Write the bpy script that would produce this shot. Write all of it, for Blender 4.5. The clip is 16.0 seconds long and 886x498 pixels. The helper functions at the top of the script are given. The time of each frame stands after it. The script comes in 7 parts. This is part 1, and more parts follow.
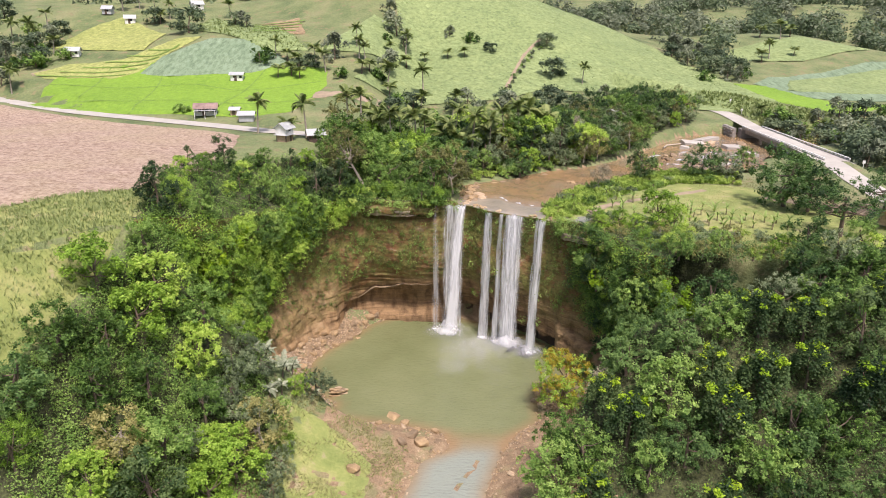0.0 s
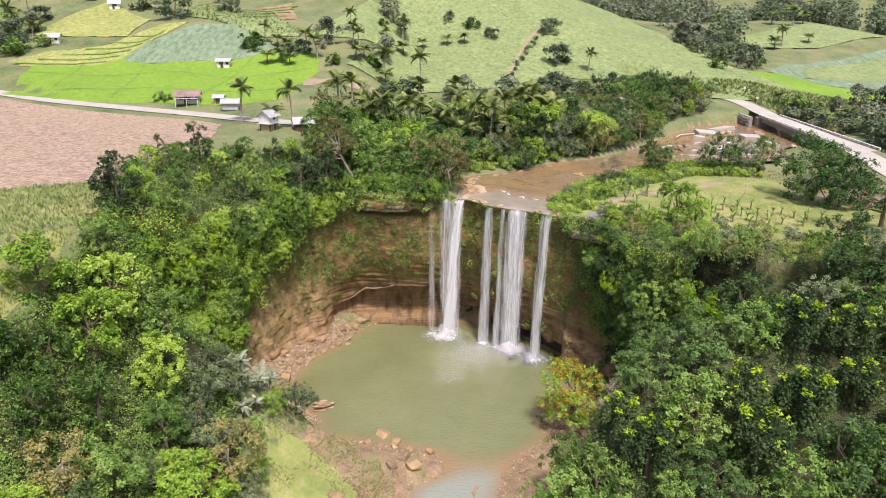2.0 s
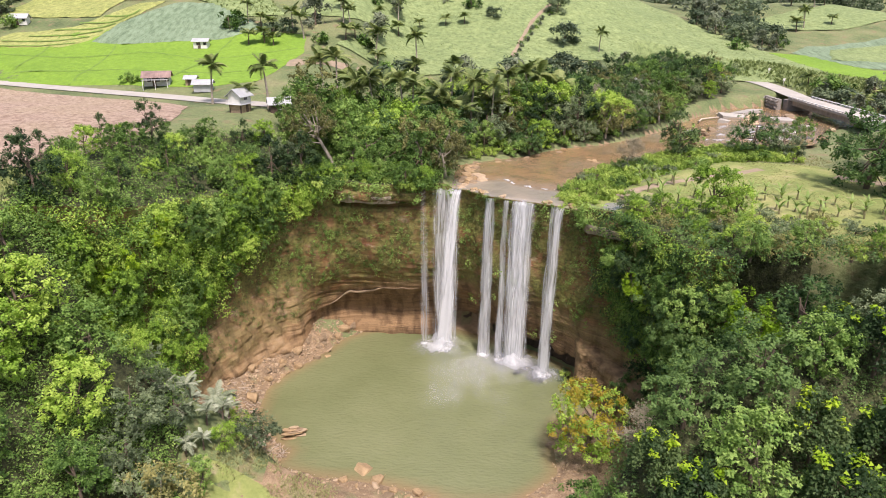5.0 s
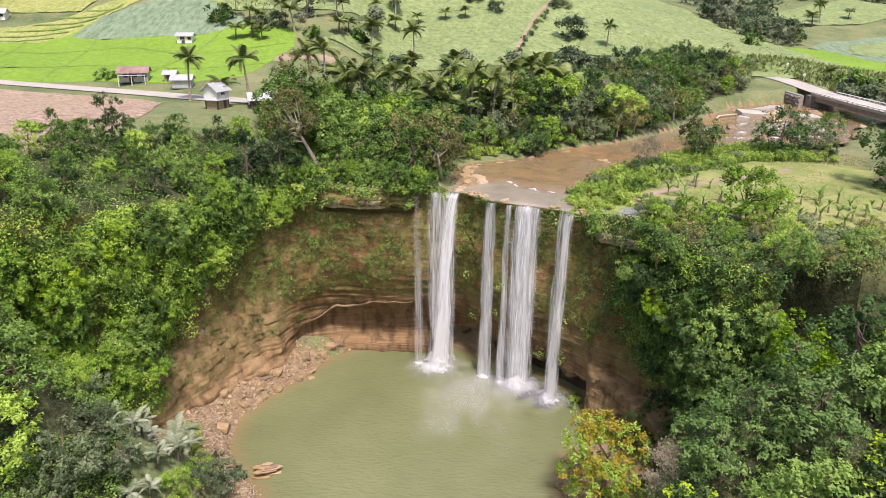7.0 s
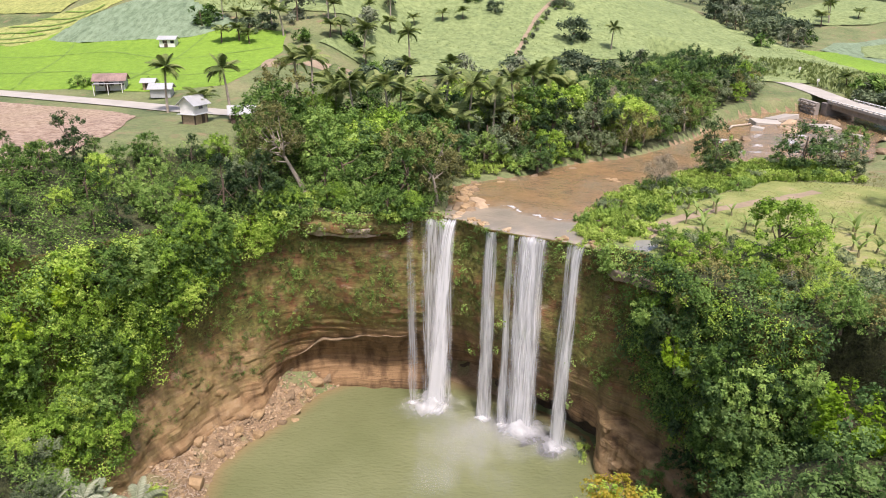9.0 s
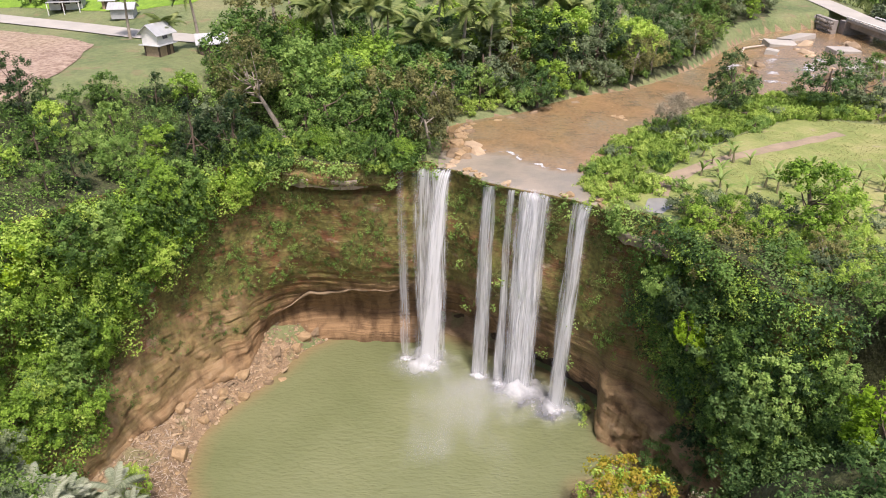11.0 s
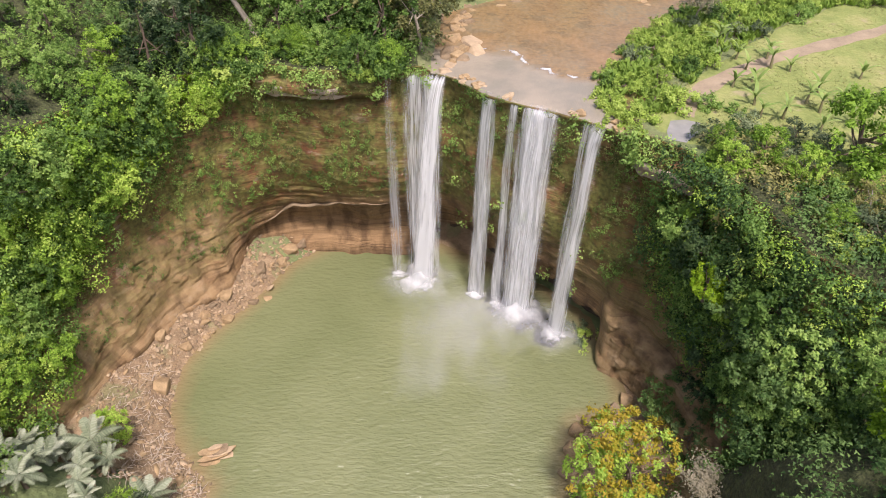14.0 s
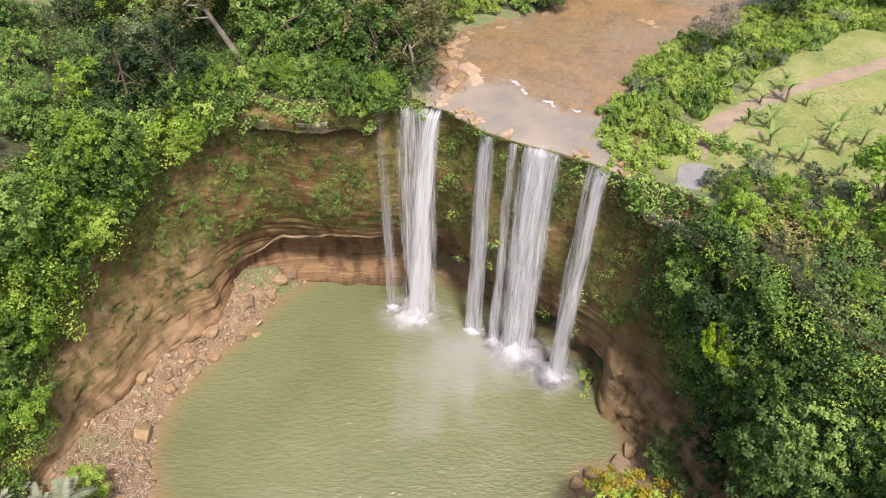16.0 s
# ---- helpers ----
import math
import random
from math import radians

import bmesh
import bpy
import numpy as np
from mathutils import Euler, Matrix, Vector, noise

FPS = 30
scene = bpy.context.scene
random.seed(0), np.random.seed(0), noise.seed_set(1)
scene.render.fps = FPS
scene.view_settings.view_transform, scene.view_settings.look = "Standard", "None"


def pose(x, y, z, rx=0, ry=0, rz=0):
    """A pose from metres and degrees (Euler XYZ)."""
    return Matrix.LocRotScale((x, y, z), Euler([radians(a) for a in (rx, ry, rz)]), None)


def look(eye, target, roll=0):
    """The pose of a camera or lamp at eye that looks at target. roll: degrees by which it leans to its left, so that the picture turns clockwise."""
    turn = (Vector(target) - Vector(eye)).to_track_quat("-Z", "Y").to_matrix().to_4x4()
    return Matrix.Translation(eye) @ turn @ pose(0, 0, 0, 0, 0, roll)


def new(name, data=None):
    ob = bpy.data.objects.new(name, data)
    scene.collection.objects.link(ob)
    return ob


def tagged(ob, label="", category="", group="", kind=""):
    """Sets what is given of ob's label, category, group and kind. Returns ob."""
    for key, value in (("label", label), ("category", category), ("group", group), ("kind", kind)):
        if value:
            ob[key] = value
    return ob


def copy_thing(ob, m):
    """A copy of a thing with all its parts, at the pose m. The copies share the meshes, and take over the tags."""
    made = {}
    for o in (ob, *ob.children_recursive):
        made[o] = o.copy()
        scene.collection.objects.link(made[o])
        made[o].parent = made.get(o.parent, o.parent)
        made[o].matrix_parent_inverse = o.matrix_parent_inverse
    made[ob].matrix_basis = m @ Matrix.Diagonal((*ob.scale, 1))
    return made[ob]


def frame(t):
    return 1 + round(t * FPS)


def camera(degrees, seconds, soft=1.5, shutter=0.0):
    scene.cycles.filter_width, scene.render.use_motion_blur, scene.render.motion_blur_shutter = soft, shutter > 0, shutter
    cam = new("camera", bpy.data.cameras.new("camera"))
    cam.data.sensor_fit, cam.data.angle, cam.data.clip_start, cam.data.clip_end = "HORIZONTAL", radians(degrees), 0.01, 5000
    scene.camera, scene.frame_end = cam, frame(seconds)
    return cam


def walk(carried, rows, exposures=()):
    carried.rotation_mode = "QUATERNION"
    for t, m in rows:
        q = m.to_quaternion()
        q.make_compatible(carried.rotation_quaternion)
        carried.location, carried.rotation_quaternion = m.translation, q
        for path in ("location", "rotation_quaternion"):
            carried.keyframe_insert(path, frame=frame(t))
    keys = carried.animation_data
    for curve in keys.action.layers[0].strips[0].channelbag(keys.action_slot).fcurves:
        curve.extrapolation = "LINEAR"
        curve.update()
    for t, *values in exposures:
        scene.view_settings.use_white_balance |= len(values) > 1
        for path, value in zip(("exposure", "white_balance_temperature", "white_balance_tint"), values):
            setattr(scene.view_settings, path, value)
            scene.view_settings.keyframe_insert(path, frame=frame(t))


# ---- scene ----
cam = camera(65.6, 16.0, 1.0)
PATH = [
    (0, (2.173, 12.719, 60.238), (2.119, 14.613, 59.598), 0.4),
    (0.5, (2.314, 15.444, 59.734), (2.259, 17.336, 59.086), 0.3),
    (1, (2.446, 18.113, 59.091), (2.39, 20.003, 58.44), 0.3),
    (1.5, (2.584, 20.827, 58.311), (2.527, 22.716, 57.657), 0.3),
    (2, (2.796, 23.506, 57.502), (2.737, 25.394, 56.844), 0.3),
    (2.5, (2.985, 26.176, 56.637), (2.925, 28.063, 55.976), 0.2),
    (3, (3.215, 28.837, 55.785), (3.152, 30.723, 55.123), 0.2),
    (3.5, (3.47, 31.495, 55.006), (3.404, 33.381, 54.342), 0.1),
    (4, (3.667, 34.104, 54.312), (3.599, 35.988, 53.644), 0.1),
    (6.5, (4.369, 47.226, 50.026), (4.291, 49.108, 49.354), -0.2),
    (7, (4.634, 49.868, 49.864), (4.552, 51.753, 49.198), -0.2),
    (7.5, (4.694, 52.291, 49.956), (4.611, 54.177, 49.295), -0.3),
    (8, (4.784, 54.644, 50.115), (4.7, 56.532, 49.46), -0.2),
    (8.2, (4.777, 55.542, 50.233), (4.693, 57.431, 49.581), -0.2),
    (10.3, (3.72, 64.659, 53.857), (3.673, 66.481, 53.034), -0.1),
    (10.5, (3.663, 65.458, 53.986), (3.619, 67.266, 53.132), -0.1),
    (11, (3.596, 67.32, 54.454), (3.557, 69.089, 53.521), -0.0),
    (11.5, (3.902, 69.141, 54.845), (3.858, 70.866, 53.835), 0.0),
    (12, (4.098, 70.926, 55.304), (4.053, 72.604, 54.217), -0.0),
    (12.5, (4.231, 72.711, 55.769), (4.185, 74.34, 54.61), -0.1),
    (13, (4.268, 74.512, 56.314), (4.223, 76.096, 55.094), -0.2),
    (13.5, (4.319, 76.248, 56.881), (4.276, 77.797, 55.616), -0.1),
    (14, (4.285, 77.903, 57.458), (4.245, 79.418, 56.154), -0.1),
    (14.5, (4.225, 79.516, 57.996), (4.188, 81.009, 56.665), -0.1),
    (15, (4.247, 81.058, 58.481), (4.211, 82.543, 57.142), -0.0),
    (15.5, (4.335, 82.48, 58.827), (4.299, 83.974, 57.499), 0.0),
    (16, (4.659, 83.981, 58.936), (4.617, 85.476, 57.609), -0.0),
]
walk(cam, [(t, look(eye, target, roll)) for t, eye, target, roll in PATH])

# ---- sky, sun ----
SUN_AZ, SUN_EL = 160.0, 63.0          # degrees clockwise from +y, above the horizon
world = bpy.data.worlds.new("sky")
world.use_nodes = True
scene.world = world
wn, wl = world.node_tree.nodes, world.node_tree.links
sky = wn.new("ShaderNodeTexSky")
sky.sky_type, sky.sun_disc = "NISHITA", False
sky.sun_elevation, sky.sun_rotation = radians(SUN_EL), radians(SUN_AZ)
sky.air_density, sky.dust_density = 1.2, 4.0
wl.new(sky.outputs["Color"], wn["Background"].inputs["Color"])
wn["Background"].inputs["Strength"].default_value = 0.108
sun_data = bpy.data.lights.new("sun", "SUN")
sun_data.energy, sun_data.angle, sun_data.color = 3.4, radians(8), (1.0, 0.93, 0.88)
sun = new("sun", sun_data)
sun.matrix_world = look((400 * math.sin(radians(SUN_AZ)), 100 + 400 * math.cos(radians(SUN_AZ)), 400 * math.tan(radians(SUN_EL))), (0, 100, 0))
scene.view_settings.exposure = 0.55
scene.view_settings.use_white_balance = True
scene.view_settings.white_balance_tint = 18


# ---- small numeric tools ----
def smooth(t):
    t = np.clip(t, 0.0, 1.0)
    return t * t * (3 - 2 * t)


def hash2(i, j, seed=0):
    n = (i.astype(np.int64) * 374761393 + j.astype(np.int64) * 668265263 + seed * 974711) & 0x7FFFFFFF
    n = ((n ^ (n >> 13)) * 1274126177) & 0x7FFFFFFF
    return ((n ^ (n >> 16)) & 0xFFFF) / 65535.0


def vnoise(x, y, seed=0):
    """Smooth noise in 0..1."""
    x, y = np.asarray(x, float), np.asarray(y, float)
    i, j = np.floor(x), np.floor(y)
    u, v = x - i, y - j
    u, v = u * u * (3 - 2 * u), v * v * (3 - 2 * v)
    a, b = hash2(i, j, seed), hash2(i + 1, j, seed)
    c, d = hash2(i, j + 1, seed), hash2(i + 1, j + 1, seed)
    return (a * (1 - u) + b * u) * (1 - v) + (c * (1 - u) + d * u) * v


def fbm(x, y, seed=0, octaves=4):
    out, amp, tot = 0.0, 1.0, 0.0
    for k in range(octaves):
        out = out + amp * vnoise(x * 2 ** k + 17.3 * k, y * 2 ** k - 9.1 * k, seed + k)
        tot, amp = tot + amp, amp * 0.5
    return out / tot


def inside(poly, x, y):
    x, y = np.asarray(x, float), np.asarray(y, float)
    res = np.zeros(np.broadcast(x, y).shape, bool)
    for (x0, y0), (x1, y1) in zip(poly, poly[1:] + poly[:1]):
        if y0 == y1:
            continue
        cross = ((y0 > y) != (y1 > y)) & (x < (x1 - x0) * (y - y0) / (y1 - y0) + x0)
        res ^= cross
    return res


def line_dist(line, x, y):
    """Distance to a polyline."""
    x, y = np.asarray(x, float), np.asarray(y, float)
    best = np.full(np.broadcast(x, y).shape, 1e9)
    for (x0, y0), (x1, y1) in zip(line, line[1:]):
        dx, dy = x1 - x0, y1 - y0
        t = np.clip(((x - x0) * dx + (y - y0) * dy) / (dx * dx + dy * dy), 0, 1)
        best = np.minimum(best, np.hypot(x - x0 - t * dx, y - y0 - t * dy))
    return best


def poly_dist(poly, x, y):
    """Signed distance, positive inside."""
    d = line_dist(poly + poly[:1], x, y)
    return np.where(inside(poly, x, y), d, -d)


def resample(pts, step):
    """A smooth curve (Catmull-Rom) through pts, cut into even steps."""
    p = np.array([pts[0], *pts, pts[-1]], float)
    fine = []
    for k in range(1, len(p) - 2):
        for t in np.linspace(0, 1, 24, endpoint=False):
            a, b, c, d = p[k - 1], p[k], p[k + 1], p[k + 2]
            fine.append(0.5 * (2 * b + (c - a) * t + (2 * a - 5 * b + 4 * c - d) * t * t + (3 * b - a - 3 * c + d) * t ** 3))
    fine = np.array(fine + [p[-1]])
    s = np.concatenate([[0], np.cumsum(np.linalg.norm(np.diff(fine, axis=0), axis=1))])
    n = max(2, int(s[-1] / step) + 1)
    q = np.linspace(0, s[-1], n)
    return np.stack([np.interp(q, s, fine[:, k]) for k in range(fine.shape[1])], 1)


# ---- plan ----
LIP = 26.0
POOL = [(-25, 125), (-23, 130), (-20.5, 133.5), (-18.5, 137), (-16.5, 141.5), (-14, 143.8), (-11, 146.3), (-6, 147), (0, 147), (5, 144),
        (10, 141), (15, 138), (19.5, 133), (21, 127), (22, 122), (20.5, 119), (16.5, 118.5), (15, 114), (14.8, 107), (11, 103.5), (8, 97),
        (6, 90), (5, 80), (2, 60), (-1, 30), (-4, -40), (-12, -40), (-9, 40), (-7, 70), (-5, 88), (-3, 96), (1, 99), (0, 103), (-4, 104.5),
        (-9, 105.5), (-14, 106), (-19, 107.5), (-18, 110.5), (-20, 112.5), (-22.5, 115), (-24.5, 119)]
CLIFF = [(-44, 104), (-38, 111), (-34.5, 117), (-32, 125), (-29, 132), (-24.5, 137.8), (-19, 140.8), (-14, 141.6), (-8, 140.8), (-2, 141.3), (2.7, 141.3),
         (7.2, 137.1), (13.5, 133.9), (17, 131.8), (20.3, 128.9), (23.3, 126.6), (25.8, 123), (27.2, 118.5), (28.6, 113.5), (33, 109.5)]
GORGE = [(-95, -80), (-82, 40), (-68, 70), (-54, 90)] + CLIFF + [(46, 109), (58, 105), (72, 95), (84, 72), (92, 30), (98, -80)]
RIVER = [(2.6, 141.2), (2.6, 145.2), (3.4, 150), (4, 155), (6.8, 157.2), (10, 159.2), (14, 161.2), (18.6, 166), (23.2, 170), (30, 173), (36, 178), (46, 189), (54, 200), (66, 214), (84, 222), (140, 236),
         (140, 212), (96, 200), (76, 186), (68, 172), (56, 171), (47, 170), (39, 164.2), (30, 158.2), (24.5, 152.4), (20.4, 146.6), (17.8, 141), (16.8, 138), (17.0, 134.5), (17.8, 131.0), (13.5, 133.7), (7.2, 136.9)]
RIFFLE = [(3.5, 147.2), (6.6, 146.6), (9.7, 146.0), (11.4, 143.4), (13.2, 142.2), (14.6, 140.8), (18.0, 140.4)]
ROAD_WEST = [(-210, 262), (-135, 217), (-105, 199), (-80, 189), (-58, 181), (-44, 175.5), (-34, 174)]
ROAD_EAST = [(62, 262), (76, 257), (86, 244), (86, 215), (85.5, 190), (83.5, 165), (80.5, 146), (80, 128), (86, 105), (100, 80), (130, 40)]
RICE = [(-122, 206), (-99, 198), (-76, 195.5), (-56, 190), (-44, 195), (-39, 222), (-41, 236), (-79, 240), (-104, 241), (-128, 237)]
PLOUGH = [(-127, 205), (-103, 191), (-78, 181), (-58, 173.5), (-48, 166), (-45, 150), (-45, 133), (-47, 118), (-58, 114), (-66, 105), (-110, 108), (-160, 150)]
HILLS = [  # centre, spread, height
    (13, 352, 54, 62, 37), (-85, 262, 30, 20, 8), (-148, 300, 40, 25, 14), (-102, 332, 38, 26, 11), (-36, 326, 32, 26, 12),
    (190, 342, 45, 30, 8), (150, 392, 46, 34, 15), (-230, 380, 70, 60, 22), (40, 520, 130, 60, 14), (270, 520, 90, 70, 24),
    (-150, 470, 70, 45, 14), (-30, 430, 60, 45, 10), (-330, 560, 120, 80, 26)]


def plateau(x, y):
    left = smooth((-x - 25 + 13 * smooth((y - 141) / 14)) / 23)
    base = 26.5 + left * (7.6 + 0.105 * np.clip(y - 185, 0, 72) - 0.075 * np.clip(112 - y, 0, 90))
    base = base + (1 - left) * 0.04 * np.clip(y - 190, 0, 110)
    base = base + smooth((x - 60) / 60) * 2.2 * smooth((y - 90) / 60)
    far = np.interp(y + 60 * smooth(-x / 80), [440, 560, 720, 1000, 1500, 2700], [0, 14, 44, 92, 150, 190])
    base = base + far
    for cx, cy, sx, sy, h in HILLS:
        base = base + h * np.exp(-0.5 * (((x - cx) / sx) ** 2 + ((y - cy) / sy) ** 2))
    rough = (fbm(x / 46, y / 46, 3) - 0.5) * np.interp(y, [200, 300, 450, 700, 1200], [0.6, 2.0, 6, 16, 40])
    return base + rough + (fbm(x / 9, y / 9, 5) - 0.5) * 0.5


def floor_height(x, y):
    d = poly_dist(POOL, x, y)
    out = -d
    h = np.where(d > 0, -np.minimum(2.2, 0.4 * d), np.minimum(0.22 * out, 1.0) + 0.06 * np.clip(out - 4, 0, 60))
    bar = line_dist([(0.5, 80), (1.0, 87.9), (2.9, 92.0), (4.5, 94.9), (5.3, 97.2)], x, y)
    h = np.maximum(h, np.where(bar < 2.5, 0.05 - 0.26 * bar + 0.3 * (fbm(x / 1.1, y / 1.1, 13) - 0.4), -9.0))       # thin gravel bar in the outlet
    bank = smooth((-11 - x) / 5) * smooth((y - 110) / 6)         # rubble heaped against the left wall
    h = h + bank * 0.42 * np.clip(out, 0, 5.5)
    return h + (fbm(x / 3.1, y / 3.1, 11) - 0.45) * np.clip(out, 0, 4) * 0.28


def road_dist(x, y):
    return np.minimum(line_dist(ROAD_WEST, x, y), line_dist(ROAD_EAST, x, y))


def upland(x, y):
    """The land outside the gorge, with road bed and river bed."""
    p = plateau(x, y)
    dr = road_dist(x, y)
    zr = road_z(x, y)
    k = 1 - smooth((dr - 4.5) / 5)
    span = (x > 60) & (y > 170) & (y < 212)
    p = np.where(span, p, p * (1 - k) + zr * k)
    rd = poly_dist(RIVER, x, y)
    bed = LIP - 0.35 - np.minimum(0.4, 0.05 * np.maximum(rd, 0)) + np.clip((x - 50) / 40, 0, 1) * 1.2
    bank = smooth((rd + 3.0) / 3.0)
    return np.where(rd > -3.0, np.minimum(p, p * (1 - bank) + bed * bank), p)


def road_z(x, y):
    return np.where(x > 40, np.interp(y, [40, 120, 165, 215, 250], [25, 28.8, 30.2, 30.4, 31.5]), np.interp(x, [-210, -135, -40, 5, 40], [39, 35.6, 34.0, 31.5, 31.0]))


def ground_height(x, y):
    x, y = np.asarray(x, float), np.asarray(y, float)
    p, f, g = upland(x, y), floor_height(x, y), poly_dist(GORGE, x, y)
    steep = smooth((y - 100) / 14)
    steep = np.where(x < -20, steep * smooth(((x + 44) * 0.65 + (y - 104) * 0.76 - 3) / 4), steep)
    width = 34 + 0.3 * np.clip(x, 0, 60)
    t0 = np.clip(g / width, 0, 1)
    gentle = 0.35 * smooth(t0) + 0.65 * (1 - (1 - t0) ** 1.7)
    sheer = smooth((g + 9.0) / 2.5)                 # the drop hides behind the cliff
    t = gentle * (1 - steep) + sheer * steep
    low = smooth((x - 4) / 4)                       # the right bank stays low for some way
    t = np.maximum(t, smooth((poly_dist(POOL, x, y) + 9 + 8 * low) / (6 + 4 * low)) * (y < 120) * np.where(x > 4, smooth(g / 4), 1.0))
    return p * (1 - t) + f * t


def surface(x, y):
    """What one would stand on: the soil runs out to the cliff's edge."""
    x, y = np.asarray(x, float), np.asarray(y, float)
    return np.where((poly_dist(GORGE, x, y) < 0.0) & (y > 103), upland(x, y), ground_height(x, y))


# ---- mesh tools ----
def quick_mesh(name, co, quads, mats=(), smooth_shade=False):
    """A mesh from arrays of corners and quads (or triangles)."""
    me = bpy.data.meshes.new(name)
    co, quads = np.asarray(co, np.float32), np.asarray(quads, np.int32)
    k = quads.shape[1]
    me.vertices.add(len(co))
    me.vertices.foreach_set("co", co.ravel())
    me.loops.add(quads.size)
    me.loops.foreach_set("vertex_index", quads.ravel())
    me.polygons.add(len(quads))
    me.polygons.foreach_set("loop_start", np.arange(0, quads.size, k, dtype=np.int32))
    if smooth_shade:
        me.polygons.foreach_set("use_smooth", np.ones(len(quads), bool))
    for m in mats:
        me.materials.append(m)
    me.update(calc_edges=True)
    return me


def grid_faces(nu, nv):
    i, j = np.meshgrid(np.arange(nu - 1), np.arange(nv - 1), indexing="ij")
    a = (i * nv + j).ravel()
    return np.stack([a, a + nv, a + nv + 1, a + 1], 1)


def thing(name, label, category, group="", kind="", at=(0, 0, 0), turn=0.0):
    ob = new(name)
    ob.empty_display_size = 0.3
    ob.matrix_basis = pose(*at, 0, 0, turn)
    return tagged(ob, label, category, group, kind)


def part(name, shape, material, parent, label=""):
    """Links a bmesh or mesh as one object under a thing or a part."""
    if isinstance(shape, bmesh.types.BMesh):
        me = bpy.data.meshes.new(name)
        shape.to_mesh(me)
        shape.free()
    else:
        me = shape
    if material and not me.materials:
        me.materials.append(material)
    ob = new(name, me)
    ob.parent = parent
    if label:
        ob["label"] = label
    return ob


def box(bm, x0, y0, z0, x1, y1, z1, bevel=0.0):
    made = bmesh.ops.create_cube(bm, size=1.0)["verts"]
    bmesh.ops.scale(bm, vec=(x1 - x0, y1 - y0, z1 - z0), verts=made)
    bmesh.ops.translate(bm, vec=((x0 + x1) / 2, (y0 + y1) / 2, (z0 + z1) / 2), verts=made)
    if bevel:
        edges = list({e for v in made for e in v.link_edges})
        bmesh.ops.bevel(bm, geom=edges, offset=bevel, segments=1, affect="EDGES")
    return bm


def tube(points, radii, sides=5, cap=True):
    """Corners and quads of a tapered tube along points."""
    pts = np.asarray(points, float)
    n = len(pts)
    d = np.gradient(pts, axis=0)
    d /= np.linalg.norm(d, axis=1)[:, None] + 1e-9
    ref = np.where(np.abs(d[:, 2:3]) > 0.9, [[1.0, 0, 0]], [[0, 0, 1.0]])
    a = np.cross(d, ref)
    a /= np.linalg.norm(a, axis=1)[:, None] + 1e-9
    b = np.cross(d, a)
    ang = np.linspace(0, 2 * math.pi, sides, endpoint=False)
    r = np.asarray(radii, float)[:, None, None]
    co = pts[:, None, :] + r * (np.cos(ang)[None, :, None] * a[:, None, :] + np.sin(ang)[None, :, None] * b[:, None, :])
    i, j = np.meshgrid(np.arange(n - 1), np.arange(sides), indexing="ij")
    v = i * sides + j
    w = i * sides + (j + 1) % sides
    quads = np.stack([v, w, w + sides, v + sides], -1).reshape(-1, 4)
    return co.reshape(-1, 3), quads


def join(pieces):
    cos, qs, off = [], [], 0
    for c, q in pieces:
        cos.append(c)
        qs.append(q + off)
        off += len(c)
    return np.concatenate(cos), np.concatenate(qs)


def leaves(rng, pos, nrm, size, slim=0.55, droop=0.25):
    """Pointed leaves in pairs round pos, with rough normals nrm: one triangle each."""
    size = np.repeat(np.broadcast_to(size, (len(pos),)), 2)[:, None]
    pos, nrm = np.repeat(pos, 2, 0), np.repeat(nrm, 2, 0)
    n = len(pos)
    pos = pos + rng.normal(0, 0.45, (n, 3)) * size
    nrm = nrm + rng.normal(0, 0.42, (n, 3))
    nrm /= np.linalg.norm(nrm, axis=1)[:, None] + 1e-9
    t = np.cross(nrm, rng.normal(0, 1, (n, 3)))
    t /= np.linalg.norm(t, axis=1)[:, None] + 1e-9
    s = np.cross(nrm, t)
    size = size * 0.84 * rng.uniform(0.65, 1.3, (n, 1))
    a = pos + t * size * 0.6 - nrm * size * droop * 0.6
    b = pos - t * size * 0.4 + s * size * slim * 0.62
    c = pos - t * size * 0.4 - s * size * slim * 0.62
    return np.stack([a, b, c], 1).reshape(-1, 3), np.arange(3 * n).reshape(n, 3)


# ---- materials ----
def material(name):
    m = bpy.data.materials.new(name)
    m.use_nodes = True
    nt = m.node_tree
    return m, nt, nt.nodes["Principled BSDF"]


def ramp(nt, fac, stops):
    r = nt.nodes.new("ShaderNodeValToRGB")
    el = r.color_ramp.elements
    while len(el) < len(stops):
        el.new(0.5)
    for e, (p, c) in zip(el, stops):
        e.position, e.color = p, (*c, 1)
    nt.links.new(fac, r.inputs["Fac"])
    return r.outputs["Color"]


def noise_node(nt, scale, detail=4, coord="Object", stretch=(1, 1, 1), rough=0.55):
    tc, mp, n = nt.nodes.new("ShaderNodeTexCoord"), nt.nodes.new("ShaderNodeMapping"), nt.nodes.new("ShaderNodeTexNoise")
    mp.inputs["Scale"].default_value = stretch
    nt.links.new(tc.outputs[coord], mp.inputs["Vector"])
    nt.links.new(mp.outputs["Vector"], n.inputs["Vector"])
    n.inputs["Scale"].default_value, n.inputs["Detail"].default_value, n.inputs["Roughness"].default_value = scale, detail, rough
    return n.outputs["Fac"]


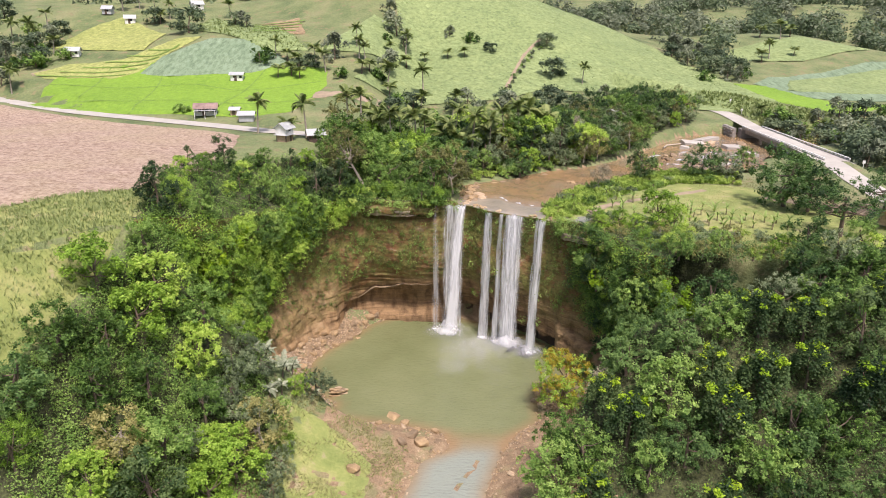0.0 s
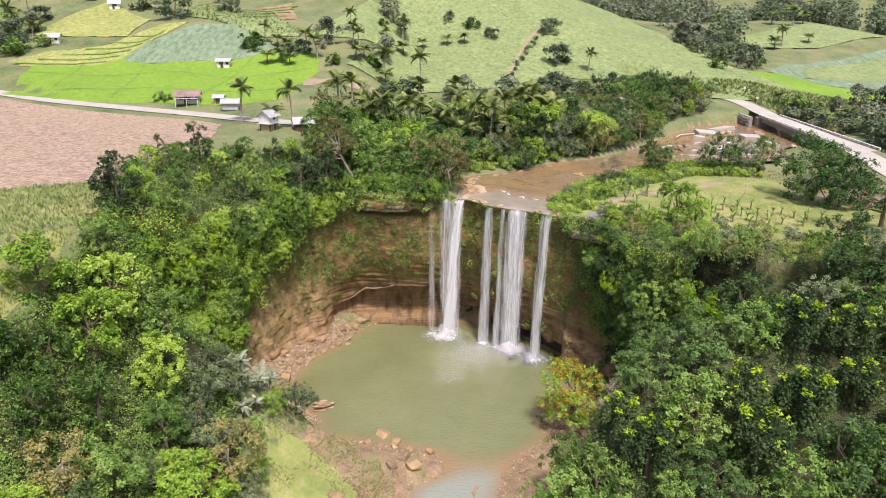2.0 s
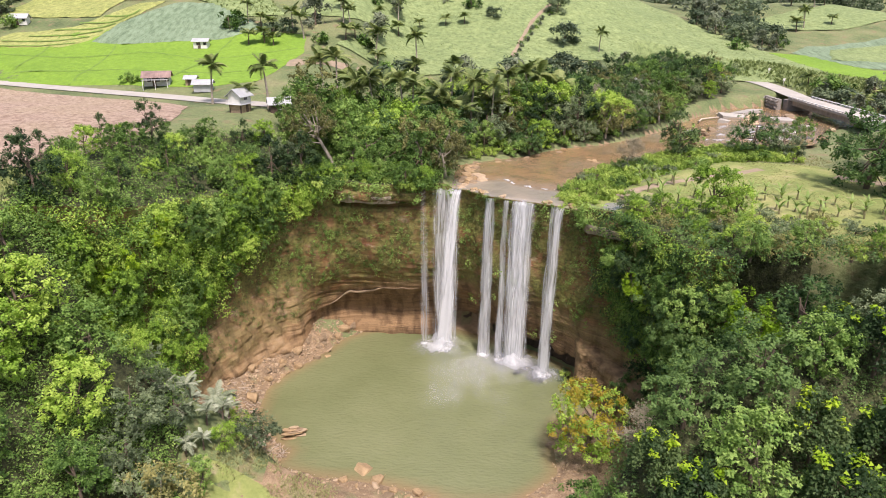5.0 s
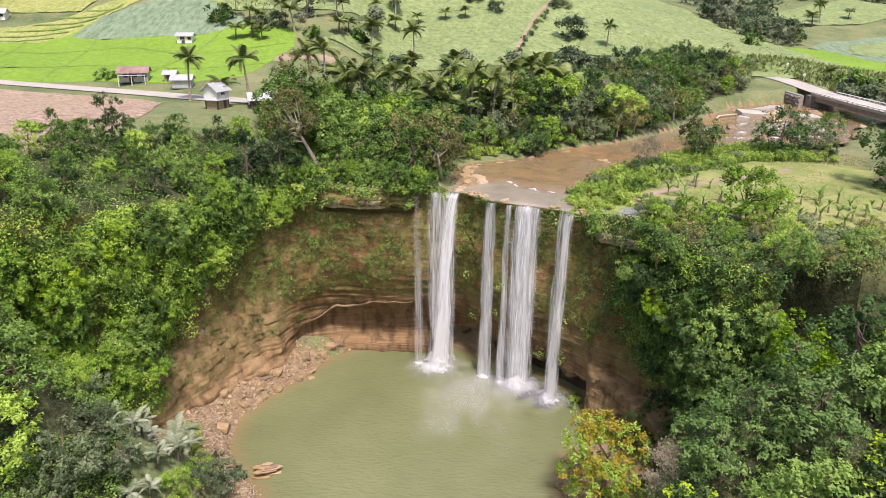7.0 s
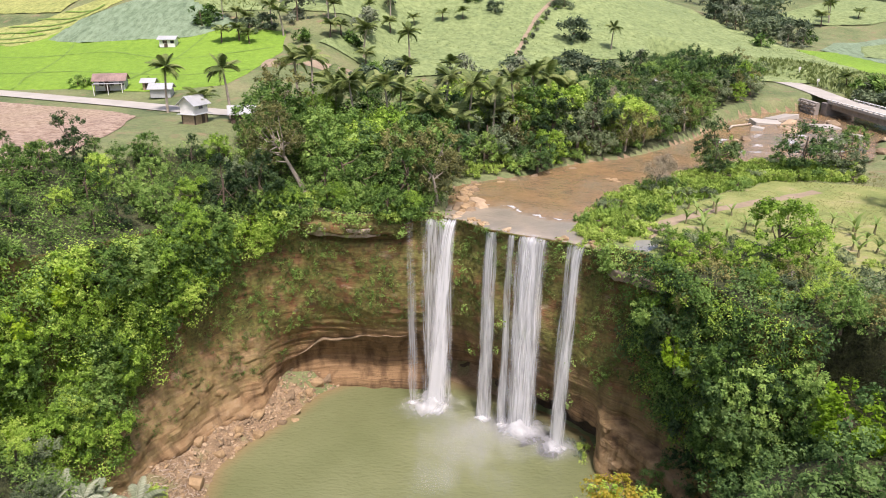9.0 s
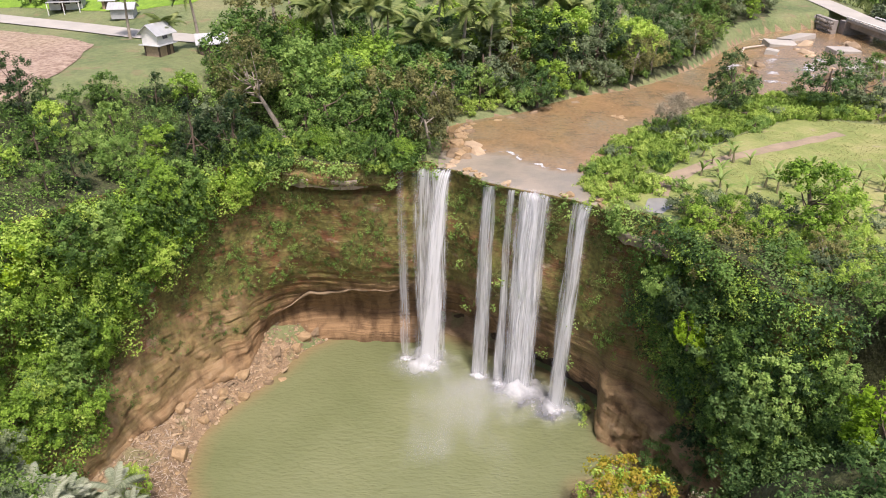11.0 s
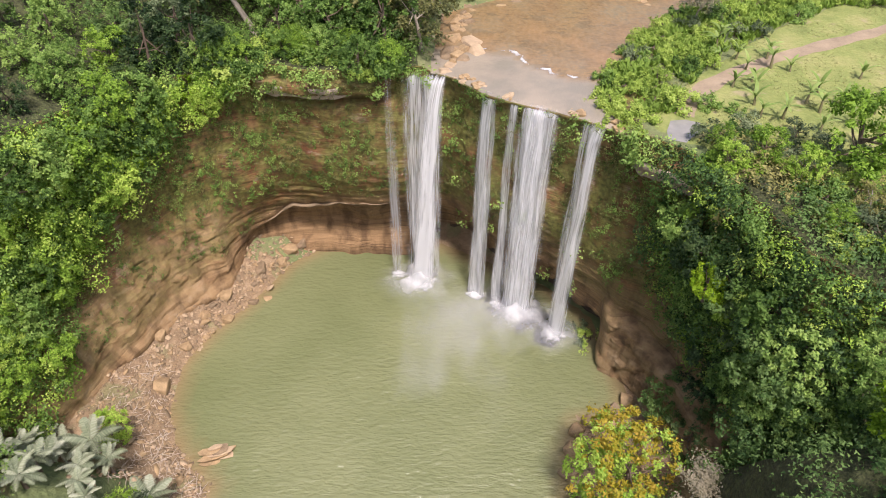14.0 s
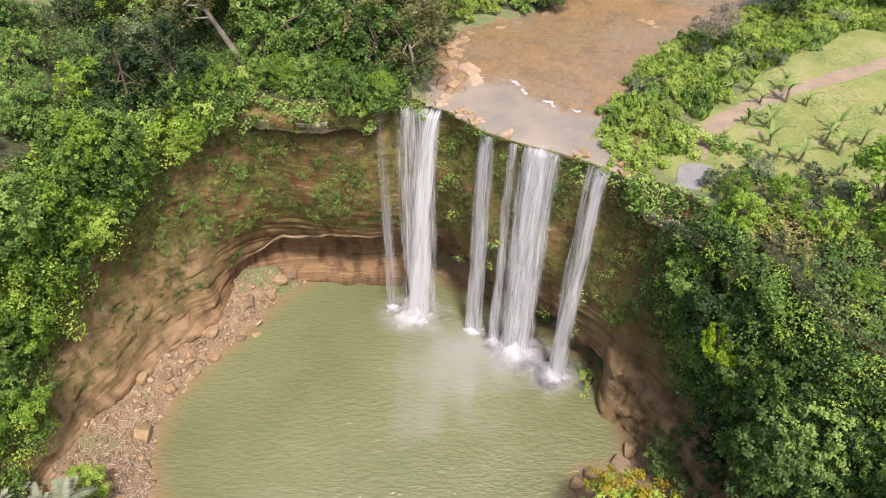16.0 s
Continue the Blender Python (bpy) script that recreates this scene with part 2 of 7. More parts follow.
def mix(nt, fac, a, b, mode="MIX"):
    n = nt.nodes.new("ShaderNodeMix")
    n.data_type, n.blend_type = "RGBA", mode
    for sock, v in ((0, fac), (6, a), (7, b)):
        if isinstance(v, (int, float)):
            n.inputs[sock].default_value = v
        elif isinstance(v, tuple):
            n.inputs[sock].default_value = (*v, 1)
        else:
            nt.links.new(v, n.inputs[sock])
    return n.outputs[2]


def maths(nt, op, a, b=0.0, clamp=False):
    n = nt.nodes.new("ShaderNodeMath")
    n.operation, n.use_clamp = op, clamp
    for k, v in enumerate((a, b)):
        if isinstance(v, (int, float)):
            n.inputs[k].default_value = v
        else:
            nt.links.new(v, n.inputs[k])
    return n.outputs[0]


def bump(nt, bsdf, height, strength, distance):
    b = nt.nodes.new("ShaderNodeBump")
    b.inputs["Strength"].default_value, b.inputs["Distance"].default_value = strength, distance
    nt.links.new(height, b.inputs["Height"])
    nt.links.new(b.outputs["Normal"], bsdf.inputs["Normal"])


def plain(name, colour, rough=0.7, vary=0.18, scale=2.0, metal=0.0, relief=0.2):
    """A worn surface of one colour: two scales of variation and a little relief."""
    m, nt, b = material(name)
    dark = tuple(c * (1 - 1.6 * vary) for c in colour)
    lite = tuple(min(1, c * (1 + vary)) for c in colour)
    big, small = noise_node(nt, scale, 5), noise_node(nt, scale * 9, 3)
    col = ramp(nt, big, [(0.3, dark), (0.7, lite)])
    col = mix(nt, 0.35, col, ramp(nt, small, [(0.25, dark), (0.75, lite)]))
    nt.links.new(col, b.inputs["Base Color"])
    b.inputs["Roughness"].default_value, b.inputs["Metallic"].default_value = rough, metal
    bump(nt, b, small, relief, 0.05)
    return m


def leaf_material(name, dark, mid, lite, gloss=0.55):
    """Leaf paint: hue by the plant, by the leaf and by patches of the crown; some light comes through."""
    m, nt, b = material(name)
    geo, info = nt.nodes.new("ShaderNodeNewGeometry"), nt.nodes.new("ShaderNodeObjectInfo")
    patch = noise_node(nt, 0.7, 3)
    f = maths(nt, "ADD", maths(nt, "MULTIPLY", geo.outputs["Random Per Island"], 0.30), maths(nt, "MULTIPLY", patch, 0.40))
    f = maths(nt, "ADD", f, maths(nt, "MULTIPLY", maths(nt, "SUBTRACT", info.outputs["Random"], 0.23), 0.55))
    tone = nt.nodes.new("ShaderNodeAttribute")          # each twig's own hue
    tone.attribute_name = "tone"
    f = maths(nt, "ADD", f, maths(nt, "MULTIPLY", tone.outputs["Fac"], 0.42))
    col = ramp(nt, f, [(0.1, dark), (0.5, mid), (0.92, lite)])
    nt.links.new(col, b.inputs["Base Color"])
    b.inputs["Roughness"].default_value = gloss
    b.inputs["Specular IOR Level"].default_value = 0.2
    tr = nt.nodes.new("ShaderNodeBsdfTranslucent")
    nt.links.new(mix(nt, 1.0, col, (1.0, 1.0, 0.9), "MULTIPLY"), tr.inputs["Color"])
    ms = nt.nodes.new("ShaderNodeMixShader")
    ms.inputs[0].default_value = 0.34
    nt.links.new(b.outputs[0], ms.inputs[1])
    nt.links.new(tr.outputs[0], ms.inputs[2])
    nt.links.new(ms.outputs[0], nt.nodes["Material Output"].inputs["Surface"])
    return m


LEAF_DEEP = leaf_material("leaf_deep_green", (0.021, 0.048, 0.017), (0.082, 0.160, 0.046), (0.195, 0.305, 0.090))
# dark green, deepened so the right slope's shadow is in the leaf colour
LEAF_DARK = leaf_material("leaf_dark_shade_green", (0.015, 0.034, 0.014), (0.052, 0.098, 0.034), (0.14, 0.205, 0.070))
LEAF_MID = leaf_material("leaf_mid_green", (0.040, 0.085, 0.019), (0.160, 0.282, 0.060), (0.345, 0.485, 0.125))
LEAF_FRESH = leaf_material("leaf_fresh_green", (0.078, 0.155, 0.018), (0.262, 0.43, 0.054), (0.475, 0.615, 0.12))
LEAF_OLIVE = leaf_material("leaf_olive", (0.08, 0.09, 0.035), (0.22, 0.225, 0.08), (0.40, 0.37, 0.14))
LEAF_GREY = leaf_material("leaf_grey_green", (0.075, 0.105, 0.055), (0.18, 0.235, 0.12), (0.34, 0.40, 0.22))
LEAF_LIME = leaf_material("leaf_lime", (0.12, 0.22, 0.01), (0.24, 0.40, 0.02), (0.40, 0.54, 0.04))
LEAF_AMBER = leaf_material("leaf_amber", (0.17, 0.20, 0.02), (0.33, 0.31, 0.03), (0.46, 0.33, 0.05))
LEAF_SILVER = leaf_material("leaf_silver", (0.15, 0.19, 0.11), (0.33, 0.37, 0.25), (0.55, 0.57, 0.44), 0.6)
LEAF_PALM = leaf_material("leaf_palm", (0.07, 0.11, 0.035), (0.19, 0.25, 0.078), (0.37, 0.41, 0.16), 0.4)
LEAF_TWIG = leaf_material("dry_twig_leaf", (0.27, 0.24, 0.17), (0.40, 0.36, 0.26), (0.52, 0.48, 0.37), 0.8)
# far foliage: aerial haze is put into these bluer, greyer leaf colours
LEAF_FAR = leaf_material("leaf_far_hazed", (0.065, 0.098, 0.058), (0.135, 0.185, 0.105), (0.24, 0.30, 0.16))
LEAF_FAR_PALE = leaf_material("leaf_far_hazed_pale", (0.12, 0.145, 0.10), (0.21, 0.245, 0.16), (0.31, 0.35, 0.23))
GRASS_BLADE = leaf_material("grass_blade", (0.25, 0.265, 0.105), (0.335, 0.34, 0.15), (0.43, 0.42, 0.21), 0.6)
CANE_BLADE = leaf_material("cane_blade", (0.17, 0.23, 0.08), (0.25, 0.31, 0.115), (0.36, 0.40, 0.19), 0.55)
LEAF_BANANA = leaf_material("leaf_banana", (0.13, 0.20, 0.05), (0.23, 0.33, 0.09), (0.36, 0.45, 0.15), 0.4)
LEAF_BANK = leaf_material("leaf_bank_green", (0.16, 0.25, 0.045), (0.34, 0.47, 0.085), (0.50, 0.61, 0.16))
RICE_BLADE = leaf_material("rice_blade", (0.11, 0.19, 0.03), (0.20, 0.32, 0.055), (0.31, 0.43, 0.09), 0.6)
BARK = plain("bark", (0.15, 0.11, 0.08), 0.9, 0.3, 1.5)
BARK_PALE = plain("pale_bark", (0.36, 0.31, 0.25), 0.9, 0.25, 1.5)
# ground: grass over brown soil, with worn and lush patches
GROUND, nt, b = material("grassy_ground")
lush = ramp(nt, noise_node(nt, 0.09, 6), [(0.30, (0.075, 0.11, 0.045)), (0.43, (0.15, 0.19, 0.075)), (0.55, (0.215, 0.24, 0.105)), (0.68, (0.29, 0.27, 0.14))])
fine = ramp(nt, noise_node(nt, 1.3, 6), [(0.3, (0.03, 0.05, 0.015)), (0.7, (0.17, 0.205, 0.075))])
soil = ramp(nt, noise_node(nt, 0.35, 6), [(0.57, (0, 0, 0)), (0.68, (0.7, 0.7, 0.7))])
col = mix(nt, soil, mix(nt, 0.42, lush, fine), (0.24, 0.17, 0.10))
nt.links.new(col, b.inputs["Base Color"])
b.inputs["Roughness"].default_value = 0.95
bump(nt, b, noise_node(nt, 2.2, 6), 0.7, 0.4)

# forest floor: leaf litter and low herbs, tree shade painted in as darker colour
FOREST_FLOOR, nt, b = material("shaded_leaf_litter")
col = ramp(nt, noise_node(nt, 1.2, 6, rough=0.7), [(0.34, (0.02, 0.022, 0.01)), (0.5, (0.05, 0.06, 0.022)), (0.66, (0.10, 0.125, 0.04))])
col = mix(nt, 0.4, col, ramp(nt, noise_node(nt, 4.5, 5), [(0.35, (0.02, 0.018, 0.01)), (0.68, (0.13, 0.14, 0.055))]))
nt.links.new(col, b.inputs["Base Color"])
b.inputs["Roughness"].default_value = 0.95
bump(nt, b, noise_node(nt, 2.5, 6), 1.0, 0.4)

# shore and gorge floor: pale brown gravel, some moss
SHORE, nt, b = material("gravel_shore")
col = ramp(nt, noise_node(nt, 0.8, 7), [(0.3, (0.13, 0.08, 0.04)), (0.5, (0.26, 0.165, 0.085)), (0.68, (0.40, 0.285, 0.165))])
col = mix(nt, ramp(nt, noise_node(nt, 0.22, 5), [(0.54, (0, 0, 0)), (0.62, (0.8, 0.8, 0.8))]), col, (0.17, 0.19, 0.06))
col = mix(nt, 0.4, col, ramp(nt, noise_node(nt, 7, 5), [(0.3, (0.10, 0.07, 0.045)), (0.7, (0.42, 0.33, 0.23))]))
nt.links.new(col, b.inputs["Base Color"])
b.inputs["Roughness"].default_value = 0.92
bump(nt, b, noise_node(nt, 4, 6), 0.9, 0.2)

# layered cliff: thin tan beds low down; above them earth, rosy bare patches and moss
CLIFF_ROCK, nt, b = material("layered_rock")
beds = ramp(nt, noise_node(nt, 1.0, 4, stretch=(0.05, 0.05, 7.0), rough=0.8),
            [(0.30, (0.06, 0.036, 0.02)), (0.40, (0.26, 0.155, 0.075)), (0.54, (0.39, 0.25, 0.125)), (0.62, (0.27, 0.165, 0.08)), (0.74, (0.50, 0.36, 0.22))])
fine = ramp(nt, noise_node(nt, 1.0, 3, stretch=(0.12, 0.12, 9.0), rough=0.7), [(0.36, (0.34, 0.30, 0.27)), (0.47, (0.95, 0.93, 0.9)), (0.62, (1.2, 1.15, 1.1))])
earth = ramp(nt, noise_node(nt, 0.42, 6, stretch=(1, 1, 2.2), rough=0.6),
             [(0.30, (0.085, 0.045, 0.020)), (0.42, (0.200, 0.106, 0.045)), (0.52, (0.275, 0.160, 0.065)), (0.59, (0.250, 0.100, 0.042)), (0.66, (0.440, 0.310, 0.230))])
earth = mix(nt, 0.8, earth, fine, "MULTIPLY")
low = nt.nodes.new("ShaderNodeAttribute")
low.attribute_name = "low"
col = mix(nt, low.outputs["Fac"], earth, beds)
blk = nt.nodes.new("ShaderNodeAttribute")
blk.attribute_name = "block"
face = ramp(nt, noise_node(nt, 0.5, 7, stretch=(1, 1, 1.6), rough=0.6), [(0.30, (0.17, 0.105, 0.05)), (0.42, (0.36, 0.235, 0.115)), (0.6, (0.46, 0.325, 0.175)), (0.72, (0.55, 0.42, 0.27))])
col = mix(nt, blk.outputs["Fac"], col, face)
stain = ramp(nt, noise_node(nt, 0.7, 6, stretch=(1, 1, 0.22)), [(0.36, (0.48, 0.45, 0.42)), (0.54, (1, 1, 1))])
# dark wet rock, with the hollow's shade painted into the same colour
behind_falls = nt.nodes.new("ShaderNodeAttribute")
behind_falls.attribute_name = "behind_falls"
col = mix(nt, behind_falls.outputs["Fac"], col, (0.055, 0.042, 0.034))
col = mix(nt, 1.0, col, stain, "MULTIPLY")
att = nt.nodes.new("ShaderNodeAttribute")
att.attribute_name = "moss"
mossy = maths(nt, "MULTIPLY", ramp(nt, noise_node(nt, 0.33, 9, stretch=(1, 1, 1.3), rough=0.74), [(0.39, (0, 0, 0)), (0.53, (0.9, 0.9, 0.9))]), att.outputs["Fac"])
moss_col = ramp(nt, noise_node(nt, 2.5, 5), [(0.3, (0.075, 0.078, 0.020)), (0.5, (0.165, 0.168, 0.040)), (0.7, (0.25, 0.275, 0.065))])
col = mix(nt, mossy, col, moss_col)
col = mix(nt, 1.0, col, (0.84, 0.82, 0.80), "MULTIPLY")
nt.links.new(col, b.inputs["Base Color"])
b.inputs["Roughness"].default_value = 0.75
strata = maths(nt, "MULTIPLY", noise_node(nt, 1.0, 4, stretch=(0.05, 0.05, 7.0), rough=0.8), low.outputs["Fac"])
bump(nt, b, maths(nt, "ADD", noise_node(nt, 2.2, 7, stretch=(0.5, 0.5, 3.4), rough=0.65), maths(nt, "MULTIPLY", strata, 1.6)), 0.9, 0.16)

TAN_ROCK = plain("tan_rock", (0.36, 0.25, 0.135), 0.85, 0.3, 1.2, relief=0.6)
GREY_ROCK = plain("grey_rock", (0.25, 0.18, 0.11), 0.85, 0.3, 1.2, relief=0.6)
PALE_ROCK = plain("pale_rock", (0.43, 0.32, 0.205), 0.85, 0.22, 1.0, relief=0.6)
DRIFTWOOD = plain("bleached_driftwood", (0.50, 0.42, 0.34), 0.9, 0.2, 2.0)

# pool: silty green water, browner in the shallows
WATER, nt, b = material("silty_water")
att = nt.nodes.new("ShaderNodeAttribute")
att.attribute_name = "shallow"
col = ramp(nt, noise_node(nt, 0.06, 4), [(0.3, (0.145, 0.165, 0.075)), (0.7, (0.195, 0.21, 0.105))])
stream = nt.nodes.new("ShaderNodeAttribute")
stream.attribute_name = "stream"
col = mix(nt, stream.outputs["Fac"], col, (0.25, 0.275, 0.23))
col = mix(nt, att.outputs["Fac"], col, (0.27, 0.18, 0.095))
nt.links.new(col, b.inputs["Base Color"])
b.inputs["Roughness"].default_value = 0.21
b.inputs["Specular IOR Level"].default_value = 0.5
rip = maths(nt, "ADD", noise_node(nt, 1.1, 4, stretch=(1, 2.2, 1)), maths(nt, "MULTIPLY", noise_node(nt, 0.28, 3), 1.5))
bump(nt, b, rip, 0.9, 0.2)

RIVER_WATER, nt, b = material("brown_river_water")
bars = noise_node(nt, 0.11, 6, stretch=(1, 0.8, 1), rough=0.6)
col = ramp(nt, bars, [(0.30, (0.33, 0.205, 0.10)), (0.42, (0.27, 0.17, 0.085)), (0.50, (0.19, 0.135, 0.075)), (0.58, (0.22, 0.17, 0.105)), (0.68, (0.20, 0.19, 0.135))])
shoal = ramp(nt, noise_node(nt, 0.42, 6, stretch=(0.7, 1.3, 1), rough=0.65), [(0.43, (0, 0, 0)), (0.5, (0.75, 0.75, 0.75)), (0.53, (0.1, 0.1, 0.1)), (0.62, (0.6, 0.6, 0.6))])
col = mix(nt, shoal, col, (0.33, 0.205, 0.095))
col = mix(nt, 0.16, col, ramp(nt, noise_node(nt, 1.6, 6, stretch=(1.5, 0.7, 1)), [(0.35, (0.123, 0.088, 0.053)), (0.68, (0.352, 0.282, 0.194))]))
# smooth water before the lip: the sky's reflection is painted as paler grey-tan
still = nt.nodes.new("ShaderNodeAttribute")
still.attribute_name = "still"
sky_sheen = ramp(nt, noise_node(nt, 0.3, 5), [(0.35, (0.25, 0.222, 0.175)), (0.62, (0.33, 0.28, 0.215))])
col = mix(nt, still.outputs["Fac"], col, sky_sheen)
nt.links.new(col, b.inputs["Base Color"])
b.inputs["Roughness"].default_value = 0.1
bump(nt, b, maths(nt, "ADD", noise_node(nt, 1.1, 5, stretch=(1.4, 0.8, 1)), noise_node(nt, 3.5, 3, stretch=(1.2, 0.6, 1))), 0.8, 0.06)


POND_WATER, nt, b = material("grey_pond_water")
col = ramp(nt, noise_node(nt, 0.8, 4), [(0.3, (0.22, 0.215, 0.195)), (0.7, (0.30, 0.29, 0.27))])
nt.links.new(col, b.inputs["Base Color"])
b.inputs["Roughness"].default_value = 0.12
bump(nt, b, noise_node(nt, 2.5, 3), 0.4, 0.03)


def foam_material(name, streaks, low, high, density, bite=0.25):
    """White water: strands along the fall, gaps between."""
    m, nt, b = material(name)
    n1 = noise_node(nt, 1.0, 5, "UV", streaks, 0.62)
    n2 = noise_node(nt, 1.0, 3, "UV", (streaks[0] * 0.22, streaks[1] * 0.6, 1))
    att = nt.nodes.new("ShaderNodeAttribute")
    att.attribute_name = "thick"
    f = maths(nt, "ADD", maths(nt, "MULTIPLY", n1, 0.6), maths(nt, "MULTIPLY", n2, 0.5))
    f = maths(nt, "ADD", f, maths(nt, "MULTIPLY", maths(nt, "SUBTRACT", att.outputs["Fac"], 1.0), bite))
    f = maths(nt, "MULTIPLY", maths(nt, "SUBTRACT", f, low), 1.0 / (high - low), True)
    f = maths(nt, "MULTIPLY", maths(nt, "MULTIPLY", f, density), maths(nt, "MULTIPLY", att.outputs["Fac"], 2.2, True), True)
    b.inputs["Base Color"].default_value = (0.78, 0.79, 0.81, 1)
    b.inputs["Roughness"].default_value = 0.5
    tr = nt.nodes.new("ShaderNodeBsdfTransparent")
    tl = nt.nodes.new("ShaderNodeBsdfTranslucent")
    tl.inputs["Color"].default_value = (0.78, 0.80, 0.83, 1)
    half = nt.nodes.new("ShaderNodeMixShader")
    half.inputs[0].default_value = 0.35
    nt.links.new(b.outputs[0], half.inputs[1])
    nt.links.new(tl.outputs[0], half.inputs[2])
    ms = nt.nodes.new("ShaderNodeMixShader")
    nt.links.new(f, ms.inputs[0])
    nt.links.new(tr.outputs[0], ms.inputs[1])
    nt.links.new(half.outputs[0], ms.inputs[2])
    nt.links.new(ms.outputs[0], nt.nodes["Material Output"].inputs["Surface"])
    return m


FALL = foam_material("falling_water", (7.0, 0.22, 1), 0.35, 0.68, 1.0, 0.22)
FALL_THIN = foam_material("thin_falling_water", (7.0, 0.14, 1), 0.40, 0.85, 0.75, 0.3)
SPRAY = foam_material("spray", (0.45, 0.45, 1), 0.15, 0.75, 0.75, 0.4)
MIST = foam_material("mist", (0.30, 0.10, 1), 0.34, 0.85, 0.45, 0.3)
FOAM = foam_material("foam", (1.8, 1.8, 1), 0.30, 0.66, 1.1, 0.4)

CONCRETE = plain("pale_concrete", (0.38, 0.35, 0.31), 0.85, 0.12, 0.4, relief=0.25)
ROAD_TOP = plain("pale_gravel_road", (0.41, 0.385, 0.34), 0.95, 0.12, 0.25, relief=0.3)
OLD_CONCRETE = plain("stained_concrete", (0.30, 0.27, 0.24), 0.9, 0.3, 0.6, relief=0.5)
WHITE_PAINT = plain("white_paint", (0.74, 0.73, 0.70), 0.7, 0.1, 1.0)
TIN = plain("zinc_roof", (0.50, 0.51, 0.51), 0.5, 0.12, 0.8, metal=0.3)
TIN_RUST = plain("rusty_roof", (0.28, 0.19, 0.165), 0.7, 0.35, 0.7, metal=0.1)
BAMBOO_WALL = plain("woven_bamboo_wall", (0.38, 0.28, 0.19), 0.9, 0.25, 3.0)
GREY_WALL = plain("grey_plaster_wall", (0.42, 0.43, 0.43), 0.9, 0.15, 1.0)
DARK_WOOD = plain("dark_wood", (0.09, 0.06, 0.045), 0.8, 0.25, 2.0)
DARK_GLASS, nt, b = material("window_glass")
b.inputs["Base Color"].default_value, b.inputs["Roughness"].default_value = (0.02, 0.025, 0.03, 1), 0.08

# fields
PLOUGHED, nt, b = material("ploughed_soil")
rows = noise_node(nt, 1.0, 6, stretch=(0.35, 0.75, 1), rough=0.7)
col = ramp(nt, rows, [(0.32, (0.15, 0.095, 0.062)), (0.5, (0.27, 0.185, 0.13)), (0.68, (0.38, 0.285, 0.21))])
col = mix(nt, ramp(nt, noise_node(nt, 0.045, 5), [(0.42, (0, 0, 0)), (0.62, (0.75, 0.75, 0.75))]), col, (0.30, 0.235, 0.13))
col = mix(nt, 0.42, col, ramp(nt, noise_node(nt, 1.5, 5, rough=0.7), [(0.40, (0.16, 0.10, 0.07)), (0.60, (0.56, 0.45, 0.36))]))
nt.links.new(col, b.inputs["Base Color"])
b.inputs["Roughness"].default_value = 0.95
bump(nt, b, rows, 1.0, 0.3)


def crop(name, dark, lite, scale, stretch=(1, 1, 1), rough=0.7):
    m, nt, b = material(name)
    col = ramp(nt, noise_node(nt, scale, 6, stretch=stretch), [(0.3, dark), (0.7, lite)])
    col = mix(nt, 0.4, col, ramp(nt, noise_node(nt, 0.06, 4), [(0.35, dark), (0.65, lite)]))
    tuft = ramp(nt, noise_node(nt, 0.75, 5, stretch=stretch, rough=0.75), [(0.36, (0.5, 0.54, 0.5)), (0.5, (1, 1, 1)), (0.64, (1.4, 1.36, 1.5))])
    col = mix(nt, rough, col, tuft, "MULTIPLY")
    nt.links.new(col, b.inputs["Base Color"])
    b.inputs["Roughness"].default_value = 0.9
    bump(nt, b, noise_node(nt, scale * 1.5, 5, stretch=stretch), 0.8, 0.5)
    return m


RICE_GREEN = crop("young_rice", (0.125, 0.235, 0.018), (0.20, 0.33, 0.030), 0.8, rough=0.25)
RICE_GOLD = crop("ripening_rice", (0.20, 0.24, 0.06), (0.34, 0.35, 0.11), 0.5, (1, 1, 1))
CANE = crop("sugar_cane", (0.15, 0.205, 0.075), (0.235, 0.292, 0.112), 0.35)
CANE_BLUE = crop("blue_green_cane", (0.13, 0.19, 0.105), (0.20, 0.27, 0.165), 0.6, (1, 0.2, 1))
STUBBLE = crop("brown_terrace", (0.20, 0.13, 0.07), (0.36, 0.27, 0.15), 0.5)
PATH_SOIL = plain("trodden_soil", (0.31, 0.24, 0.165), 0.95, 0.2, 0.6)
MEADOW_GRASS, nt, b = material("meadow_turf")
col = ramp(nt, noise_node(nt, 0.25, 6), [(0.3, (0.105, 0.145, 0.035)), (0.5, (0.21, 0.24, 0.07)), (0.66, (0.32, 0.295, 0.125))])
col = mix(nt, 0.35, col, ramp(nt, noise_node(nt, 2.5, 5), [(0.3, (0.15, 0.20, 0.05)), (0.7, (0.34, 0.36, 0.12))]))
col = mix(nt, ramp(nt, noise_node(nt, 0.5, 5), [(0.62, (0, 0, 0)), (0.70, (0.6, 0.6, 0.6))]), col, (0.33, 0.26, 0.18))
nt.links.new(col, b.inputs["Base Color"])
b.inputs["Roughness"].default_value = 0.95
bump(nt, b, noise_node(nt, 3.0, 6), 0.7, 0.15)
LEDGE_ROCK = plain("pale_ledge_rock", (0.38, 0.30, 0.25), 0.9, 0.3, 0.9, relief=0.7)
# ---- ground sheet ----
def axis(lo, a, b, hi, step, grow=1.16):
    mid = list(np.arange(a, b + step / 2, step))
    down, up, s = [a], [b], step
    while down[-1] > lo:
        s *= grow
        down.append(down[-1] - s)
    s = step
    while up[-1] < hi:
        s *= grow
        up.append(up[-1] + s)
    return np.array(down[:0:-1] + mid + up[1:])


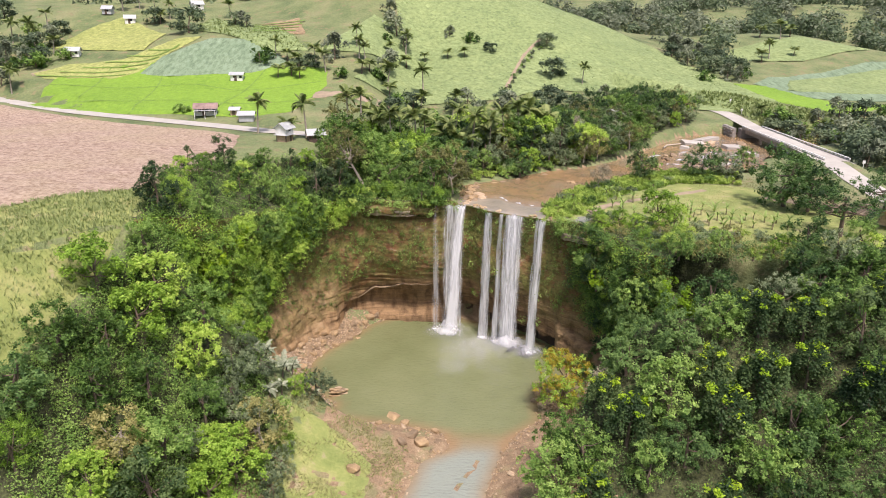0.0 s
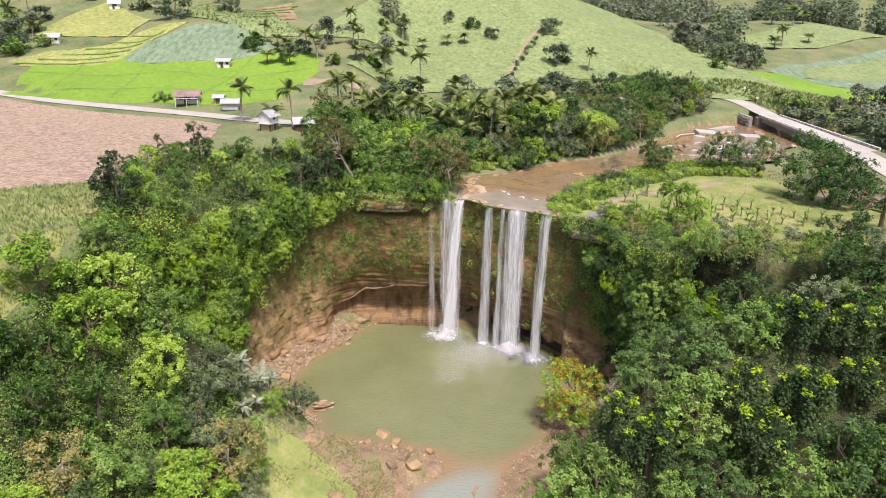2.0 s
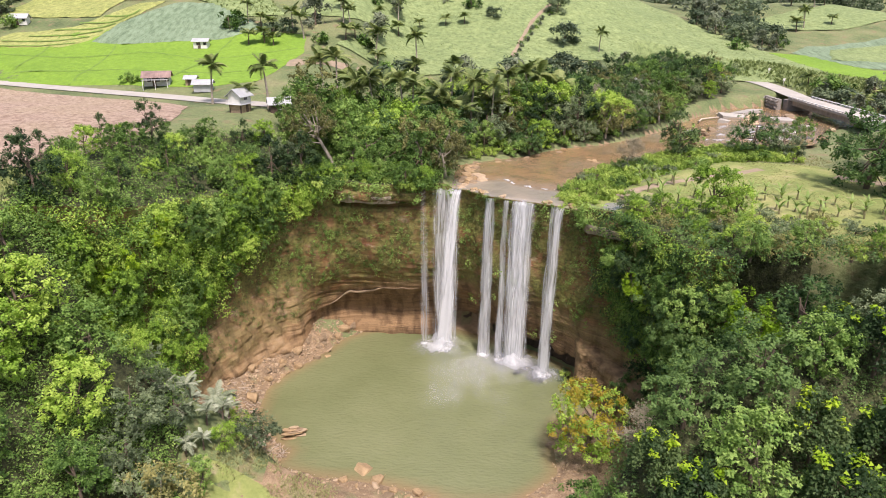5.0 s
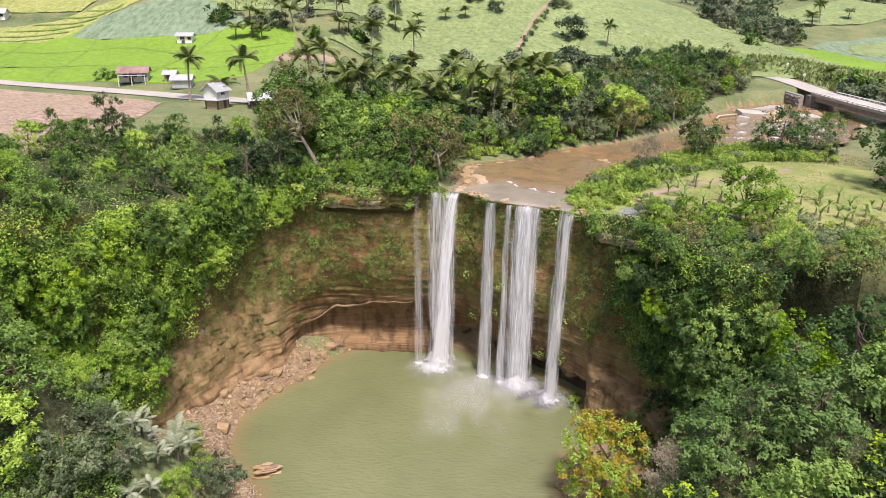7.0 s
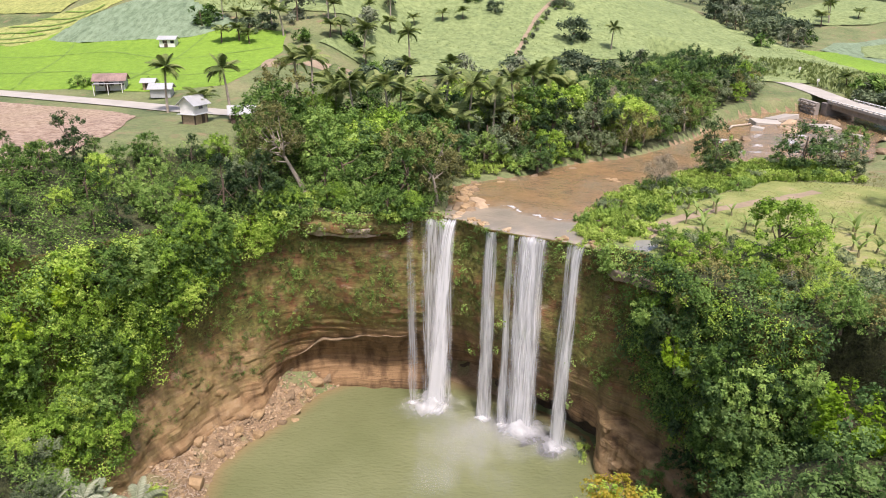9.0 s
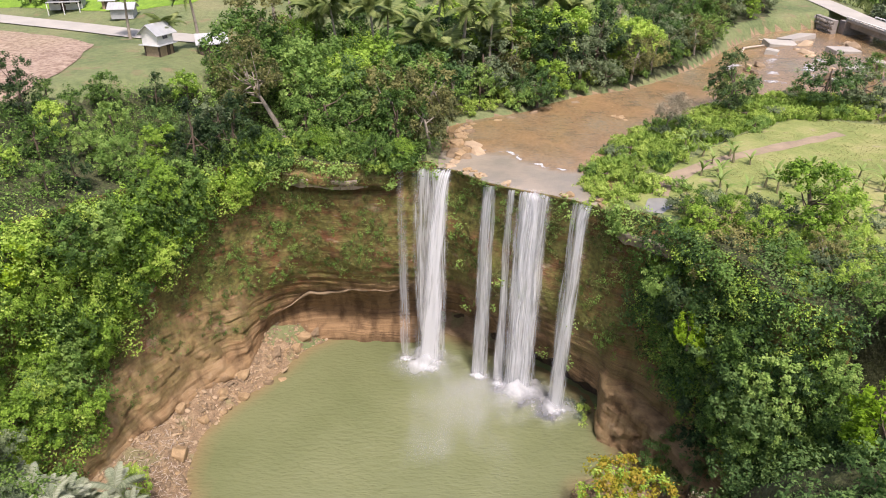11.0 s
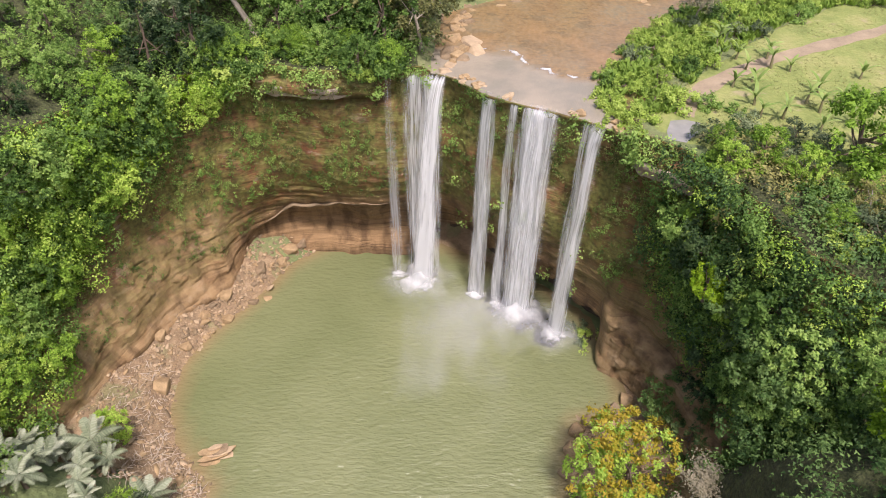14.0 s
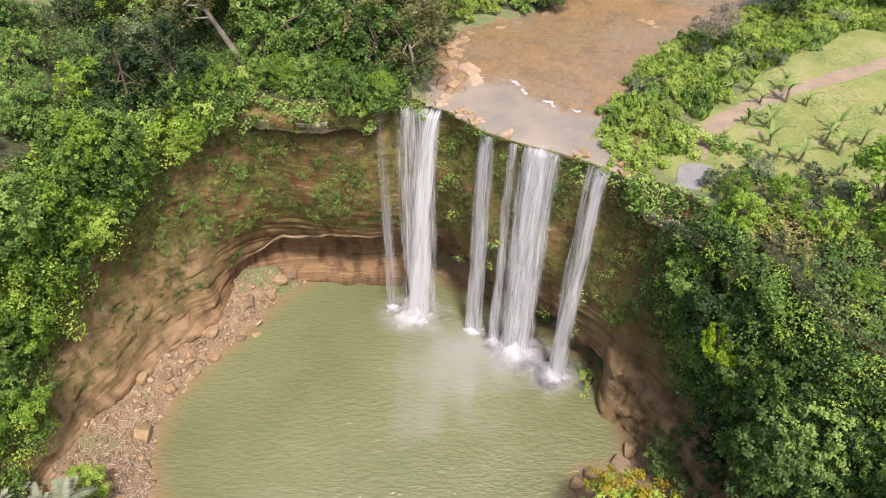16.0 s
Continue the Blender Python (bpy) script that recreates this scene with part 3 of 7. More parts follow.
gx, gy = axis(-2600, -72, 96, 2600, 1.3), axis(-700, 62, 232, 2800, 1.3, 1.06)
GX, GY = np.meshgrid(gx, gy, indexing="ij")
GZ = ground_height(GX, GY)
me = quick_mesh("ground", np.stack([GX, GY, GZ], -1).reshape(-1, 3), grid_faces(len(gx), len(gy)), (GROUND, SHORE), True)
floor_face = (poly_dist(GORGE, GX, GY) > -0.5) & (GZ < 5.5) & (poly_dist(POOL, GX, GY) > -9 - 20 * smooth((GY - 70) / 20))
ff = floor_face[:-1, :-1] & floor_face[1:, 1:]
me.polygons.foreach_set("material_index", ff.ravel().astype(np.int32))
ground = tagged(new("ground", me), "grassy hills and gravel gorge floor", "ground", kind="structure")


def sheet(name, poly, mat, label, category, step=2.0, lift=0.06, wave=0.0):
    """A draped field inside a polygon."""
    p = np.array(poly)
    xs = np.arange(p[:, 0].min(), p[:, 0].max() + step, step)
    ys = np.arange(p[:, 1].min(), p[:, 1].max() + step, step)
    X, Y = np.meshgrid(xs, ys, indexing="ij")
    inner = poly_dist(poly, X, Y) + (fbm(X / 6, Y / 6, 21) - 0.5) * 1.6
    q = grid_faces(len(xs), len(ys))
    k = (inner > 0).ravel()
    q = q[k[q].any(1)]
    gx_, gy_ = np.gradient(inner, step)
    pull = np.where(inner < 0, np.clip(-inner, 0, 1.5 * step), 0) / (gx_ ** 2 + gy_ ** 2 + 0.05)      # draws the rim onto the outline
    X, Y = X + pull * gx_, Y + pull * gy_
    Z = surface(X, Y) + lift * np.where(inner > 0, 1.0, 0.2) + wave * fbm(X / 3, Y / 3, 8)
    co = np.stack([X, Y, Z], -1).reshape(-1, 3)
    used = np.unique(q)
    remap = np.zeros(len(co), int)
    remap[used] = np.arange(len(used))
    return tagged(new(name, quick_mesh(name, co[used], remap[q], (mat,), True)), label, category, kind="structure")


sheet("rice_field", RICE, RICE_GREEN, "flooded field of bright green young rice", "field", lift=0.25)
sheet("ploughed_field", PLOUGH, PLOUGHED, "bare ploughed field of pinkish brown soil", "field", 1.5, lift=0.12, wave=0.15)


def ribbon(line, half, lift, step=2.0, crown=0.0, z=None):
    """Corners and quads of a strip along a line, laid on the ground."""
    c = resample(line, step)
    d = np.gradient(c, axis=0)
    d /= np.linalg.norm(d, axis=1)[:, None]
    n = np.stack([-d[:, 1], d[:, 0]], 1)
    off = np.linspace(-half, half, 5)
    P = c[:, None, :] + off[None, :, None] * n[:, None, :]
    zc = ground_height(c[:, 0], c[:, 1]) if z is None else z(c)
    Z = np.repeat(zc[:, None], 5, 1) + lift + crown * (1 - (off / half) ** 2)[None, :]
    return np.concatenate([P, Z[..., None]], -1).reshape(-1, 3), grid_faces(len(c), 5)


def road_level(c):
    return road_z(c[:, 0], c[:, 1])


for line, half, label in ((ROAD_WEST, 2.7, "pale unpaved road past the rice fields"), (ROAD_EAST, 2.6, "pale concrete road leading over the bridge")):
    co, q = ribbon(line, half, 0.18, 2.0, 0.06, road_level)
    tagged(new("road", quick_mesh("road", co, q, (ROAD_TOP,), True)), label, "road", kind="structure")

# ---- pool and river ----
wx, wy = np.arange(-60, 61, 1.4), np.arange(-60, 153, 1.4)
WX, WY = np.meshgrid(wx, wy, indexing="ij")
me = quick_mesh("pool_water", np.stack([WX, WY, np.zeros_like(WX)], -1).reshape(-1, 3), grid_faces(len(wx), len(wy)), (WATER,), True)
depth = poly_dist(POOL, WX, WY)
shallow = np.clip(1 - depth / 2.4, 0, 1) ** 1.5 * np.interp(WY, [100, 112], [0.8, 0.85]) + 0.6 * smooth(1 - np.abs(WY - 101) / 4)
me.attributes.new("shallow", "FLOAT", "POINT").data.foreach_set("value", np.clip(shallow, 0, 1).ravel().astype(np.float32))
me.attributes.new("stream", "FLOAT", "POINT").data.foreach_set("value", smooth((103 - WY) / 5).ravel().astype(np.float32))
tagged(new("pool_water", me), "murky green plunge pool with small ripples", "water", kind="structure")


def riffle_y(x):
    return np.interp(x, [p[0] for p in RIFFLE], [p[1] for p in RIFFLE])


def river_level(x, y):
    return LIP + 0.02 + np.clip((y - riffle_y(x)) / 1.5, 0, 1) * 0.25 + np.clip((x - 48) / 22, 0, 1) * 1.3


rx, ry = np.arange(0, 142, 0.8), np.arange(129, 240, 0.8)
RX, RY = np.meshgrid(rx, ry, indexing="ij")
keep = (poly_dist(RIVER, RX, RY) > -2.5) & (poly_dist(CLIFF + [(60, 111), (60, 60), (-60, 60), (-60, 104)], RX, RY) < -1.3)
q = grid_faces(len(rx), len(ry))
q = q[keep.ravel()[q].all(1)]
RZ = river_level(RX, RY) + (fbm(RX / 1.5, RY / 1.5, 31) - 0.5) * 0.10 * smooth((poly_dist(GORGE, RX, RY) * -1 - 3) / 3)
co = np.stack([RX, RY, RZ], -1).reshape(-1, 3)
used, inv = np.unique(q, return_inverse=True)
me = quick_mesh("river_water", co[used], inv.reshape(-1, 4), (RIVER_WATER,), True)
# where the painted sky reflection replaces the brown, below the riffle
still = smooth((riffle_y(co[used, 0]) - co[used, 1]) / 1.0) * (co[used, 0] < 19)
me.attributes.new("still", "FLOAT", "POINT").data.foreach_set("value", still.astype(np.float32))
tagged(new("river_water", me), "shallow muddy brown river above the falls", "water", kind="structure")

# ---- cliff ----
edge = resample(CLIFF, 0.3)
tang = np.gradient(edge, axis=0)
tang /= np.linalg.norm(tang, axis=1)[:, None]
outn = np.stack([-tang[:, 1], tang[:, 0]], 1)          # away from the pool
cs = np.concatenate([[0], np.cumsum(np.linalg.norm(np.diff(edge, axis=0), axis=1))])
ex, ey = edge[:, 0], edge[:, 1]
rim_z = upland(ex + 0.4 * outn[:, 0], ey + 0.4 * outn[:, 1]) + 0.05
over_water = smooth((ex - 0.5) / 2.0) * smooth((19.5 - ex) / 1.5)
rim_z = rim_z * (1 - over_water) + (LIP - 0.12) * over_water
on_lip = (ex > 1.2) & (ex < 19.3) & (ey > 125)
li0, li1 = np.flatnonzero(on_lip)[[0, -1]]
rows = np.array([3.2, 2.4, 1.6, 0.8, 0.25, -0.05])
lx = ex[li0:li1 + 1, None] + rows * outn[li0:li1 + 1, 0:1]
ly = ey[li0:li1 + 1, None] + rows * outn[li0:li1 + 1, 1:2]
lz = np.full_like(lx, LIP + 0.026) - np.array([0, 0, 0, 0.01, 0.05, 0.14]) - 0.12 * (fbm(lx / 1.3, ly / 1.3, 33) - 0.4) * (rows < 1)
me = quick_mesh("river_lip_water", np.stack([lx, ly, lz], -1).reshape(-1, 3), grid_faces(len(lx), len(rows)), (RIVER_WATER,), True)
me.attributes.new("still", "FLOAT", "POINT").data.foreach_set("value", np.ones(lx.size, np.float32))
tagged(new("river_lip_water", me),
       "sheet of brown water running over the cliff's edge", "water", kind="structure")
CAP = np.array([11.5, 9.0, 6.5, 4.5, 3.0, 1.8, 0.9])
zs = np.concatenate([np.full(len(CAP), 1.0), np.linspace(1, 0, 170)])
U, V = np.meshgrid(cs, zs, indexing="ij")
Zc = -1.6 + (rim_z[:, None] + 1.6) * np.minimum(V, 1)
EX, EY = np.repeat(ex[:, None], len(zs), 1), np.repeat(ey[:, None], len(zs), 1)
# height of the undercut's roof, and its depth
roof = np.interp(ex, [-36, -29, -24, -20.8, -18, -15.8, -12.9, -10, -6.6, 3, 8, 13.5, 17, 20, 24], [2.5, 3.0, 3.6, 4.4, 5.7, 7.0, 7.8, 8.4, 8.9, 8.8, 7.6, 6.2, 5.4, 5.5, 5.0])[:, None] + (fbm(cs / 2.5, cs * 0, 41)[:, None] - 0.5) * 1.0
deep = np.interp(ex, [-38, -30, -25, -22, -18, -12, -3, 5, 12, 18.5, 21], [0.2, 0.4, 0.8, 2.2, 4.2, 5.0, 5.0, 4.2, 3.6, 1.2, 0.0])[:, None]
off = deep * (0.55 * smooth((15 - Zc) / 11) + 0.25 * smooth((roof - Zc) / 0.6) + 0.2 * smooth((roof - Zc) / 5))
off = off - deep * 0.5 * smooth((4.2 - Zc) / 4.2) * (1 - 0.6 * smooth((EX + 2) / 4))
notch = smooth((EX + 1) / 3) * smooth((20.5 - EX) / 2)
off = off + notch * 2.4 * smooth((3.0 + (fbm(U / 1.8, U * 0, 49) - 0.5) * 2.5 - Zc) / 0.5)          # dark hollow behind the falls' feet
# left wall leans out at its foot, right wall has a tan shelf of bedrock
leftw = smooth((-19 - EX) / 5)
off = off - leftw * (3.0 * smooth((15 - Zc) / 12) + 0.9 * smooth((5 - Zc) / 4))
rightw = smooth((EX - 19) / 2.5)
block = rightw * smooth((7.4 - 0.25 * np.clip(EX - 19, 0, 6) - Zc) / 0.7)
off = off - 1.5 * block - rightw * (0.9 * smooth((5 - Zc) / 5) + 0.8 * smooth((14 - Zc) / 10))
# thin pale ledge below the soil at both sides of the falls, a slot beneath it
ledge = np.maximum(smooth((EX + 17.5) / 1.5) * smooth((-2 - EX) / 2), smooth((EX - 19.5) / 1.2) * smooth((26.5 - EX) / 1.5))
top = rim_z[:, None]
off = off - ledge * 0.9 * smooth((Zc - (top - 2.6)) / 0.15) * smooth(((top - 1.2) - Zc) / 0.15)
off = off + ledge * 1.2 * smooth((Zc - (top - 4.0)) / 0.5) * smooth(((top - 2.5) - Zc) / 0.2)
# beds: stepped in and out, broken along the wall
bed = vnoise(Zc * 2.6 + 0.3 * np.sin(U * 0.11), U * 0.06, 51) - 0.5
bed2 = vnoise(Zc * 5.2, U * 0.16, 52) - 0.5
calm = (1 - 0.75 * smooth((Zc - roof - 2.5) / 3)) * (1 - 0.75 * block) * (1 - 0.4 * leftw)
off = off + bed * 0.26 * calm + bed2 * 0.2 * calm + (fbm(U / 4.5, Zc / 6, 53, 3) - 0.5) * 1.5 * (1 - 0.9 * block) + (fbm(U / 0.8, Zc / 0.8, 54) - 0.5) * 0.35
cell = hash2(np.floor(U / 1.7 + 0.8 * vnoise(Zc * 0.8, U * 0.3, 58)), np.floor(Zc / 0.9 + 0.6 * vnoise(U * 0.5, Zc * 0.4, 59)), 60) - 0.5
off = off + cell * (0.05 + 0.6 * rightw * smooth((8 - Zc) / 1.5) + 0.3 * leftw * smooth((12 - Zc) / 3))        # joints break it into blocks
lipband = over_water[:, None] * smooth((Zc - (top - 0.8)) / 0.8)
off = off * (1 - 0.8 * lipband) - lipband * 0.25
P = np.stack([EX + off * outn[:, 0:1], EY + off * outn[:, 1:2], Zc], -1)
for k, back in enumerate(CAP):                     # the soil on top runs back to meet the ground
    cx, cy = ex + back * outn[:, 0], ey + back * outn[:, 1]
    P[:, k] = np.stack([cx, cy, upland(cx, cy) + 0.04 - 0.2 * (k == 0)], -1)
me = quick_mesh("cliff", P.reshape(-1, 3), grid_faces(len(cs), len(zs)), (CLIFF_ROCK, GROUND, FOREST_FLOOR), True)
soil_face = np.zeros((len(cs) - 1, len(zs) - 1), np.int32)
soil_face[:, :len(CAP)] = np.where(over_water[:-1, None] < 0.5, np.where((ex[:-1, None] < 0) | (ex[:-1, None] > 26), 2, 1), 0)
me.polygons.foreach_set("material_index", soil_face.ravel())
moss = smooth((Zc - roof - 0.4) / 1.5) * np.interp(EX, [-40, -22, -15, 0, 8, 18, 22, 40], [0.8, 0.9, 0.95, 0.85, 1.0, 1.0, 0.75, 0.8]) * (0.45 + 0.55 * smooth((Zc - 9.5) / 3))
me.attributes.new("moss", "FLOAT", "POINT").data.foreach_set("value", moss.ravel().astype(np.float32))
low = smooth((roof + 2.6 + 3.5 * smooth((EX - 2) / 4) + 2.5 * (fbm(U / 4, Zc / 8, 57) - 0.5) - Zc) / 1.6) * (1 - 0.55 * leftw)
# mask for damp rock plus painted shade in the hollow behind the falls
wet_shade = 0.85 * notch * smooth((3.4 + 2.0 * (fbm(U / 1.5, Zc / 2, 56) - 0.5) - Zc) / 1.2)
me.attributes.new("behind_falls", "FLOAT", "POINT").data.foreach_set("value", wet_shade.ravel().astype(np.float32))
me.attributes.new("block", "FLOAT", "POINT").data.foreach_set("value", np.maximum(block, 0.7 * leftw * smooth((13 - Zc) / 5)).ravel().astype(np.float32))
me.attributes.new("low", "FLOAT", "POINT").data.foreach_set("value", low.ravel().astype(np.float32))
tagged(new("cliff", me), "curved brown cliff of thin rock beds with moss", "cliff", kind="structure")


# pale hard bed below the soil, on both sides of the falls
for x0, x1, low, high, label in ((-16.5, -6.5, 1.55, 2.75, "pale rock ledge under the trees"), (19.6, 25.2, 1.9, 3.1, "pale rock ledge below the meadow")):
    pick = np.flatnonzero((ex > x0) & (ex < x1) & (ey > 124))
    t = np.linspace(0, 1, len(pick))
    ends = smooth(t * 5) * smooth((1 - t) * 5)
    out = (0.8 + 0.5 * fbm(t * 9, t * 0, 44)) * ends
    zt, zb = np.mean(rim_z[pick]) - low - 0.25 * fbm(t * 5, t * 0 + 3, 45), np.mean(rim_z[pick]) - high - 0.25 * fbm(t * 7, t * 0 + 5, 46)
    prof = [(2.0, zt), (-1.0 * out, zt), (-1.08 * out, zt - 0.08), (-1.08 * out, zt - 0.5), (-0.9 * out, zt - 0.54), (-1.0 * out, zb + 0.08), (-0.9 * out, zb), (2.0, zb - 0.1)]
    co = np.stack([np.stack([ex[pick] + (o + (fbm(t * 40, t * 0 + m, 47) - 0.5) * 0.3) * outn[pick, 0], ey[pick] + (o + (fbm(t * 40, t * 0 + m, 47) - 0.5) * 0.3) * outn[pick, 1], z + 0 * t], -1) for m, (o, z) in enumerate(prof)], 1)
    tagged(new("rock_ledge", quick_mesh("rock_ledge", co.reshape(-1, 3), grid_faces(len(pick), len(prof)), (LEDGE_ROCK,))), label, "cliff", kind="structure")


# thin pale arch of hard rock along the roof of the undercut
pick = np.flatnonzero((ex > -19.5) & (ex < -3.5) & (ey > 138))
t = np.linspace(0, 1, len(pick))
body = smooth(t * 4) * smooth((1 - t) * 1.6) * (0.25 + 0.55 * fbm(t * 16, t * 0, 48))
zt = roof[pick, 0] + 0.55 * body
wob = off[pick, np.abs(Zc[pick] - zt[:, None] - 0.3).argmin(1)]
prof = [(0.7, zt + 0.1), (-0.25 * body, zt), (-0.4 * body, zt - 0.3 * body), (-0.1 * body, zt - 0.65 * body), (2.2, zt - 0.7 * body)]
co = np.stack([np.stack([ex[pick] + (o + wob) * outn[pick, 0], ey[pick] + (o + wob) * outn[pick, 1], z + 0 * t], -1) for o, z in prof], 1)
tagged(new("rock_arch", quick_mesh("rock_arch", co.reshape(-1, 3), grid_faces(len(pick), len(prof)), (GREY_ROCK,), True)), "thin pale rock rim over the undercut", "cliff", kind="structure")


# ---- falls ----
def fall(name, label, x0, x1, streams, reach, mat, seed=0):
    """A curtain from the lip between two places along it. reach: how far it flies out.
    A stream: its span, body, throw, gain in width and drift along the lip."""
    root = thing(name, label, "waterfall", "falls over the cliff")
    n0 = (np.abs(ex - x0) + (ey < 120) * 99).argmin()
    n1 = (np.abs(ex - x1) + (ey < 120) * 99).argmin()
    a, bb = edge[n0], edge[n1]
    normal = -(outn[n0] + outn[n1]) / 2
    normal /= np.linalg.norm(normal)
    wide = np.linalg.norm(bb - a)
    for k, (s0, s1, thick, throw, gain, drift) in enumerate(streams):
        nu, nv = max(8, int((s1 - s0) * wide / 0.12)), 80
        u, v = np.meshgrid(np.linspace(0, 1, nu), np.linspace(0, 1, nv), indexing="ij")
        s = (s0 + s1) / 2 + (s0 + (s1 - s0) * u - (s0 + s1) / 2) * (1 + gain * v ** 0.8)
        z = LIP + 0.12 - (LIP + 0.1) * v ** 1.15
        tt = np.sqrt(np.maximum(LIP + 0.12 - z, 0) / 26)
        o = -0.5 + reach * throw * tt + 0.6 * np.minimum(tt * 6, 1) + k * 0.12 + (fbm(u * wide * 2 + seed, v * 3, 60 + k) - 0.5) * 0.6 * np.minimum(1, v * 4)
        side = (fbm(u * 5 + 7, v * 6 + seed, 70 + k) - 0.5) * 0.25 + drift * tt
        along = (s * wide + side)[..., None] * ((bb - a) / wide)[None, None, :]
        co = np.concatenate([a[None, None, :] + along + o[..., None] * normal[None, None, :], z[..., None]], -1)
        me = quick_mesh("water_curtain", co.reshape(-1, 3), grid_faces(nu, nv), (mat,), True)
        uv = me.uv_layers.new(name="UVMap")
        li = np.zeros(len(me.loops), np.int32)
        me.loops.foreach_get("vertex_index", li)
        uvs = np.stack([(s0 + (s1 - s0) * u).ravel() * wide * (1 + 0.3 * gain) + k * 3.7 + seed * 5, (26 - z).ravel() + k * 11 + seed * 3], 1)[li]
        uv.data.foreach_set("uv", uvs.ravel().astype(np.float32))
        fade = smooth(np.minimum(u, 1 - u) * 2.6) * thick * (0.8 + 0.35 * v) * smooth(v * 28)
        me.attributes.new("thick", "FLOAT", "POINT").data.foreach_set("value", fade.ravel().astype(np.float32))
        part("water_curtain", me, None, root)
    return root, (a + bb) / 2 + normal * (reach + 0.2), wide


FALLS = [
    fall("waterfall", "thin veil of white water beside the main fall", -3.7, -2.2, [(0, 1, 1.0, 1, 0.5, 0)], 1.2, FALL_THIN, 1),
    fall("waterfall", "main white waterfall with one heavy stream", -1.8, 3.4, [(0.0, 1.0, 1.1, 0.8, 0.0, 0.1), (0.70, 1.03, 1.7, 1.8, 0.9, -1.3)], 2.0, FALL, 2),
    fall("waterfall", "narrow white waterfall in a single strand", 6.5, 8.3, [(0, 0.85, 1.5, 1, 0.35, -0.2), (0.5, 1.0, 0.8, 0.8, 0.2, 0)], 0.9, FALL, 3),
    fall("waterfall", "thin strand of white water", 9.0, 10.0, [(0, 1, 1.1, 1, 0.6, -0.2)], 0.8, FALL, 4),
    fall("waterfall", "broad white waterfall of many fine strands", 9.9, 14.0, [(0, 1, 1.5, 1, 0.02, -0.2), (0.05, 0.95, 1.1, 1.3, 0.05, 0)], 1.4, FALL, 5),
    fall("waterfall", "slanting white waterfall against the side wall", 15.5, 17.6, [(0.0, 0.45, 0.75, 0.8, 0.2, 0), (0.35, 1.0, 1.5, 1.2, 0.4, -0.2)], 2.0, FALL, 6),
]


def dome(name, parent, centre, radius, tall, wide, mat, thick, power, seed, reach=0.0, solid=0.0):
    """A low soft mound that thins out towards its edge; reach draws it out over the pool."""
    n = 48
    r, a = np.meshgrid(np.linspace(0, 1, 18), np.linspace(0, 2 * math.pi, n), indexing="ij")
    rad = r * radius * (0.7 + 0.6 * fbm(np.cos(a) * 2 + seed * 9, np.sin(a) * 2, 81))
    X, Y = centre[0] + rad * np.cos(a) * (1 + wide / radius * 0.4), centre[1] + rad * np.sin(a) * (1 + reach * (np.sin(a) < 0))
    Z = 0.03 + tall * (1 - r ** 1.5) ** power * (0.5 + 1.0 * vnoise(X * 0.9, Y * 0.9, 82 + seed))
    me = quick_mesh(name, np.stack([X, Y, Z], -1).reshape(-1, 3), grid_faces(18, n), (mat,), True)
    uv = me.uv_layers.new(name="UVMap")
    li = np.zeros(len(me.loops), np.int32)
    me.loops.foreach_get("vertex_index", li)
    uv.data.foreach_set("uv", np.stack([X.ravel() + seed * 13, Y.ravel()], 1)[li].ravel().astype(np.float32))
    me.attributes.new("thick", "FLOAT", "POINT").data.foreach_set("value", (thick * (1 - smooth(r)) ** (1.0 - solid)).ravel().astype(np.float32))
    return part(name, me, None, parent)


for k, ((root, foot, wide), power) in enumerate(zip(FALLS, (0.35, 1.7, 0.8, 0.5, 1.6, 1.1))):
    # churned foam where it strikes the pool, and a low cloud of spray
    if k == 1:
        foot = foot + np.array([-0.2, -0.8])
    dome("foam", root, foot, 0.8 + 0.7 * power, 0.7 * power, wide * 0.8, FOAM, 1.5, 1.6, k, 0.3)
    if power > 1:
        dome("spray", root, foot, 1.6 + 1.8 * power, 1.2 * power, wide, SPRAY, 0.95, 1.6, 20 + 5 * k, 0.3)
mist = thing("mist", "thin drifting mist over the pool", "mist", kind="stuff")
dome("mist_bank", mist, (4.0, 131.5), 9.0, 0.3, 6, MIST, 1.0, 1.2, 60, 0.9)
dome("mist_bank", mist, (8.5, 133.8), 6.5, 0.9, 5, MIST, 1.1, 1.2, 75, 0.7)


# ---- trees ----
def set_tone(me, tone):
    me.attributes.new("tone", "FLOAT", "POINT").data.foreach_set("value", np.repeat(tone, 6).astype(np.float32))


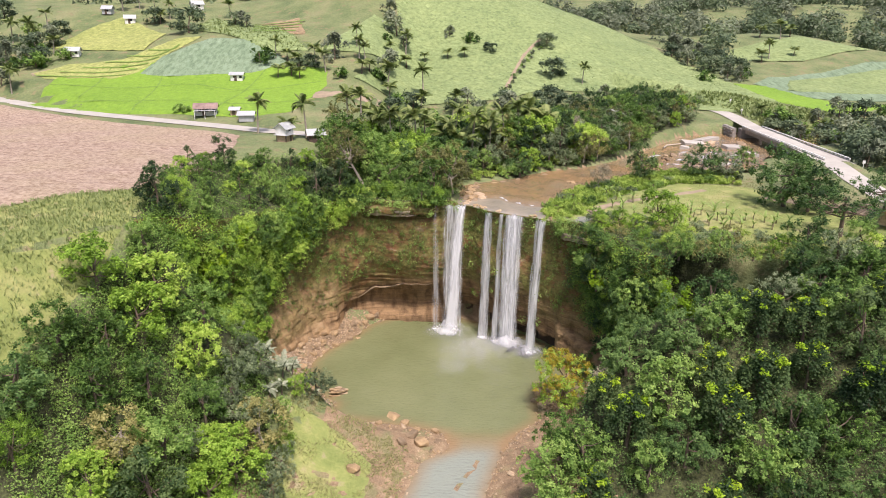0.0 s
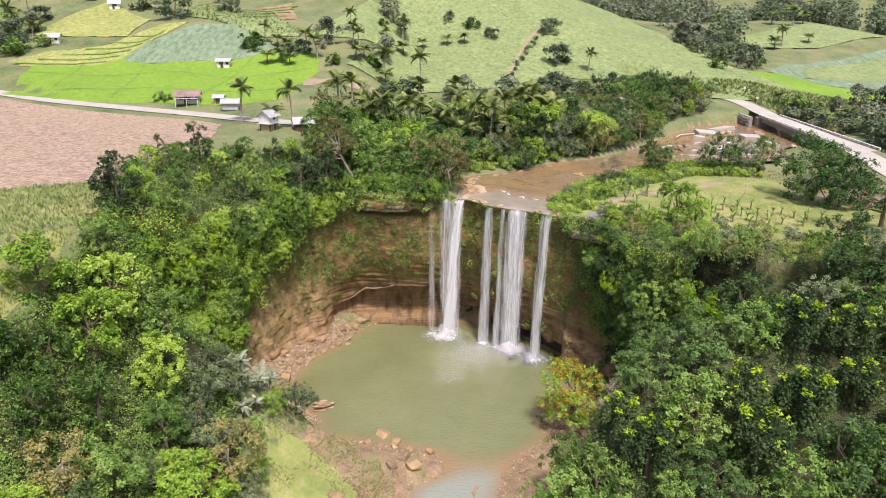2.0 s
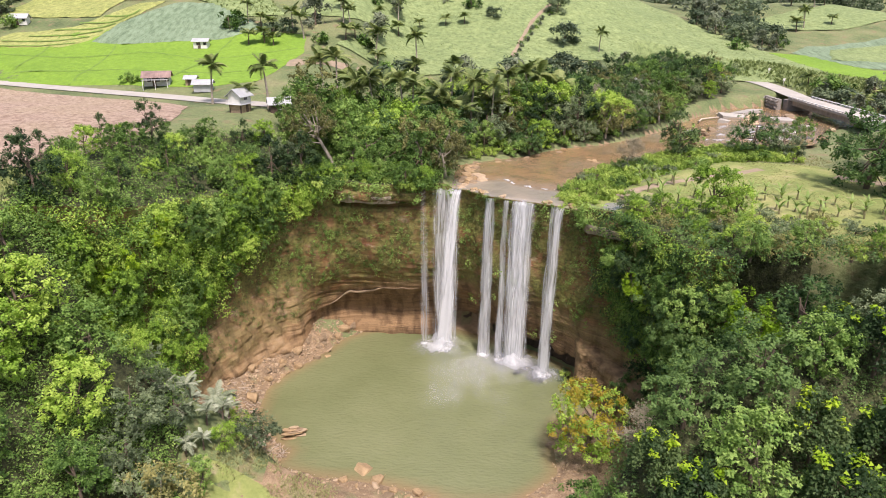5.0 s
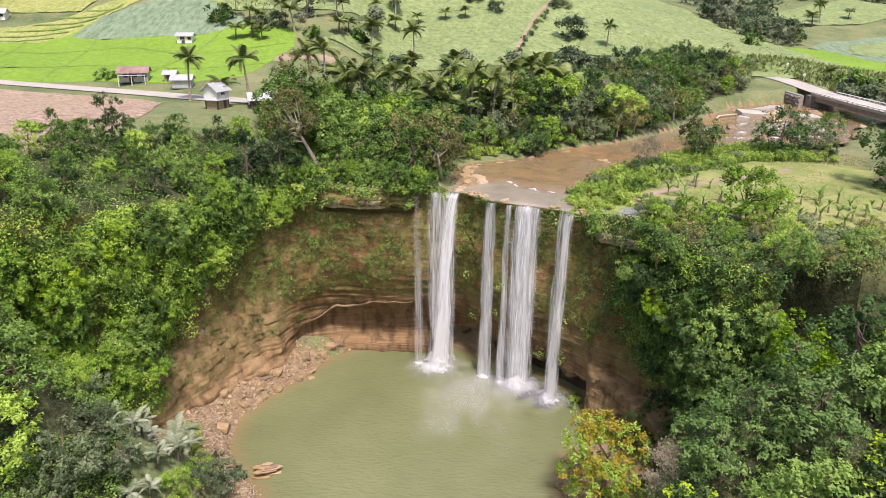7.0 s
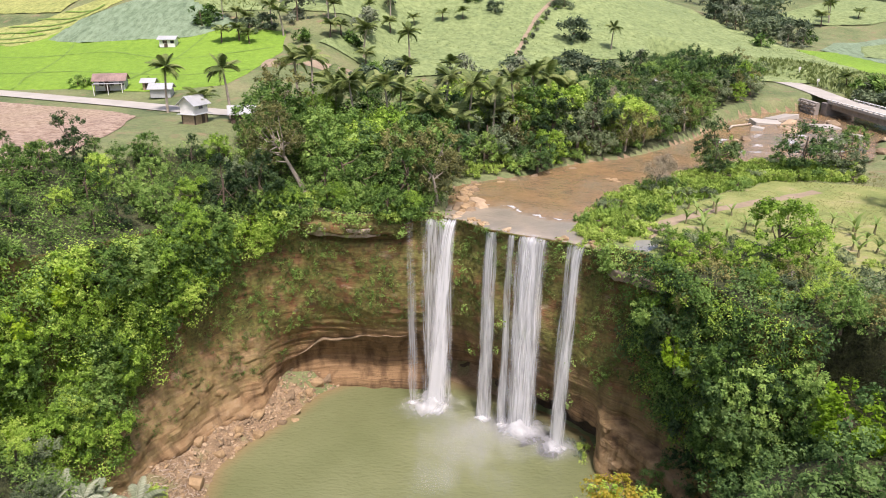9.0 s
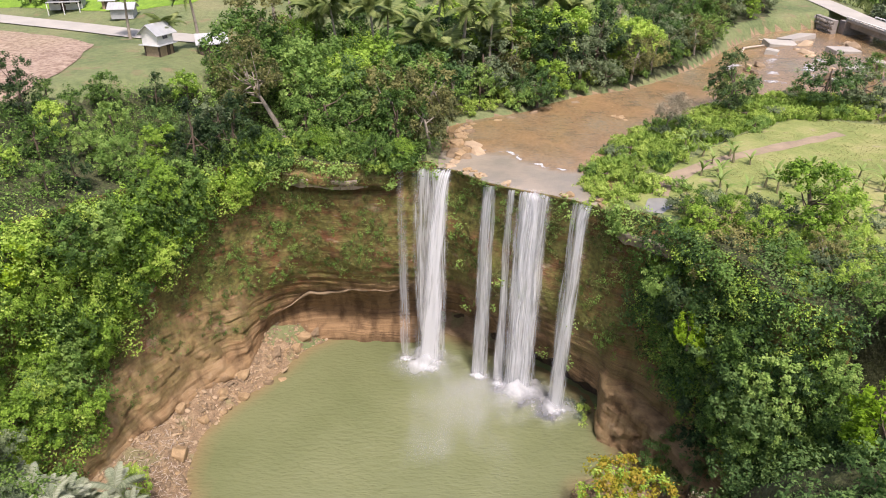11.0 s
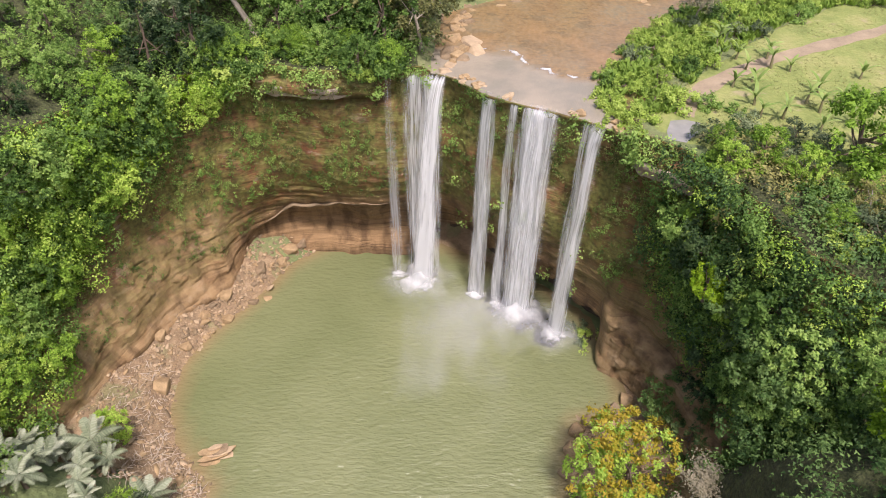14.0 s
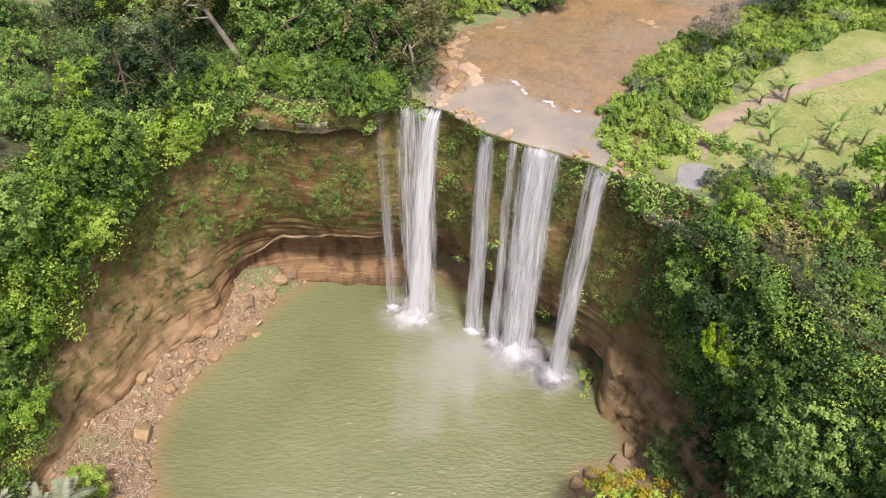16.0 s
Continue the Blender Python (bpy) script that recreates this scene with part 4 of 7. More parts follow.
def crown_mesh(name, rng, mat, radius, height, lobes, count, leaf, flat=0.8, slim=0.6, base=0.0, extra=None, share=0.45):
    """Boughs as uneven domes, each set with leafy twigs on its upper side, so that dark gaps stay between them."""
    centres, radii = [], []
    for k in range(lobes):
        a, u = rng.uniform(0, 2 * math.pi), rng.uniform(-1, 1)
        r = radius * math.sqrt(max(0.03, 1 - (u * 0.88) ** 2)) * rng.uniform(0.5, 1.0)
        centres.append((r * math.cos(a), r * math.sin(a), base + height * (0.44 + 0.46 * u) + rng.normal(0, 0.05) * height))
        radii.append(radius * rng.uniform(0.20, 0.40))
    centres, radii = np.array(centres), np.array(radii)
    w = radii ** 2 / (radii ** 2).sum()
    twigs = max(lobes * 3, count // 13)
    bough = rng.choice(lobes, twigs, p=w)
    d = rng.normal(0, 1, (twigs, 3))
    d[:, 2] = np.abs(d[:, 2]) * 1.1 - 0.2
    d /= np.linalg.norm(d, axis=1)[:, None]
    at = centres[bough] + d * (radii[bough] * rng.uniform(0.82, 1.12, twigs))[:, None] * np.array([1, 1, flat])
    tone = rng.uniform(-0.5, 0.5, twigs)
    pick = rng.integers(0, twigs, count)
    dd = rng.normal(0, 1, (count, 3)) + 0.7 * d[pick]
    dd /= np.linalg.norm(dd, axis=1)[:, None]
    reach = (radius * 0.055 + 0.14) * rng.uniform(0.7, 1.3, twigs)
    pos = at[pick] + dd * (reach[pick] * rng.uniform(0.35, 1.05, count))[:, None]
    co, q = leaves(rng, pos, dd * 0.45 + d[pick] * 0.4 + np.array([0, 0, 0.55]), leaf, slim)
    me = quick_mesh(name, co, q, (mat,) if extra is None else (mat, extra))
    set_tone(me, tone[pick])
    if extra is not None:
        tops = centres[:, 2] > np.quantile(centres[:, 2], 1 - share)
        high = (tops[bough] & (d[:, 2] > 0.1) & (rng.random(twigs) < 0.75))[pick]
        me.polygons.foreach_set("material_index", np.repeat(high, 2).astype(np.int32))
    return me, centres


def shoot_crown(name, rng, mat, tip, radius, height, shoots, leaf, base):
    """A dark crown of upright leafy shoots, some of them ending in a rosette of fresh leaves."""
    a, r = rng.uniform(0, 2 * math.pi, shoots), radius * np.sqrt(rng.uniform(0, 1, shoots))
    top = base + height * (1 - 0.45 * (r / radius) ** 2) * rng.uniform(0.82, 1.06, shoots)
    tops = np.stack([r * np.cos(a), r * np.sin(a), top], 1)
    per = 66
    which = np.repeat(np.arange(shoots), per)
    t = rng.uniform(0, 1, len(which)) ** 0.7
    ring = rng.uniform(0, 2 * math.pi, len(which))
    out = np.stack([np.cos(ring), np.sin(ring), 0 * ring], 1)
    wide = (0.22 + 0.55 * t) * rng.uniform(0.6, 1.1, len(which))
    pos = tops[which] + out * wide[:, None] - np.stack([0 * t, 0 * t, 2.3 * t], 1)
    fresh = rng.random(shoots) < 0.26
    rose = np.repeat(np.flatnonzero(fresh), 13)
    ang = rng.uniform(0, 2 * math.pi, len(rose))
    ro = np.stack([np.cos(ang), np.sin(ang), 0.5 + 0 * ang], 1)
    pos = np.concatenate([pos, tops[rose] + ro * 0.3])
    nrm = np.concatenate([out * 0.6 + np.array([0, 0, 0.6]), ro * 0.4 + np.array([0, 0, 0.9])])
    co, q = leaves(rng, pos, nrm, np.where(np.arange(len(pos)) < len(which), leaf, leaf * 1.25), 0.6)
    me = quick_mesh(name, co, q, (mat, tip))
    hue = rng.uniform(-0.5, 0.5, shoots)
    set_tone(me, hue[np.concatenate([which, rose])])
    me.polygons.foreach_set("material_index", np.repeat(np.arange(len(pos)) >= len(which), 2).astype(np.int32))
    return me, tops - np.array([0, 0, 0.9])


def trunk_mesh(name, rng, mat, height, girth, centres, lean=0.08, limbs=7):
    bend = rng.normal(0, lean, 2) * height
    t = np.linspace(0, 1, 7)
    line = np.stack([bend[0] * t ** 1.5, bend[1] * t ** 1.5, height * t - 0.5 * (t == 0)], 1)
    pieces = [tube(line, girth * (1.25 - 0.9 * t))]
    for c in centres[rng.permutation(len(centres))[:limbs]]:
        k = rng.uniform(0.45, 0.9)
        s = np.array([np.interp(k, t, line[:, j]) for j in range(3)])
        mid = (s + c) / 2 + np.array([0, 0, -0.1 * np.linalg.norm(c - s)])
        pieces.append(tube([s, mid, c], [girth * 0.42, girth * 0.28, girth * 0.10], 4))
    co, q = join(pieces)
    return quick_mesh(name, co, q, (mat,), True)


class Kind:
    """A kind of tree: built once, then copied with its parts."""

    def __init__(self, name, label, category, group, build):
        self.make, self.name, self.label, self.category, self.group, self.first = build, name, label, category, group, None

    def put(self, x, y, z, size, turn):
        if self.first is None:
            self.first = thing(self.name, self.label, self.category, self.group)
            self.make(self.first)
            self.first.matrix_basis = pose(x, y, z, 0, 0, turn)
            return self.first
        return copy_thing(self.first, pose(x, y, z, 0, 0, turn) @ Matrix.Scale(size, 4))


def broadleaf(seed, mat, radius, height, clear, lobes, count, leaf, bark=BARK, flat=0.75, slim=0.6, extra=None, limbs=7, share=0.45, shoots=0):
    def build(root):
        rng = np.random.default_rng(seed)
        if shoots:
            me, centres = shoot_crown("crown", rng, mat, extra, radius, height, shoots, leaf, clear)
        else:
            fine = 1.0 if leaf > 0.7 else 0.74
            me, centres = crown_mesh("crown", rng, mat, radius, height, lobes, int(count * (1.2 if fine < 1 else 1.0)), leaf * fine, flat, slim, clear, extra, share)
        part("trunk", trunk_mesh("trunk", rng, bark, clear + height * 0.62, 0.045 * radius + 0.09, centres, limbs=limbs), None, root)
        part("crown", me, None, root)
    return build


FOREST = "forest round the gorge"
KINDS = {
    "deep1": Kind("broadleaf_tree", "dense dark green broadleaf tree in the forest", "tree", FOREST, broadleaf(1, LEAF_DEEP, 3.6, 7.2, 0.9, 34, 2026, 0.49)),
    "deep2": Kind("slender_tree", "dark green broadleaf tree with uneven crown", "tree", FOREST, broadleaf(2, LEAF_DARK, 3.0, 7.8, 0.8, 28, 1752, 0.47)),
    "mid1": Kind("broadleaf_tree", "green broadleaf tree with a lumpy crown", "tree", FOREST, broadleaf(3, LEAF_MID, 3.4, 6.8, 0.9, 36, 1916, 0.46)),
    "mid2": Kind("spreading_tree", "mid-green spreading tree on the slope", "tree", FOREST, broadleaf(4, LEAF_MID, 4.2, 5.6, 1.4, 40, 2135, 0.49, flat=0.65)),
    "mid3": Kind("slender_tree", "slender green tree in the forest", "tree", FOREST, broadleaf(5, LEAF_MID, 2.5, 7.4, 0.8, 24, 1478, 0.41)),
    "fresh1": Kind("broadleaf_tree", "fresh yellow-green tree in the forest", "tree", FOREST, broadleaf(6, LEAF_FRESH, 3.2, 6.4, 0.8, 34, 1861, 0.45)),
    "fresh2": Kind("feathery_tree", "light green feathery tree on the slope", "tree", FOREST, broadleaf(7, LEAF_FRESH, 2.6, 5.8, 0.6, 30, 1900, 0.42, slim=0.32)),
    "olive": Kind("thin_tree", "olive green tree with thin foliage", "tree", FOREST, broadleaf(8, LEAF_OLIVE, 3.2, 7.0, 1.2, 28, 1478, 0.45, BARK_PALE)),
    "grey": Kind("broadleaf_tree", "grey-green tree near the water", "tree", FOREST, broadleaf(9, LEAF_GREY, 3.0, 5.6, 0.6, 32, 1752, 0.41)),
    "tips": Kind("shooting_tree", "dark tree with bright lime new shoots", "tree", FOREST, broadleaf(10, LEAF_DARK, 2.6, 7.6, 0.8, 30, 1642, 0.36, extra=LEAF_LIME, shoots=34)),
    "bush1": Kind("bush", "low green bush by the river", "bush", "bushes", broadleaf(11, LEAF_MID, 1.5, 1.9, 0.0, 12, 592, 0.31, limbs=3)),
    "bush2": Kind("bush", "bright green bush in the meadow", "bush", "bushes", broadleaf(12, LEAF_BANK, 1.5, 1.5, 0.0, 12, 592, 0.29, limbs=3)),
    "bush3": Kind("bush", "grey-green bush on the bank", "bush", "bushes", broadleaf(13, LEAF_GREY, 1.5, 1.7, 0.0, 12, 592, 0.29, limbs=3)),
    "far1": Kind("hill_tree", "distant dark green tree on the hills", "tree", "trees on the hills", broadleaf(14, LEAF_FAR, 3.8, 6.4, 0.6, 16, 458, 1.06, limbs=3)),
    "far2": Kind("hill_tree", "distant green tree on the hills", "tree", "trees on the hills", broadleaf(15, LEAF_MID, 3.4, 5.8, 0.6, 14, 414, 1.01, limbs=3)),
    "far3": Kind("hill_tree", "distant tree on the hills, grey-green with painted haze", "tree", "trees on the hills", broadleaf(16, LEAF_FAR_PALE, 3.4, 6.6, 0.6, 14, 414, 0.95, limbs=3)),
    "lime": Kind("broadleaf_tree", "bright lime green tree among darker ones", "tree", FOREST, broadleaf(17, LEAF_LIME, 2.6, 4.6, 1.0, 26, 1423, 0.45)),
    "amber": Kind("broadleaf_tree", "round tree with amber and green leaves by the pool", "tree", FOREST, broadleaf(18, LEAF_FRESH, 4.3, 7.6, 1.4, 46, 3600, 0.45, extra=LEAF_AMBER, share=0.75)),
    "umbrella": Kind("rain_tree", "dark spreading rain tree with airy layers", "tree", FOREST, broadleaf(19, LEAF_DEEP, 5.2, 5.0, 3.2, 34, 1642, 0.45, flat=0.28, limbs=16)),
    "pale": Kind("tall_tree", "tall leaning tree with sparse yellowish leaves", "tree", FOREST, broadleaf(20, LEAF_OLIVE, 4.6, 6.4, 6.0, 40, 2600, 0.42, BARK_PALE, flat=0.5, limbs=16)),
}
TAKEN = {}


def free(x, y, gap):
    """Whether no tree stands within gap of a place."""
    i, j = int(x // 6), int(y // 6)
    for a in (i - 1, i, i + 1):
        for c in (j - 1, j, j + 1):
            for px, py, pr in TAKEN.get((a, c), ()):
                if (px - x) ** 2 + (py - y) ** 2 < (gap * pr) ** 2:
                    return False
    return True


def claim(x, y, r=1.0):
    TAKEN.setdefault((int(x // 6), int(y // 6)), []).append((x, y, r))


def plant(zone, weights, gap, tries, sizes, seed, keep=None):
    """Scatters trees of several kinds in a polygon."""
    rng = random.Random(seed)
    xs, ys = [p[0] for p in zone], [p[1] for p in zone]
    names, w = list(weights), list(weights.values())
    px = np.array([rng.uniform(min(xs), max(xs)) for _ in range(tries)])
    py = np.array([rng.uniform(min(ys), max(ys)) for _ in range(tries)])
    ok = inside(zone, px, py)
    if keep is not None:
        ok &= keep(px, py)
    pz = surface(px, py)
    made = 0
    for x, y, z, good in zip(px, py, pz, ok):
        if not good or not free(x, y, gap):
            continue
        claim(x, y)
        name = rng.choices(names, w)[0]
        KINDS[name].put(x, y, z - 0.15, rng.uniform(*sizes), rng.uniform(0, 360))
        made += 1
    return made


def in_sight(x, y):
    return (np.abs(x - 2) < 0.68 * (y - 11) + 5) & (y > 66)


def off_limits(x, y):
    """Keeps water, road, shore, houses and cliff face clear of trees."""
    face, g = line_dist(CLIFF, x, y), poly_dist(GORGE, x, y)
    clear = (road_dist(x, y) > 5.5) & (poly_dist(RIVER, x, y) < -1.5) & ((poly_dist(POOL, x, y) < -5.5) | (g < 0))
    clear &= ~((face < 0.5) & (y > 112) & (x > 1)) & ~((g > 0.3) & (y > 106) & (x < 0)) & ~((g > 0) & (y > 119))
    return clear & in_sight(x, y) & (np.hypot(x + 36.5, y - 160) > 7) & (np.hypot(x + 30, y - 165) > 5)


LEFT_SLOPE = [(-52, 62), (-25, 62), (-22, 86), (-26, 100), (-31, 112), (-36, 116), (-44, 112), (-43, 104), (-45, 92), (-50, 76)]
LEFT_RIM = [(-45, 111), (-37, 111.5), (-33.5, 117.5), (-31.2, 125.5), (-28.3, 132.4), (-24.2, 137.8), (-19, 141), (-14, 141.8), (-1, 141.5), (1.2, 145), (1, 158), (-6, 164), (-20, 162), (-27, 153), (-34, 149), (-41, 143), (-47, 134), (-47, 120)]
BACK_BELT = [(-30, 168), (-4, 164), (2, 166), (10, 166), (20, 173), (36, 186), (52, 203), (62, 218), (44, 214), (12, 196), (-12, 184)]
RIGHT_SLOPE = [(13, 55), (90, 55), (92, 100), (60, 112), (37, 118), (31, 121), (27, 118), (23, 112), (18, 106), (14, 92)]
RIGHT_RIM = [(24.3, 128.4), (26.6, 123.5), (28.1, 119), (29.8, 114.5), (36, 111), (46, 111.5), (66, 106), (90, 96), (92, 103), (68, 111), (48, 116), (36, 120.5), (31, 125.5), (27, 129.5)]
for name, x, y, size, turn in (("amber", 18.6, 109.8, 1.18, 0), ("lime", 32.5, 103, 1.0, 40), ("umbrella", 70, 152, 1.15, 0), ("umbrella", 64, 122, 1.1, 80), ("umbrella", 74, 128, 1.0, 200),
                               ("fresh1", 34.7, 122.9, 0.78, 0), ("deep2", 41, 161, 0.6, 0), ("deep1", 55, 164, 0.55, 90), ("grey", 60, 163, 0.6, 20),
                               ("olive", 0.3, 145.3, 0.75, 0), ("mid1", -3.5, 145.5, 0.85, 50), ("fresh1", 25.5, 123.5, 0.4, 0), ("mid1", -24, 150, 0.95, 0), ("deep1", -30, 143, 0.62, 70), ("mid2", -12, 149, 1.1, 10), ("deep1", -8, 153, 1.15, 10), ("deep2", -42, 137, 0.75, 0), ("mid1", -14.5, 146.5, 0.8, 0), ("mid2", -9, 147, 0.7, 0), ("deep1", 63, 141, 1.5, 30), ("mid1", 69, 177, 0.75, 0), ("mid2", 43, 165.5, 0.75, 60), ("deep1", 66, 137.5, 1.2, 100)):
    KINDS[name].put(x, y, float(surface(x, y)) - 0.15, size, turn)
    claim(x, y, 1.7 if name == "amber" else 1.0)
leaning = KINDS["pale"].put(-17.6, 148, 27.5, 1.0, 0)
leaning.matrix_basis = pose(-17.6, 148, 27.2, 0, -24, 0)
claim(-18, 148, 1.3)
for x, y, r in ((-15, 143, 0.75), (-19, 144, 0.9), (-12, 142.8, 0.75), (-9, 142.4, 0.75), (-6.5, 142.4, 0.7), (17.6, 102.8, 1.3), (16.5, 97.5, 0.9), (23.4, 129.6, 1.5), (24.5, 132, 1.2), (24, 107.5, 1.8), (22, 104, 1.4), (20, 103, 1.0), (24, 101, 1.0), (-22, 107.6, 1.2), (-26.4, 110.3, 1.2), (-30, 112, 1.2), (-34.6, 115, 1.2), (-28.6, 108.4, 1.2), (-34.4, 118.4, 1.0), (-26.6, 103.6, 1.2), (-36.6, 104, 1.2), (-24.2, 105.4, 0.9), (-23.6, 101, 0.9), (-24.6, 97.5, 0.9), (-31.6, 110.2, 0.9), (-25.2, 93.5, 0.9)):
    claim(x, y, r)
made = plant(LEFT_SLOPE, {"deep1": 1, "deep2": 1, "mid1": 4, "mid2": 2, "mid3": 3, "fresh1": 5, "fresh2": 6, "olive": 2, "grey": 3}, 4.5, 3600, (0.75, 1.15), 1, off_limits)
BACK_LEFT = [(-29, 142), (-24, 143), (-14, 145), (-2, 146), (1, 150), (1, 160), (-4, 168), (-20, 168), (-27, 155)]
made += plant(BACK_LEFT, {"deep1": 3, "mid1": 4, "mid2": 2, "mid3": 2, "olive": 4, "fresh1": 4, "grey": 2}, 4.2, 900, (1.0, 1.4), 22, off_limits)
made += plant(LEFT_RIM, {"deep1": 3, "deep2": 2, "mid1": 6, "mid2": 3, "mid3": 3, "fresh1": 4, "fresh2": 2, "olive": 1}, 3.9, 4200, (0.7, 1.0), 2, lambda x, y: off_limits(x, y) & (x > -26))
made += plant(LEFT_RIM, {"deep2": 2, "mid1": 3, "mid3": 2, "fresh1": 2}, 3.3, 3000, (0.4, 0.64), 43, lambda x, y: off_limits(x, y) & (x < -26) & (np.hypot(x + 36, y - 154) > 6.5))
# mostly dark kinds: their leaf colours stand in for the slope's deep shadow
made += plant(RIGHT_SLOPE, {"deep1": 6, "deep2": 3, "mid1": 2, "mid2": 1.5, "mid3": 1.5, "fresh1": 0.6, "fresh2": 0.4, "tips": 7, "grey": 2}, 4.7, 3600, (0.78, 1.15), 3, lambda x, y: off_limits(x, y) & ((poly_dist(GORGE, x, y) > 3) | (x > 52)))
made += plant(RIGHT_RIM, {"mid1": 3, "fresh2": 3, "fresh1": 3, "olive": 2, "bush2": 6, "bush3": 4}, 2.6, 900, (0.34, 0.55), 4, off_limits)
made += plant([(-32, 82), (-21, 84), (-20.5, 97), (-18.5, 101), (-18.2, 105.5), (-23, 110), (-27, 114), (-33, 118), (-36, 112), (-30, 98)], {"grey": 7, "fresh2": 2, "mid3": 1, "fresh1": 1}, 2.7, 900, (0.5, 0.85), 41, lambda x, y: poly_dist(POOL, x, y) < -1.5 - 3.0 * (y > 109))
made += plant([(36, 190), (50, 204), (60, 218), (72, 232), (60, 238), (40, 222), (24, 200)], {"deep1": 3, "deep2": 2, "mid1": 3, "grey": 3, "olive": 1}, 4.4, 500, (0.9, 1.3), 42, off_limits)
made += plant(BACK_BELT, {"deep1": 3, "deep2": 2, "mid1": 4, "mid2": 2, "olive": 5, "grey": 6, "fresh1": 4, "fresh2": 2}, 4.7, 1500, (1.0, 1.5), 5, off_limits)
FAR_BANK = [(6, 160.5), (10, 162), (14.5, 164), (18.5, 169), (24, 173), (31, 176), (36.5, 181), (45, 191), (52, 202), (60, 214), (70, 222), (76, 236), (62, 236), (44, 212), (28, 190), (14, 174), (4, 168)]
made += plant(FAR_BANK, {"deep1": 3, "mid1": 4, "mid2": 2, "grey": 4, "fresh1": 2, "olive": 2}, 3.6, 1400, (0.6, 0.95), 44, lambda x, y: (poly_dist(RIVER, x, y) < -0.6) & (road_dist(x, y) > 5.5))
made += plant(RIGHT_RIM, {"bush1": 3, "bush2": 2, "bush3": 2}, 1.7, 1600, (0.8, 1.35), 45, off_limits)
made += plant([(24, 112), (28, 108), (40, 104), (60, 99), (60, 112), (40, 114), (30, 118), (26, 124)], {"mid1": 2, "deep1": 4, "deep2": 3, "mid3": 1}, 3.0, 1500, (0.5, 0.72), 46, lambda x, y: in_sight(x, y) & (poly_dist(GORGE, x, y) > -1.5) & (poly_dist(GORGE, x, y) < 9))
made += plant([(50, 200), (60, 212), (66, 224), (74, 232), (78, 244), (60, 246), (44, 232), (38, 214)], {"deep1": 3, "deep2": 2, "mid1": 3, "grey": 3}, 4.2, 700, (0.6, 0.9), 47, lambda x, y: (poly_dist(RIVER, x, y) < -0.6) & (road_dist(x, y) > 6))
print("trees", made)


# leaf litter below the trees, with their shade painted into its dark colour
xm, ym = (GX[:-1, :-1] + GX[1:, 1:]) / 2, (GY[:-1, :-1] + GY[1:, 1:]) / 2
shaded = np.zeros(xm.shape, bool)
for zone in (LEFT_SLOPE, LEFT_RIM, BACK_BELT, FAR_BANK, RIGHT_SLOPE, RIGHT_RIM):
    shaded |= inside(zone, xm, ym)
shaded &= (road_dist(xm, ym) > 5) & ~ff & ~((poly_dist(POOL, xm, ym) > -12) & (GZ[:-1, :-1] < 8) & (ym > 108))
ground.data.materials.append(FOREST_FLOOR)
banks = (poly_dist(RIVER, xm, ym) > -1.3) & (ym > 140)
ground.data.polygons.foreach_set("material_index", np.where(banks, 1, np.where(shaded, 2, ff.astype(np.int32))).ravel().astype(np.int32))

# ---- undergrowth, creepers ----
def clumps(rng, at, up, radius, per, leaf, slim=0.55):
    """Leaves in small domes round many places."""
    n = len(at)
    d = rng.normal(0, 1, (n, per, 3)) + 0.7 * up[:, None, :]
    d /= np.linalg.norm(d, axis=2)[..., None]
    pos = at[:, None, :] + d * radius[:, None, None] * rng.uniform(0.75, 1.1, (n, per, 1))
    co, q = leaves(rng, pos.reshape(-1, 3), (d * 0.7 + np.array([0, 0, 0.6])).reshape(-1, 3), leaf, slim)
    return co, q, np.repeat(rng.uniform(-0.5, 0.5, n), per)


def thicket(name, label, zone, mat, count, per, leaf, radius, seed, keep=off_limits):
    rng = np.random.default_rng(seed)
    p = np.array(zone)
    x, y = rng.uniform(p[:, 0].min(), p[:, 0].max(), count), rng.uniform(p[:, 1].min(), p[:, 1].max(), count)
    ok = inside(zone, x, y) & (fbm(x / 5, y / 5, seed) > 0.36)
    if keep is not None:
        ok &= keep(x, y)
    x, y = x[ok], y[ok]
    r = rng.uniform(*radius, len(x))
    at = np.stack([x, y, surface(x, y) + r * 0.45], 1)
    co, q, hue = clumps(rng, at, np.repeat([[0, 0, 1.0]], len(x), 0), r, per, leaf)
    me = quick_mesh(name, co, q, (mat,))
    set_tone(me, hue)
    return tagged(new(name, me), label, "undergrowth", kind="stuff")


def forest_floor(x, y):
    return in_sight(x, y) & ((poly_dist(POOL, x, y) < -4.5) | (poly_dist(GORGE, x, y) < 0)) & (poly_dist(RIVER, x, y) < -0.5) & (road_dist(x, y) > 4.5) & ~((poly_dist(GORGE, x, y) > 0) & (y > 106) & (x < 0))


thicket("undergrowth", "tangled green undergrowth on the slope", LEFT_SLOPE, LEAF_MID, 4600, 22, 0.28, (0.7, 1.6), 71, forest_floor)
thicket("undergrowth", "dark undergrowth below the forest", RIGHT_SLOPE, LEAF_DEEP, 4600, 22, 0.30, (0.7, 1.6), 72, forest_floor)
thicket("undergrowth", "green undergrowth along the gorge's edge", LEFT_RIM, LEAF_MID, 3200, 22, 0.28, (0.7, 1.7), 73, forest_floor)
thicket("undergrowth", "olive scrub along the gorge's edge", RIGHT_RIM, LEAF_OLIVE, 3500, 21, 0.25, (0.5, 1.2), 74, forest_floor)
